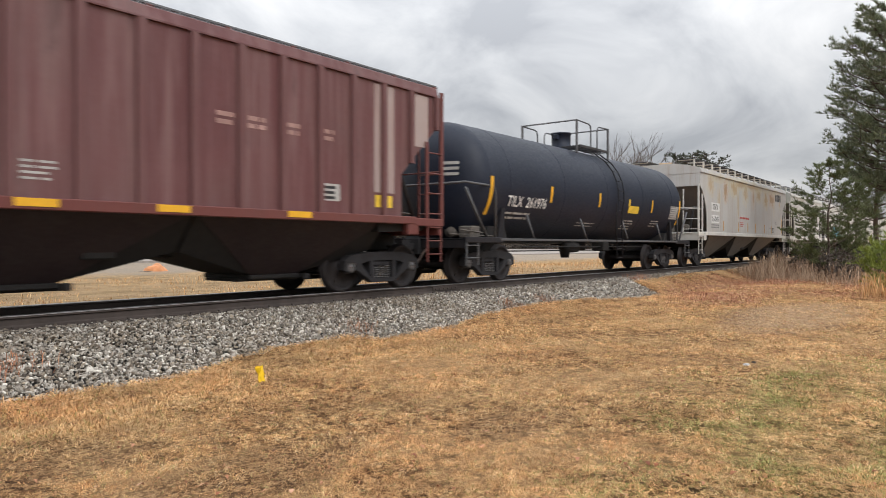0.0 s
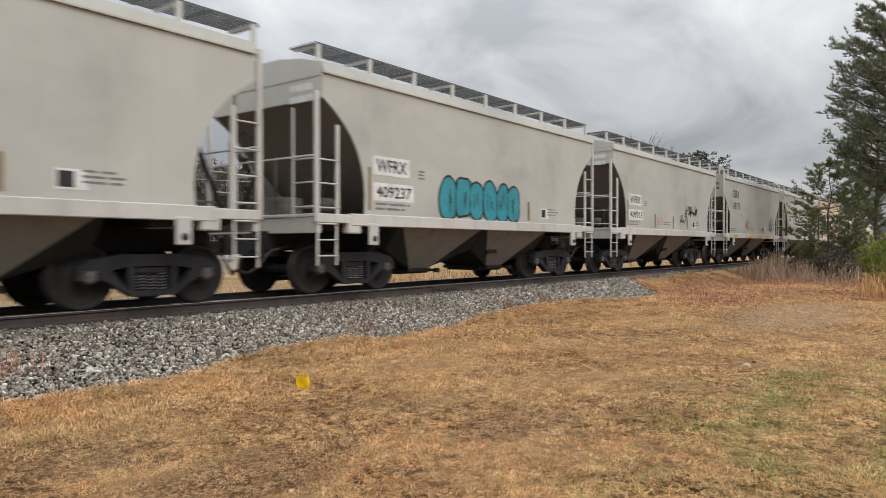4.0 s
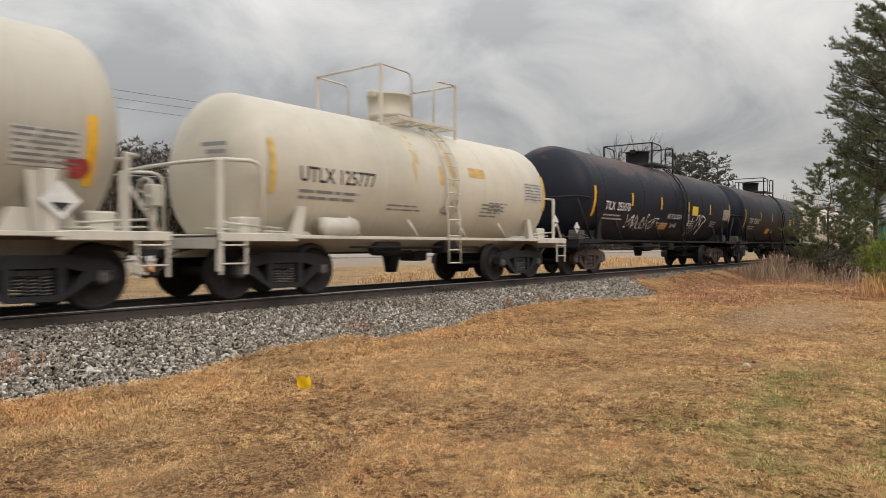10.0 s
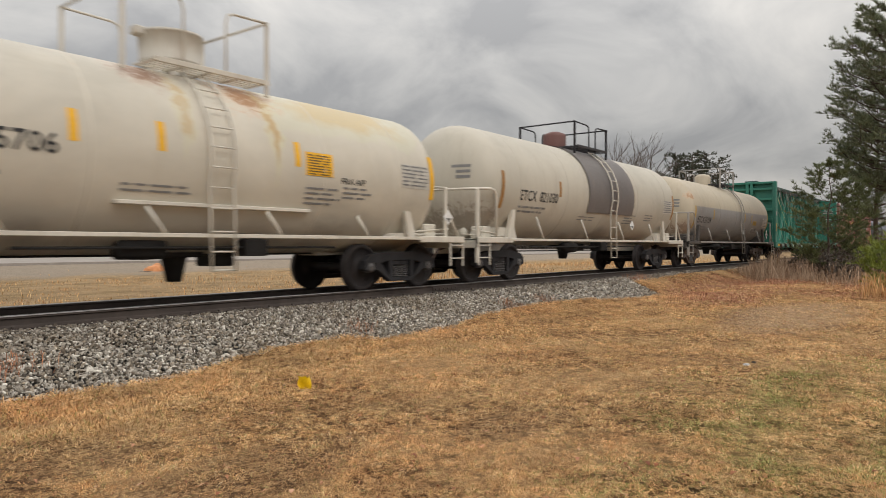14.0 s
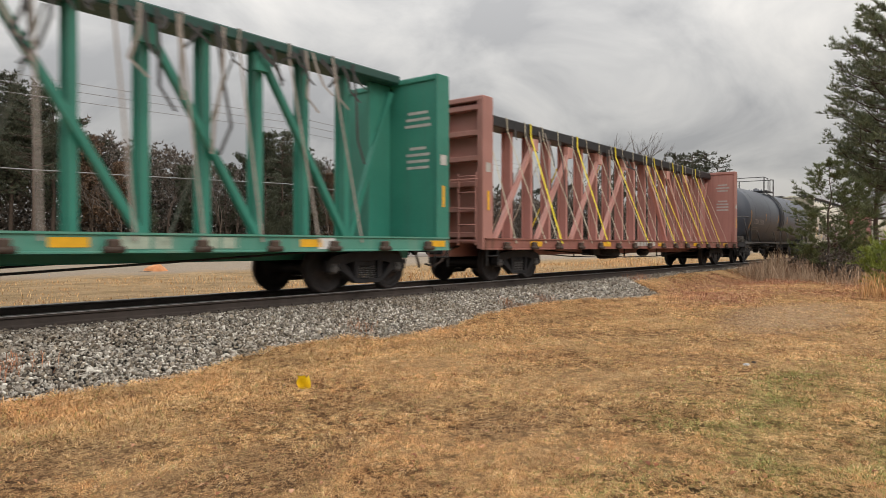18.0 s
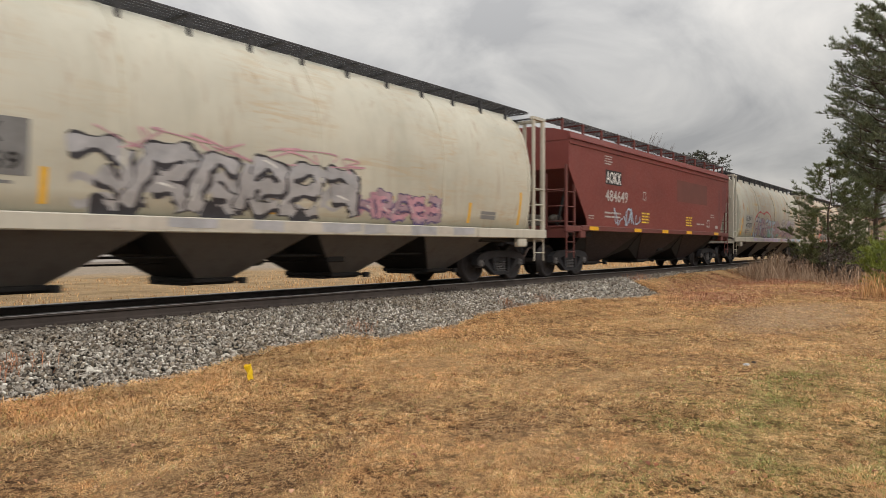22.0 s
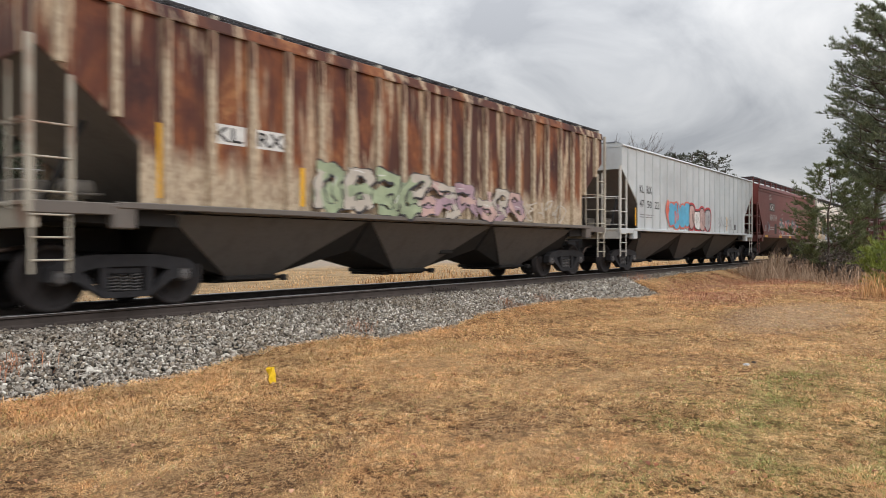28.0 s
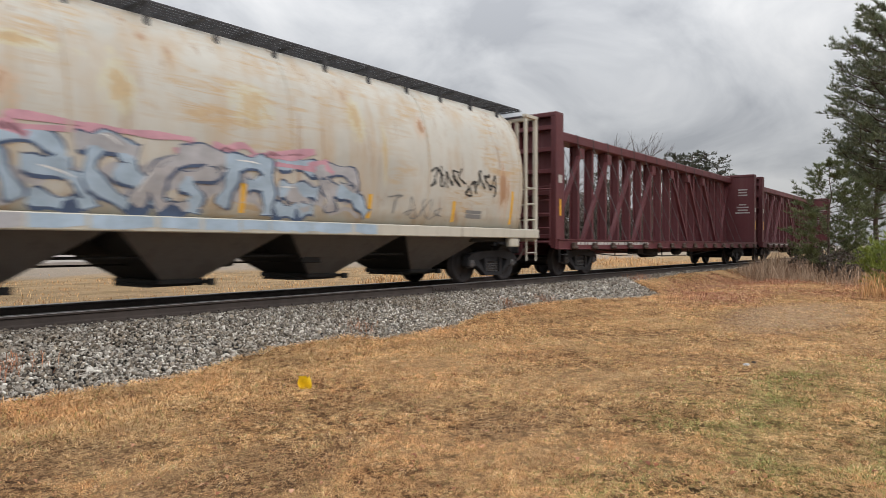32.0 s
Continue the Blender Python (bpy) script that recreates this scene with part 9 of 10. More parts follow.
# ---- trees ----
def tufts(rng, c, size, blades_, flat_=1.1, fat=0.055, out=None):
    """Tufts of thin blades: one round each point of c. out: directions that the tufts lean to."""
    c = np.repeat(np.asarray(c, float), blades_, 0)
    n = len(c)
    d = rng.normal(0, 1, (n, 3))
    d[:, 2] = np.abs(d[:, 2]) * flat_ + 0.25
    d /= np.linalg.norm(d, axis=1)[:, None]
    if out is not None:
        d += 0.8 * np.repeat(out, blades_, 0)
        d /= np.linalg.norm(d, axis=1)[:, None]
    sz = np.repeat(size, blades_)[:, None]
    s = np.cross(d, rng.normal(0, 1, (n, 3)))
    s *= sz * fat / (np.linalg.norm(s, axis=1)[:, None] + 1e-9)
    b = c + d * sz * 0.08
    v = np.stack([b - s, b + s, c + d * sz * rng.uniform(0.7, 1.1, (n, 1))], 1).reshape(-1, 3)
    return v, np.arange(3 * n).reshape(-1, 3)


def pine(name, label, height, radius, seed, tuft_count, mat, start=0.25, size=0.28, blades_=9, loc=(0, 0, 0), lean=0.0, trunk_r=None, group="", shape=1.0, tip_share=0.35):
    rng = np.random.default_rng(seed)
    tree = thing(name, label, "tree", group, loc)
    tr = Shape()
    r0 = trunk_r or height * 0.014
    pts = [(lean * (i / 6) ** 2 + 0.05 * rng.normal(), 0.05 * rng.normal(), height * i / 6) for i in range(7)]
    tr.tube(pts, [r0 * (1 - 0.88 * i / 6) for i in range(7)], 7)
    limbs = []
    nl = int(14 + height * 2.5)
    for i in range(nl):
        q = start + (0.98 - start) * (i + rng.random()) / nl
        a = rng.uniform(0, 6.283)
        ln = radius * (tip_share + (1 - tip_share) * (1 - (q - start) / (1 - start)) ** shape) * rng.uniform(0.65, 1.15)
        base = np.array((lean * q * q, 0, height * q))
        rise = rng.uniform(0.1, 0.55)
        tip = base + np.array((math.cos(a) * ln, math.sin(a) * ln, ln * rise))
        midp = (base + tip) / 2 + np.array((0, 0, -0.06 * ln))
        tr.tube([tuple(base), tuple(midp), tuple(tip)], [r0 * 0.28, r0 * 0.18, r0 * 0.06], 4)
        limbs.append((base, midp, tip, ln))
    part("trunk", tr, MAT_BARK, tree)
    w = np.array([b[3] for b in limbs]); w = w / w.sum()
    i = rng.choice(len(limbs), tuft_count, p=w)
    bb, mm, tt = (np.array([k[j] for k in limbs])[i] for j in range(3))
    ln = np.array([k[3] for k in limbs])[i][:, None]
    q = (1 - 0.85 * rng.random((tuft_count, 1)) ** 1.7)
    c = bb * (1 - q) ** 2 + 2 * q * (1 - q) * mm + q * q * tt + np.clip(rng.normal(0, 1, (tuft_count, 3)), -1.5, 1.5) * (0.065 * ln + 0.07) * (1, 1, 0.9)
    away = (tt - bb) / ln
    v, f = tufts(rng, c, size * rng.uniform(0.7, 1.3, tuft_count), blades_, 1.1, 0.03 if size < 0.33 else 0.10, away)
    part("crown", raw_mesh("crown", v, f, mat), mat, tree)
    return tree


def bare_tree(name, label, height, seed, loc=(0, 0, 0), spread=0.5, group=""):
    rng = np.random.default_rng(seed)
    tree = thing(name, label, "tree", group, loc)
    s, tw = Shape(), Shape()

    def grow(p, d, ln, r, depth):
        e = p + d * ln
        k = (p + e) / 2 + rng.normal(0, 0.05 * ln, 3)
        (s if depth < 2 else tw).tube([tuple(p), tuple(k), tuple(e)], [r, r * 0.8, r * 0.55], 4 if depth < 3 else 3, False)
        if depth >= 5:
            return
        for _ in range(2 + (rng.random() < 0.6)):
            nd = d + rng.normal(0, spread, 3)
            nd[2] = abs(nd[2]) * 0.8 + 0.25
            nd /= np.linalg.norm(nd)
            grow(p + (e - p) * rng.uniform(0.6, 1.0), nd, ln * rng.uniform(0.55, 0.8), r * 0.6, depth + 1)
    grow(np.zeros(3), np.array((0, 0, 1.0)), height * 0.33, height * 0.011, 0)
    part("trunk", s, MAT_BARK, tree)
    part("branchwork", tw, MAT_TWIG, tree)
    return tree


def brush_pine(name, label, height, profile, seed, limbs, twigs, mat, loc, needle=0.2, count=24, r0=0.15, rise=(0.25, 0.7), fat=0.034):
    """A near pine: limbs, twigs on the limbs, and needle brushes along the outer twigs. profile: (share of the height, reach) pairs."""
    rng = np.random.default_rng(seed)
    tree = thing(name, label, "tree", "", loc)
    tr = Shape()
    bend = rng.normal(0, 0.06, (8, 2))
    pts = [(bend[i][0], bend[i][1], height * i / 7) for i in range(8)]
    tr.tube(pts, [r0 * (1 - 0.9 * i / 7) for i in range(8)], 8)
    part("trunk", tr, MAT_BARK, tree)
    hs, rs = [p[0] for p in profile], [p[1] for p in profile]
    br = Shape()
    c, d, sz = [], [], []
    for i in range(limbs):
        q = hs[0] + (0.99 - hs[0]) * (i + rng.random()) / limbs
        a = i * 2.4 + rng.normal(0, 0.35)
        ln = float(np.interp(q, hs, rs)) * rng.uniform(0.82, 1.05)
        up = rng.uniform(*rise) * (0.6 + 0.8 * q)
        base = np.array((0, 0, height * q - ln * up * 0.75))
        base[2] = max(base[2], height * hs[0] * 0.7)
        out = np.array((math.cos(a), math.sin(a), 0))
        mid = base + out * ln * 0.5 + (0, 0, ln * up * 0.25)
        tip = base + out * ln + (0, 0, ln * up)
        br.tube([tuple(base), tuple(mid), tuple(tip)], [r0 * 0.26, r0 * 0.17, r0 * 0.05], 4, False)
        for j in range(max(4, int(twigs * (0.4 + 0.6 * ln / max(rs))))):
            t = 1 - 0.78 * rng.random() ** 1.5
            p = base * (1 - t) ** 2 + 2 * t * (1 - t) * mid + t * t * tip
            td = out * rng.uniform(0.4, 1.0) + np.array((-out[1], out[0], 0)) * rng.normal(0, 0.75) + (0, 0, rng.uniform(0.0, 0.8))
            td /= np.linalg.norm(td)
            tl = rng.uniform(0.25, 0.55) * (0.6 + 0.3 * ln) * (0.55 + 0.45 * needle / 0.2)
            e = p + td * tl
            br.tube([tuple(p), tuple(e)], [r0 * 0.06, r0 * 0.03], 3, False)
            for k in range(3):
                c.append(p + (e - p) * (0.55 + 0.45 * k / 2) + rng.normal(0, 0.02, 3))
                d.append(td * (0.5 + 0.5 * k))
                sz.append(needle * rng.uniform(0.8, 1.2))
    part("branchwork", br, MAT_BARK, tree)
    v, f = tufts(rng, np.array(c), np.array(sz), count, 0.9, fat, np.array(d))
    part("crown", raw_mesh("crown", v, f, mat), mat, tree)
    return tree


# near trees by the track
brush_pine("pine_tree", "tall loblolly pine with open dark green crown", 12.3, [(0.33, 2.2), (0.5, 2.6), (0.68, 2.85), (0.80, 2.6), (0.91, 1.9), (1.0, 0.8)], 31, 96, 28, MAT_NEEDLE, (*at(1592, 31), -0.55), 0.25, 14, 0.2, fat=0.042)
brush_pine("pine_tree", "loblolly pine with dark trunk behind the first", 9.0, [(0.33, 1.4), (0.5, 2.0), (0.7, 1.8), (0.9, 0.9), (1.0, 0.4)], 33, 44, 22, MAT_NEEDLE, (*at(1552, 37), -0.55), 0.25, 14, 0.15, fat=0.042)
brush_pine("young_pine", "young bushy pine with soft green needles", 4.9, [(0.12, 1.3), (0.35, 1.55), (0.6, 1.3), (0.8, 0.95), (1.0, 0.3)], 35, 40, 16, MAT_NEEDLE_L, (*at(1466, 28.5), -0.55), 0.2, 24, 0.06)
brush_pine("young_pine", "young bushy pine with soft green needles", 4.2, [(0.12, 1.2), (0.35, 1.4), (0.6, 1.2), (0.8, 0.8), (1.0, 0.3)], 36, 32, 14, MAT_NEEDLE_L, (*at(1515, 30), -0.55), 0.2, 22, 0.06)
brush_pine("pine_sapling", "bright yellow-green pine sapling", 1.9, [(0.06, 0.8), (0.4, 0.95), (0.7, 0.7), (1.0, 0.2)], 37, 26, 12, MAT_NEEDLE_Y, (24.8, 1.9, -0.6), 0.18, 20, 0.03)


def shrub(name, label, r, h, seed, mat, loc, n=500, size=0.3):
    rng = np.random.default_rng(seed)
    t = thing(name, label, "shrub", "", loc)
    st = Shape()
    for i in range(9):
        a = rng.uniform(0, 6.28)
        st.tube([(0, 0, 0), (math.cos(a) * r * 0.4, math.sin(a) * r * 0.4, h * 0.5), (math.cos(a) * r * 0.8, math.sin(a) * r * 0.8, h * rng.uniform(0.6, 1))], [0.02, 0.014, 0.005], 4)
    part("stem", st, MAT_TWIG, t)
    d = rng.normal(0, 1, (n, 3))
    d /= np.linalg.norm(d, axis=1)[:, None]
    c = (d * (r, r, h * 0.5) + (0, 0, h * 0.5)) * rng.random((n, 1)) ** 0.4
    c[:, 2] = np.maximum(0.05, c[:, 2])
    v, f = tufts(rng, c, size * rng.uniform(0.7, 1.3, n), 7, 1.0, 0.09)
    part("foliage", raw_mesh("foliage", v, f, mat), mat, t)
    return t


shrub("dead_shrub", "tangled brown shrub under the pines", 1.3, 1.5, 41, MAT_LEAF_RUSSET, (36.0, 5.2, -0.55), 300, 0.2)
for px, z, r, h, seed in ((1432, 29.5, 0.8, 1.2, 43), (1490, 28.0, 0.9, 1.3, 44), (1535, 31.0, 1.0, 1.5, 45)):
    shrub("dead_shrub", "grey-brown leafless scrub at the foot of the pines", r, h, seed, MAT_LEAF_BROWN, (*at(px, z), -0.55), 420, 0.2)


# the wood across the road: a few tree forms, repeated and turned
WOOD = "wood across the road"
forms = [pine("pine_tree", "far loblolly pine with high thin crown", 18, 3.4, 51, 1700, MAT_NEEDLE_FAR, 0.45, 0.34, 8, (*at(60, 74), -0.5), group=WOOD, shape=0.5),
         pine("pine_tree", "far loblolly pine with full crown", 16, 4.2, 52, 1700, MAT_NEEDLE_FAR, 0.3, 0.34, 8, (*at(500, 92), -0.5), group=WOOD, shape=0.7),
         pine("pine_tree", "far dense pine with low branches", 12, 3.8, 53, 3300, MAT_NEEDLE_FAR, 0.08, 0.34, 8, (*at(470, 84), -0.5), group=WOOD, shape=0.8)]
bares = [bare_tree("bare_tree", "leafless grey-brown hardwood tree", 13, 61, (*at(215, 80), -0.5), 0.42, WOOD),
         bare_tree("bare_tree", "leafless grey-brown hardwood tree with upright twigs", 12, 62, (*at(390, 84), -0.5), 0.3, WOOD)]
rnd = random.Random(7)


def plant(ob, px, z, scale):
    x, y = at(px, z)
    c = copy_thing(ob, pose(x, y, -0.2, 0, 0, rnd.uniform(0, 360)))
    c.scale = (scale, scale, scale)


for px, z, k, sc in [(20, 78, 0, 1.15), (95, 80, 0, 1.12), (130, 84, 1, 0.95), (-40, 74, 1, 1.25), (-110, 76, 0, 1.2), (180, 88, 1, 0.95), (270, 92, 1, 0.8), (330, 95, 2, 1.0), (400, 92, 1, 0.75), (440, 96, 2, 1.15),
                     (540, 95, 1, 0.9)]:
    plant(forms[k], px, z, sc)
for px, z, k, sc in [(600, 100, 2, 1.0), (660, 105, 1, 0.75), (720, 112, 2, 0.95), (760, 110, 1, 0.65), (820, 115, 2, 0.9), (880, 118, 1, 0.7), (1060, 128, 1, 0.95), (1085, 132, 2, 1.2),
                     (1195, 128, 0, 1.02), (1225, 126, 1, 1.14), (1250, 130, 0, 1.05), (1270, 127, 1, 1.08), (1215, 134, 1, 1.1), (940, 125, 2, 1.0), (1000, 128, 2, 1.1), (1150, 135, 2, 1.3), (-200, 72, 1, 1.0)]:
    plant(forms[k], px, z, sc)
for px, z, k, sc in [(160, 82, 0, 0.9), (240, 85, 1, 0.9), (300, 86, 0, 1.0), (350, 88, 1, 1.0), (420, 86, 0, 0.8), (580, 92, 1, 0.85), (640, 96, 0, 0.8), (690, 98, 1, 0.85), (740, 102, 0, 0.75), (800, 105, 1, 0.8), (985, 112, 0, 1.35), (1085, 110, 1, 1.45),
                     (1110, 112, 1, 1.5), (1135, 114, 1, 1.45), (1155, 116, 1, 1.35), (1010, 118, 0, 1.2), (860, 110, 1, 0.8)]:
    plant(bares[k], px, z, sc * 1.22)


def thicket():
    """The dark undergrowth at the foot of the wood, with evergreens and brown oaks standing in it."""
    rng = np.random.default_rng(71)

    def mass(name, label, category, mat, spots, n, size):
        cs = []
        for cx, top, low, wide in spots:
            z0 = float(np.interp(cx, [-250, 0, 700, 1420], [76, 80, 104, 140])) - 2
            lobes = [(rng.normal(0, 0.45), rng.uniform(0.25, 1.0)) for _ in range(14)]
            for i in range(n):
                a, h = lobes[i % 14]
                q = min(1.0, low + (1 - low) * (h + rng.normal(0, 0.10)))
                px = cx + (a * (1.45 - h) + rng.normal(0, 0.2)) * wide
                x, y = at(px, z0 + rng.uniform(-2, 2))
                cs.append((x, y, -0.2 + max(0.1, q) * top))
        v, f = tufts(rng, cs, size * rng.uniform(0.6, 1.3, len(cs)), 4, 0.8, 0.14)
        tagged(new(name, raw_mesh(name, v, f, mat)), label, category, kind="stuff")
    cs = []
    for i in range(80000):
        px = rng.uniform(-250, 1420)
        z = np.interp(px, [-250, 0, 700, 1420], [76, 80, 104, 140]) + rng.uniform(-3, 14)
        x, y = at(px, z)
        top = np.interp(px, [-250, 150, 420, 620, 700, 1000, 1420], [15, 14.5, 13, 12, 11, 9, 8]) + 2.5 * noise.noise(Vector((px * 0.011, 0.3, 0))) + 1.6 * noise.noise(Vector((px * 0.05, 3.3, 0)))
        cs.append((x, y, -0.2 + rng.random() ** 1.5 * max(1.5, top)))
    v, f = tufts(rng, cs, 0.6 * rng.uniform(0.5, 1.4, len(cs)), 4, 0.9, 0.15)
    tagged(new("undergrowth", raw_mesh("undergrowth", v, f, MAT_LEAF_BROWN)), "dark brown winter undergrowth at the foot of the wood", "undergrowth", kind="stuff")
    mass("evergreen_thicket", "dark evergreen thicket across the road", "thicket", MAT_NEEDLE_FAR, [(470, 16, 0.1, 40), (512, 16.5, 0.1, 44), (545, 13, 0.1, 30), (30, 19, 0.15, 50), (75, 19, 0.15, 46), (-60, 20, 0.1, 70), (330, 11, 0.1, 25), (640, 11, 0.1, 30), (250, 10, 0.1, 30)], 1900, 0.5)
    mass("oak_thicket", "brown-leaved oaks in front of the wood", "thicket", MAT_LEAF_OAK, [(132, 16, 0.2, 34), (160, 14, 0.1, 26), (210, 11, 0.1, 26), (575, 11, 0.1, 26)], 1500, 0.45)


thicket()

# power lines along the road
for i, (h, y) in enumerate(((15.2, 60.0), (14.6, 60.6), (13.9, 61.2), (7.8, 61.0))):
    s = Shape()
    s.tube([(x, y, h - 0.9 * math.sin(math.pi * (((x + 40) % 90) / 90))) for x in range(-130, 320, 9)], 0.03 if i < 3 else 0.045, 4)
    tagged(part("power_line", s, MAT_WIRE, None), "thin overhead power line along the road", "wire", "overhead lines along the road")
ORANGE = plain("orange_clay", (0.62, 0.27, 0.12), 0.85, 0, 0.2, 3, 0.4)


def lump(name, label, category, x, y, z, sx, sy, sz, mat, seed):
    bm = bmesh.new()
    bmesh.ops.create_icosphere(bm, subdivisions=3, radius=1)
    for p in bm.verts:
        k = 1 + 0.28 * noise.noise(p.co * 1.3 + Vector((seed, 0, 0))) + 0.1 * noise.noise(p.co * 4 + Vector((0, seed, 0)))
        p.co = Vector((p.co.x * sx * k, p.co.y * sy * k, max(-0.15, p.co.z * k) * sz))
    me = bpy.data.meshes.new(name)
    bm.to_mesh(me); bm.free()
    me.materials.append(mat)
    return tagged(part(name, me, mat, None, loc=(x, y, z)), label, category)


lump("clay_heap", "small heap of orange clay beyond the track", "heap", 18.2, 32.0, -0.5, 0.55, 0.5, 0.5, ORANGE, 3)
lump("log", "dark log beside the orange heap", "log", 17.4, 31.7, -0.48, 0.5, 0.16, 0.14, MAT_BARK, 5)

# ---- small things in the grass ----
flag = thing("marker_flag", "small yellow plastic marker flag on a bent wire", "flag", "", (*at(500, 7.42), -0.66))
part("wire_staff", Shape().tube([(0, 0, 0), (0.0, 0.0, 0.04), (0.02, -0.02, 0.06)], 0.0025, 5), MAT_WIRE, flag)
FLAG_YELLOW = plain("flag_yellow", (0.85, 0.55, 0.01), 0.5, 0, 0.1, 30, 0)
fl = Shape()
v, f = [], []
crinkle = random.Random(3)
for i in range(7):
    for j in range(6):
        a, b = i / 6 + crinkle.uniform(-0.09, 0.09), j / 5 + crinkle.uniform(-0.11, 0.11)
        v.append((0.14 * (a - 0.5) * (1 - 0.35 * abs(b - 0.5)), 0.035 * math.sin(a * 5 + b * 2) + crinkle.uniform(-0.012, 0.012), 0.17 * (b - 0.5) * (1 - 0.3 * abs(a - 0.5))))
for i in range(6):
    for j in range(5):
        f.append((i * 6 + j, i * 6 + j + 1, (i + 1) * 6 + j + 1, (i + 1) * 6 + j))
fl.add(v, f, True)
pennant = part("pennant", fl, FLAG_YELLOW, flag, "bright yellow pennant", (0, 0, 0.1))
lump("litter", "crumpled white paper litter on the grass", "litter", 9.43, 2.36, -0.645, 0.055, 0.04, 0.018, MAT_PALE, 8)
lump("dark_leaf", "dark curled leaf beside the litter", "leaf", 9.56, 2.30, -0.63, 0.03, 0.03, 0.02, MAT_BARK, 9)
lump("pebble", "pale pebble in the grass", "stone", 3.66, 5.25, -0.655, 0.022, 0.018, 0.014, MAT_PALE, 10)
lump("dry_leaf", "curled brown dead leaf on the grass", "leaf", 3.27, 4.14, -0.65, 0.03, 0.022, 0.026, plain("dead_leaf_brown", (0.16, 0.075, 0.035), 0.8), 11)
lump("red_scrap", "small red plastic scrap on the ballast", "litter", 11.2, 9.0, -0.24, 0.06, 0.04, 0.03, plain("red_plastic", (0.45, 0.06, 0.06), 0.5), 12)

# ---- vehicles on the road ----
MAT_GLASS = plain("dark_car_glass", (0.015, 0.017, 0.02), 0.12, 0, 0.05, 3, 0)
MAT_TYRE = plain("tyre_rubber", (0.02, 0.02, 0.02), 0.85, 0, 0.2, 20)
MAT_ALLOY = plain("alloy_rim", (0.5, 0.5, 0.5), 0.35, 0.8, 0.1, 10)
MAT_LAMP = plain("red_tail_lamp", (0.4, 0.02, 0.02), 0.3, 0, 0.1, 10, 0)
MAT_HEADLAMP = plain("clear_head_lamp", (0.7, 0.7, 0.68), 0.2, 0, 0.1, 10, 0)


def vehicle(label, category, mat, length, height, loc, bed=False):
    """A road vehicle that faces +x: body, cabin, glass, wheels, lamps."""
    car = thing("pickup_truck" if bed else "sedan_car", label, category, "traffic on the road", loc)
    h, e = height, length / 2
    low, waist, w = 0.36, 0.58 * h, 0.92
    body = Shape()
    body.prism([(-e, low + 0.1), (-e, waist - 0.03), (-e + 0.1, waist), (e * 0.42, waist + 0.02), (e - 0.12, waist - 0.16), (e, waist - 0.3), (e, low + 0.08), (e - 0.1, low), (-e + 0.1, low)], -w, w)
    part("body", body, mat, car)
    back, front = (-0.16 * e, 0.40 * e) if bed else (-0.72 * e, 0.40 * e)
    cab = Shape()
    cab.prism([(back, waist), (back + (0.12 if bed else 0.55), h - 0.05), (back + (0.2 if bed else 0.75), h), (front - 0.75, h), (front - 0.62, h - 0.05), (front + 0.12, waist)], -w + 0.12, w - 0.12)
    part("cabin", cab, mat, car)
    for k in (-1, 1):
        for a, b in ((back + (0.3 if bed else 0.75), (back + front) / 2 - 0.1), ((back + front) / 2 - 0.02, front - 0.45)):
            g = Shape()
            g.prism([(a - 0.08, waist + 0.05), (b + 0.08, waist + 0.05), (b - 0.06, h - 0.1), (a + 0.04, h - 0.1)], k * (w - 0.13), k * (w - 0.112))
            part("side_window", g, MAT_GLASS, car)
    ws = Shape()
    ws.add([(front + 0.10, -w + 0.2, waist + 0.06), (front + 0.10, w - 0.2, waist + 0.06), (front - 0.56, w - 0.26, h - 0.08), (front - 0.56, -w + 0.26, h - 0.08)], [(0, 1, 2, 3)])
    part("windscreen", ws, MAT_GLASS, car)
    for x in (-0.62 * e, 0.60 * e):
        for k in (-1, 1):
            t = part("wheel", Shape().lathe([(-0.11, 0.2), (-0.12, 0.32), (-0.09, 0.36), (0.09, 0.36), (0.12, 0.32), (0.11, 0.2)], 20, "y"), MAT_TYRE, car, loc=(x, k * (w - 0.08), 0.36))
            part("rim", Shape().lathe([(k * 0.09, 0.0), (k * 0.10, 0.07), (k * 0.07, 0.12), (k * 0.10, 0.2), (k * 0.02, 0.22)], 14, "y"), MAT_ALLOY, t)
    for k in (-1, 1):
        part("head_lamp", Shape().box(e - 0.06, e + 0.01, k * (w - 0.32), k * (w - 0.04), waist - 0.42, waist - 0.28, 0.01), MAT_HEADLAMP, car)
        part("tail_lamp", Shape().box(-e - 0.01, -e + 0.05, k * (w - 0.22), k * (w - 0.04), waist - 0.4, waist - 0.12, 0.01), MAT_LAMP, car)
    return car


def road_z(y):
    return 0.06 + 0.28 * (y - 36) / 24


CARPAINT = [plain("silver_car_paint", (0.55, 0.56, 0.57), 0.3, 0.3, 0.05, 2, 0), plain("dark_red_car_paint", (0.22, 0.03, 0.03), 0.3, 0.1, 0.05, 2, 0), plain("charcoal_car_paint", (0.03, 0.03, 0.035), 0.3, 0.2, 0.05, 2, 0)]
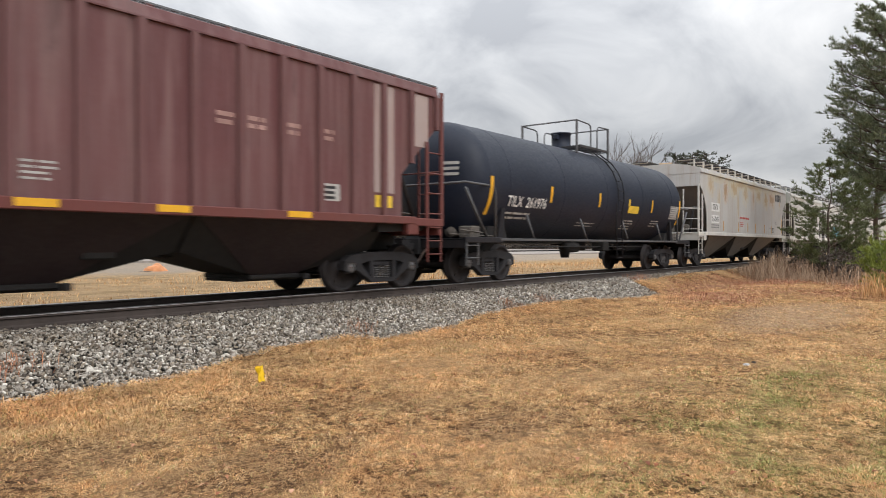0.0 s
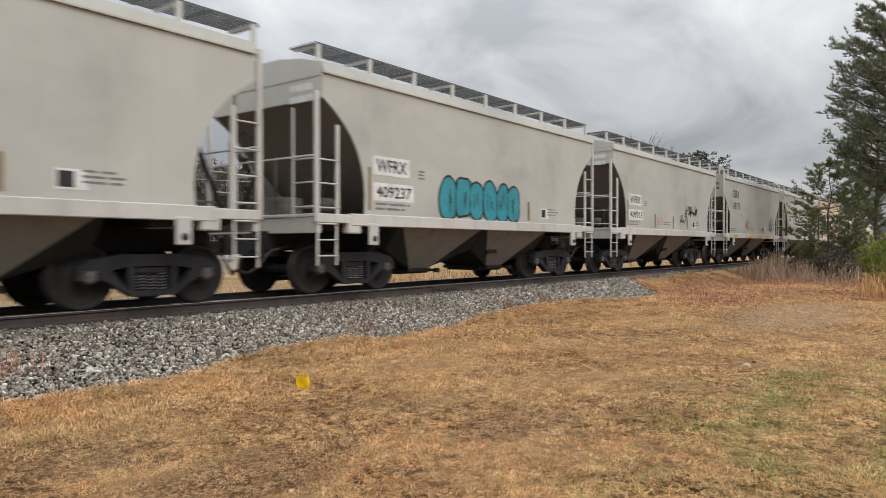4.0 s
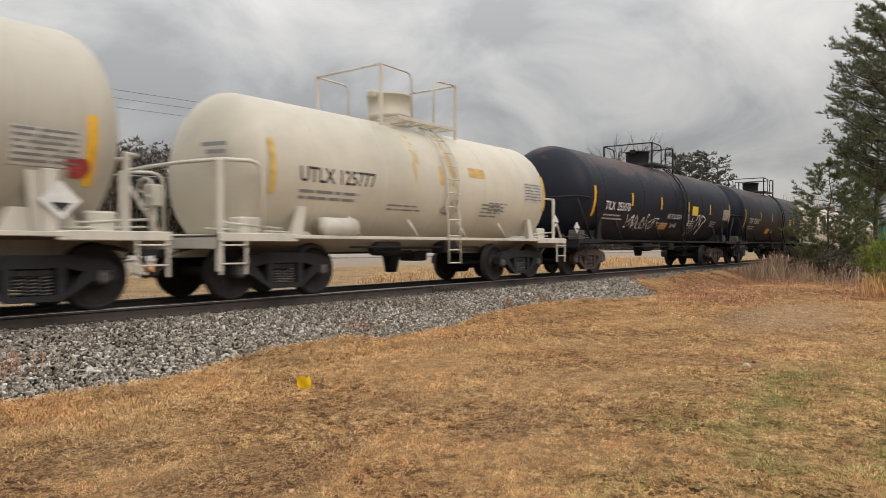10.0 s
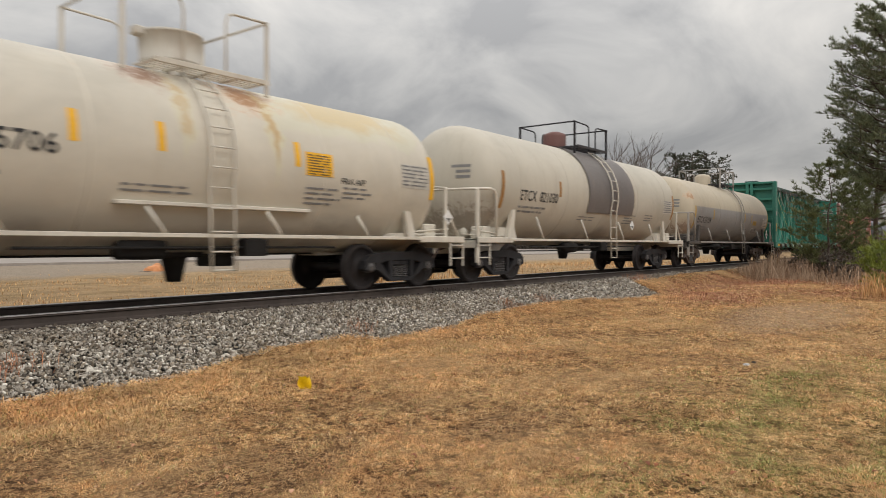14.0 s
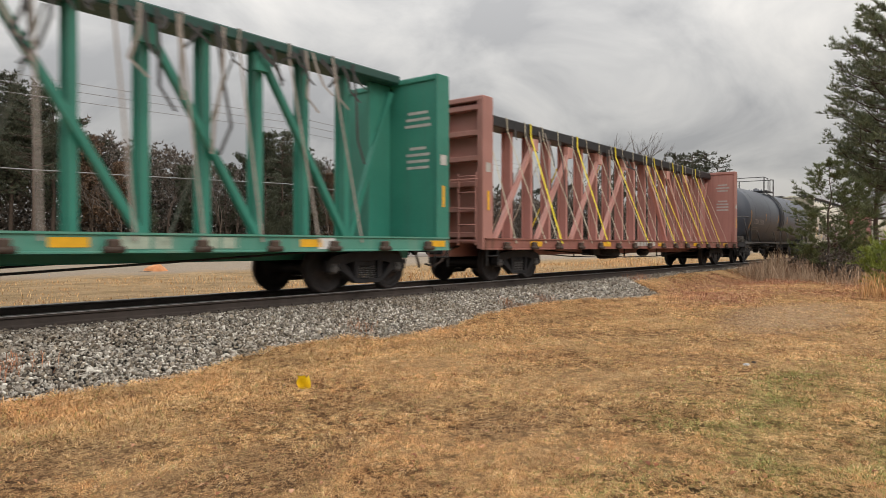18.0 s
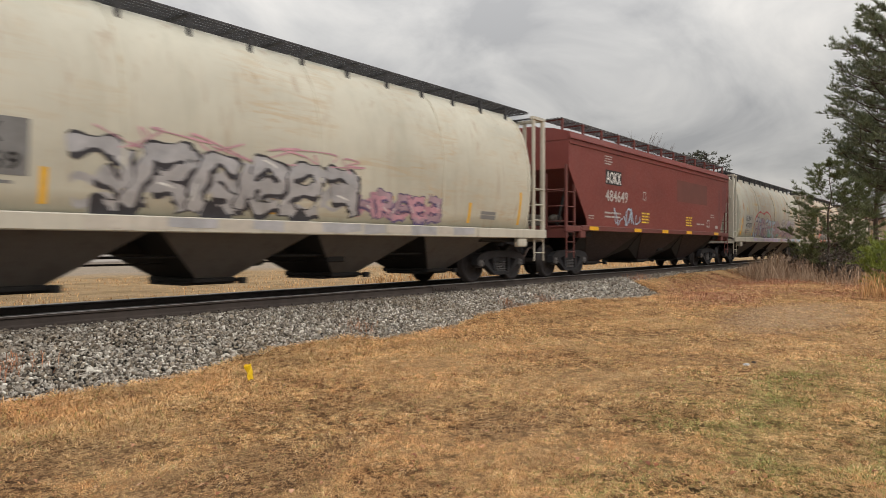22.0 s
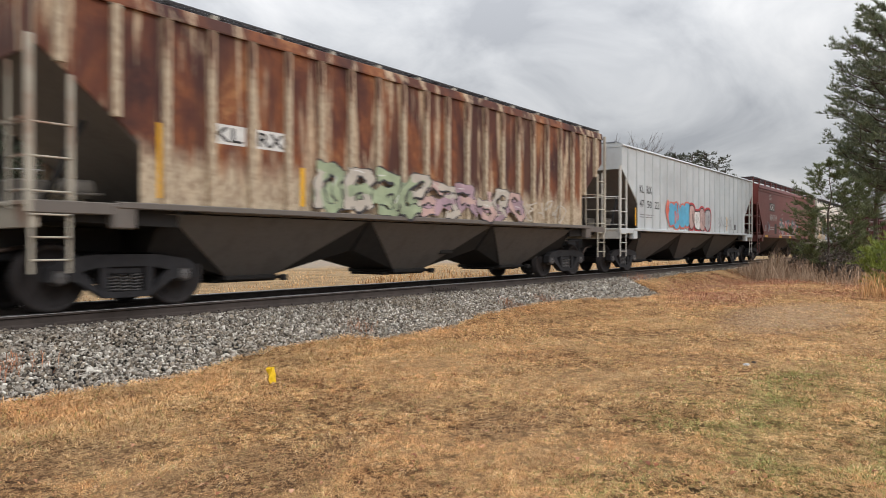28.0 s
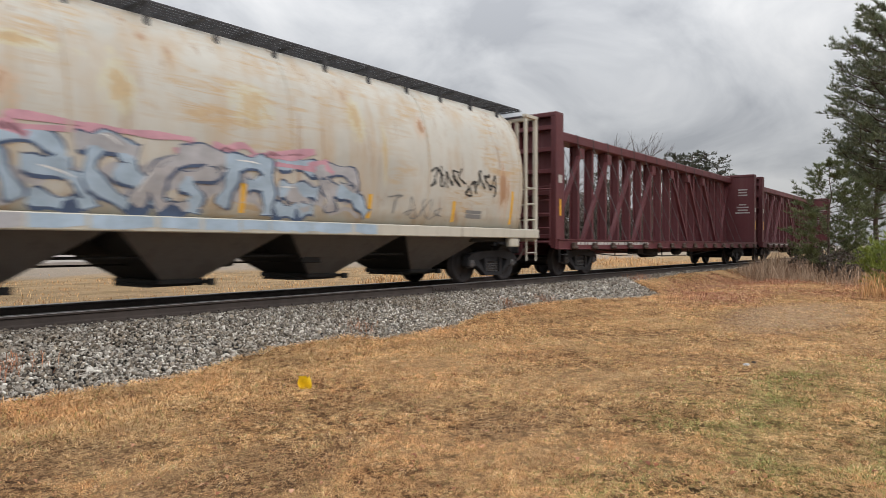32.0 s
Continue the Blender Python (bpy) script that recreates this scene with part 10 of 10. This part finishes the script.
# (vehicle, place at 17 s, speed along the road, distance, turn)
TRAFFIC = [(vehicle("silver pickup truck driving on the road", "pickup truck", CARPAINT[0], 5.6, 2.15, (0, 38.2, road_z(38.2)), True), 25.0, 13.0, 38.2, 0),
           (vehicle("dark red sedan driving on the road", "car", CARPAINT[1], 4.7, 1.55, (8, 38.4, road_z(38.4)), False), 32.0, 13.0, 38.4, 0),
           (vehicle("charcoal pickup truck driving on the road", "pickup truck", CARPAINT[2], 5.6, 1.95, (0, 52, road_z(52)), True), 15.6, -12.0, 52.0, 180),
           (vehicle("charcoal sedan driving on the road", "car", CARPAINT[2], 4.7, 1.5, (30, 52, road_z(52)), False), 90.0, -12.0, 52.0, 180)]


# ---- movement ----
SPEED, GAIN = 12.989, 0.0484


def run(t):
    """How far the train has gone at t seconds."""
    return SPEED * t + 0.5 * GAIN * ((t - 16) ** 2) - 0.5 * GAIN * 256


OFFSET = 0.5 * GAIN * 256


def motions():
    times = [i * 1.0 for i in range(33)]
    for car, x0 in CARS:
        walk(car, [(t, pose(x0 - OFFSET - run(t), TRACK_Y, 0)) for t in times])
    # wheels turn while their car is in sight
    steps = [i / FPS for i in range(int(32 * FPS) + 1)]
    for w, x0, lx in WHEELSETS:
        seen = [t for t in steps if -8 < x0 - OFFSET - run(t) < 50]
        rows = []
        if seen:
            rows = [(t, pose(lx, 0, WHEEL_R, 0, -math.degrees((run(t) - run(seen[0])) / WHEEL_R) % 360, 0)) for t in seen]
            if seen[0] > 0:
                rows.insert(0, (0.0, pose(lx, 0, WHEEL_R)))
            if seen[-1] < 32:
                rows.append((32.0, rows[-1][1]))
            walk(w, rows)
    for ob, x17, speed, y, turn in TRAFFIC:
        walk(ob, [(t, pose(x17 + speed * (t - 17), y, road_z(y), 0, 0, turn)) for t in times])
    # the flag swings round in the draught of the train
    # (seconds, sideways reach, height, turn): it lies to one side of its foot or the other
    swing = [(0.0, -0.24, 0.17, -75), (0.7, -0.24, 0.17, -70), (1.1, 0.0, 0.18, -20), (1.5, 0.2, 0.10, 20), (2.0, 0.22, 0.08, 30), (6.0, 0.225, 0.075, 34), (9.0, 0.23, 0.07, 28), (13.0, 0.24, 0.065, 35), (17.0, 0.23, 0.07, 30), (18.4, 0.23, 0.08, 30),
             (19.0, 0.08, 0.13, -30), (20.0, -0.10, 0.16, -55), (21.0, -0.34, 0.17, -75), (22.0, -0.36, 0.19, -70), (23.0, -0.37, 0.19, -60), (24.0, -0.36, 0.19, -70), (25.0, -0.36, 0.19, -65), (27.5, -0.3, 0.17, -75), (28.0, -0.12, 0.16, -80),
             (29.0, -0.34, 0.18, -60), (30.0, -0.3, 0.18, -60), (30.6, 0.0, 0.16, 0), (31.0, 0.23, 0.075, 30), (32.0, 0.24, 0.07, 34)]
    cr, sr = math.sin(HEADING), -math.cos(HEADING)
    walk(pennant, [(t, pose(d * cr, d * sr, z, 12, 0, -52 + turn)) for t, d, z, turn in swing])


motions()
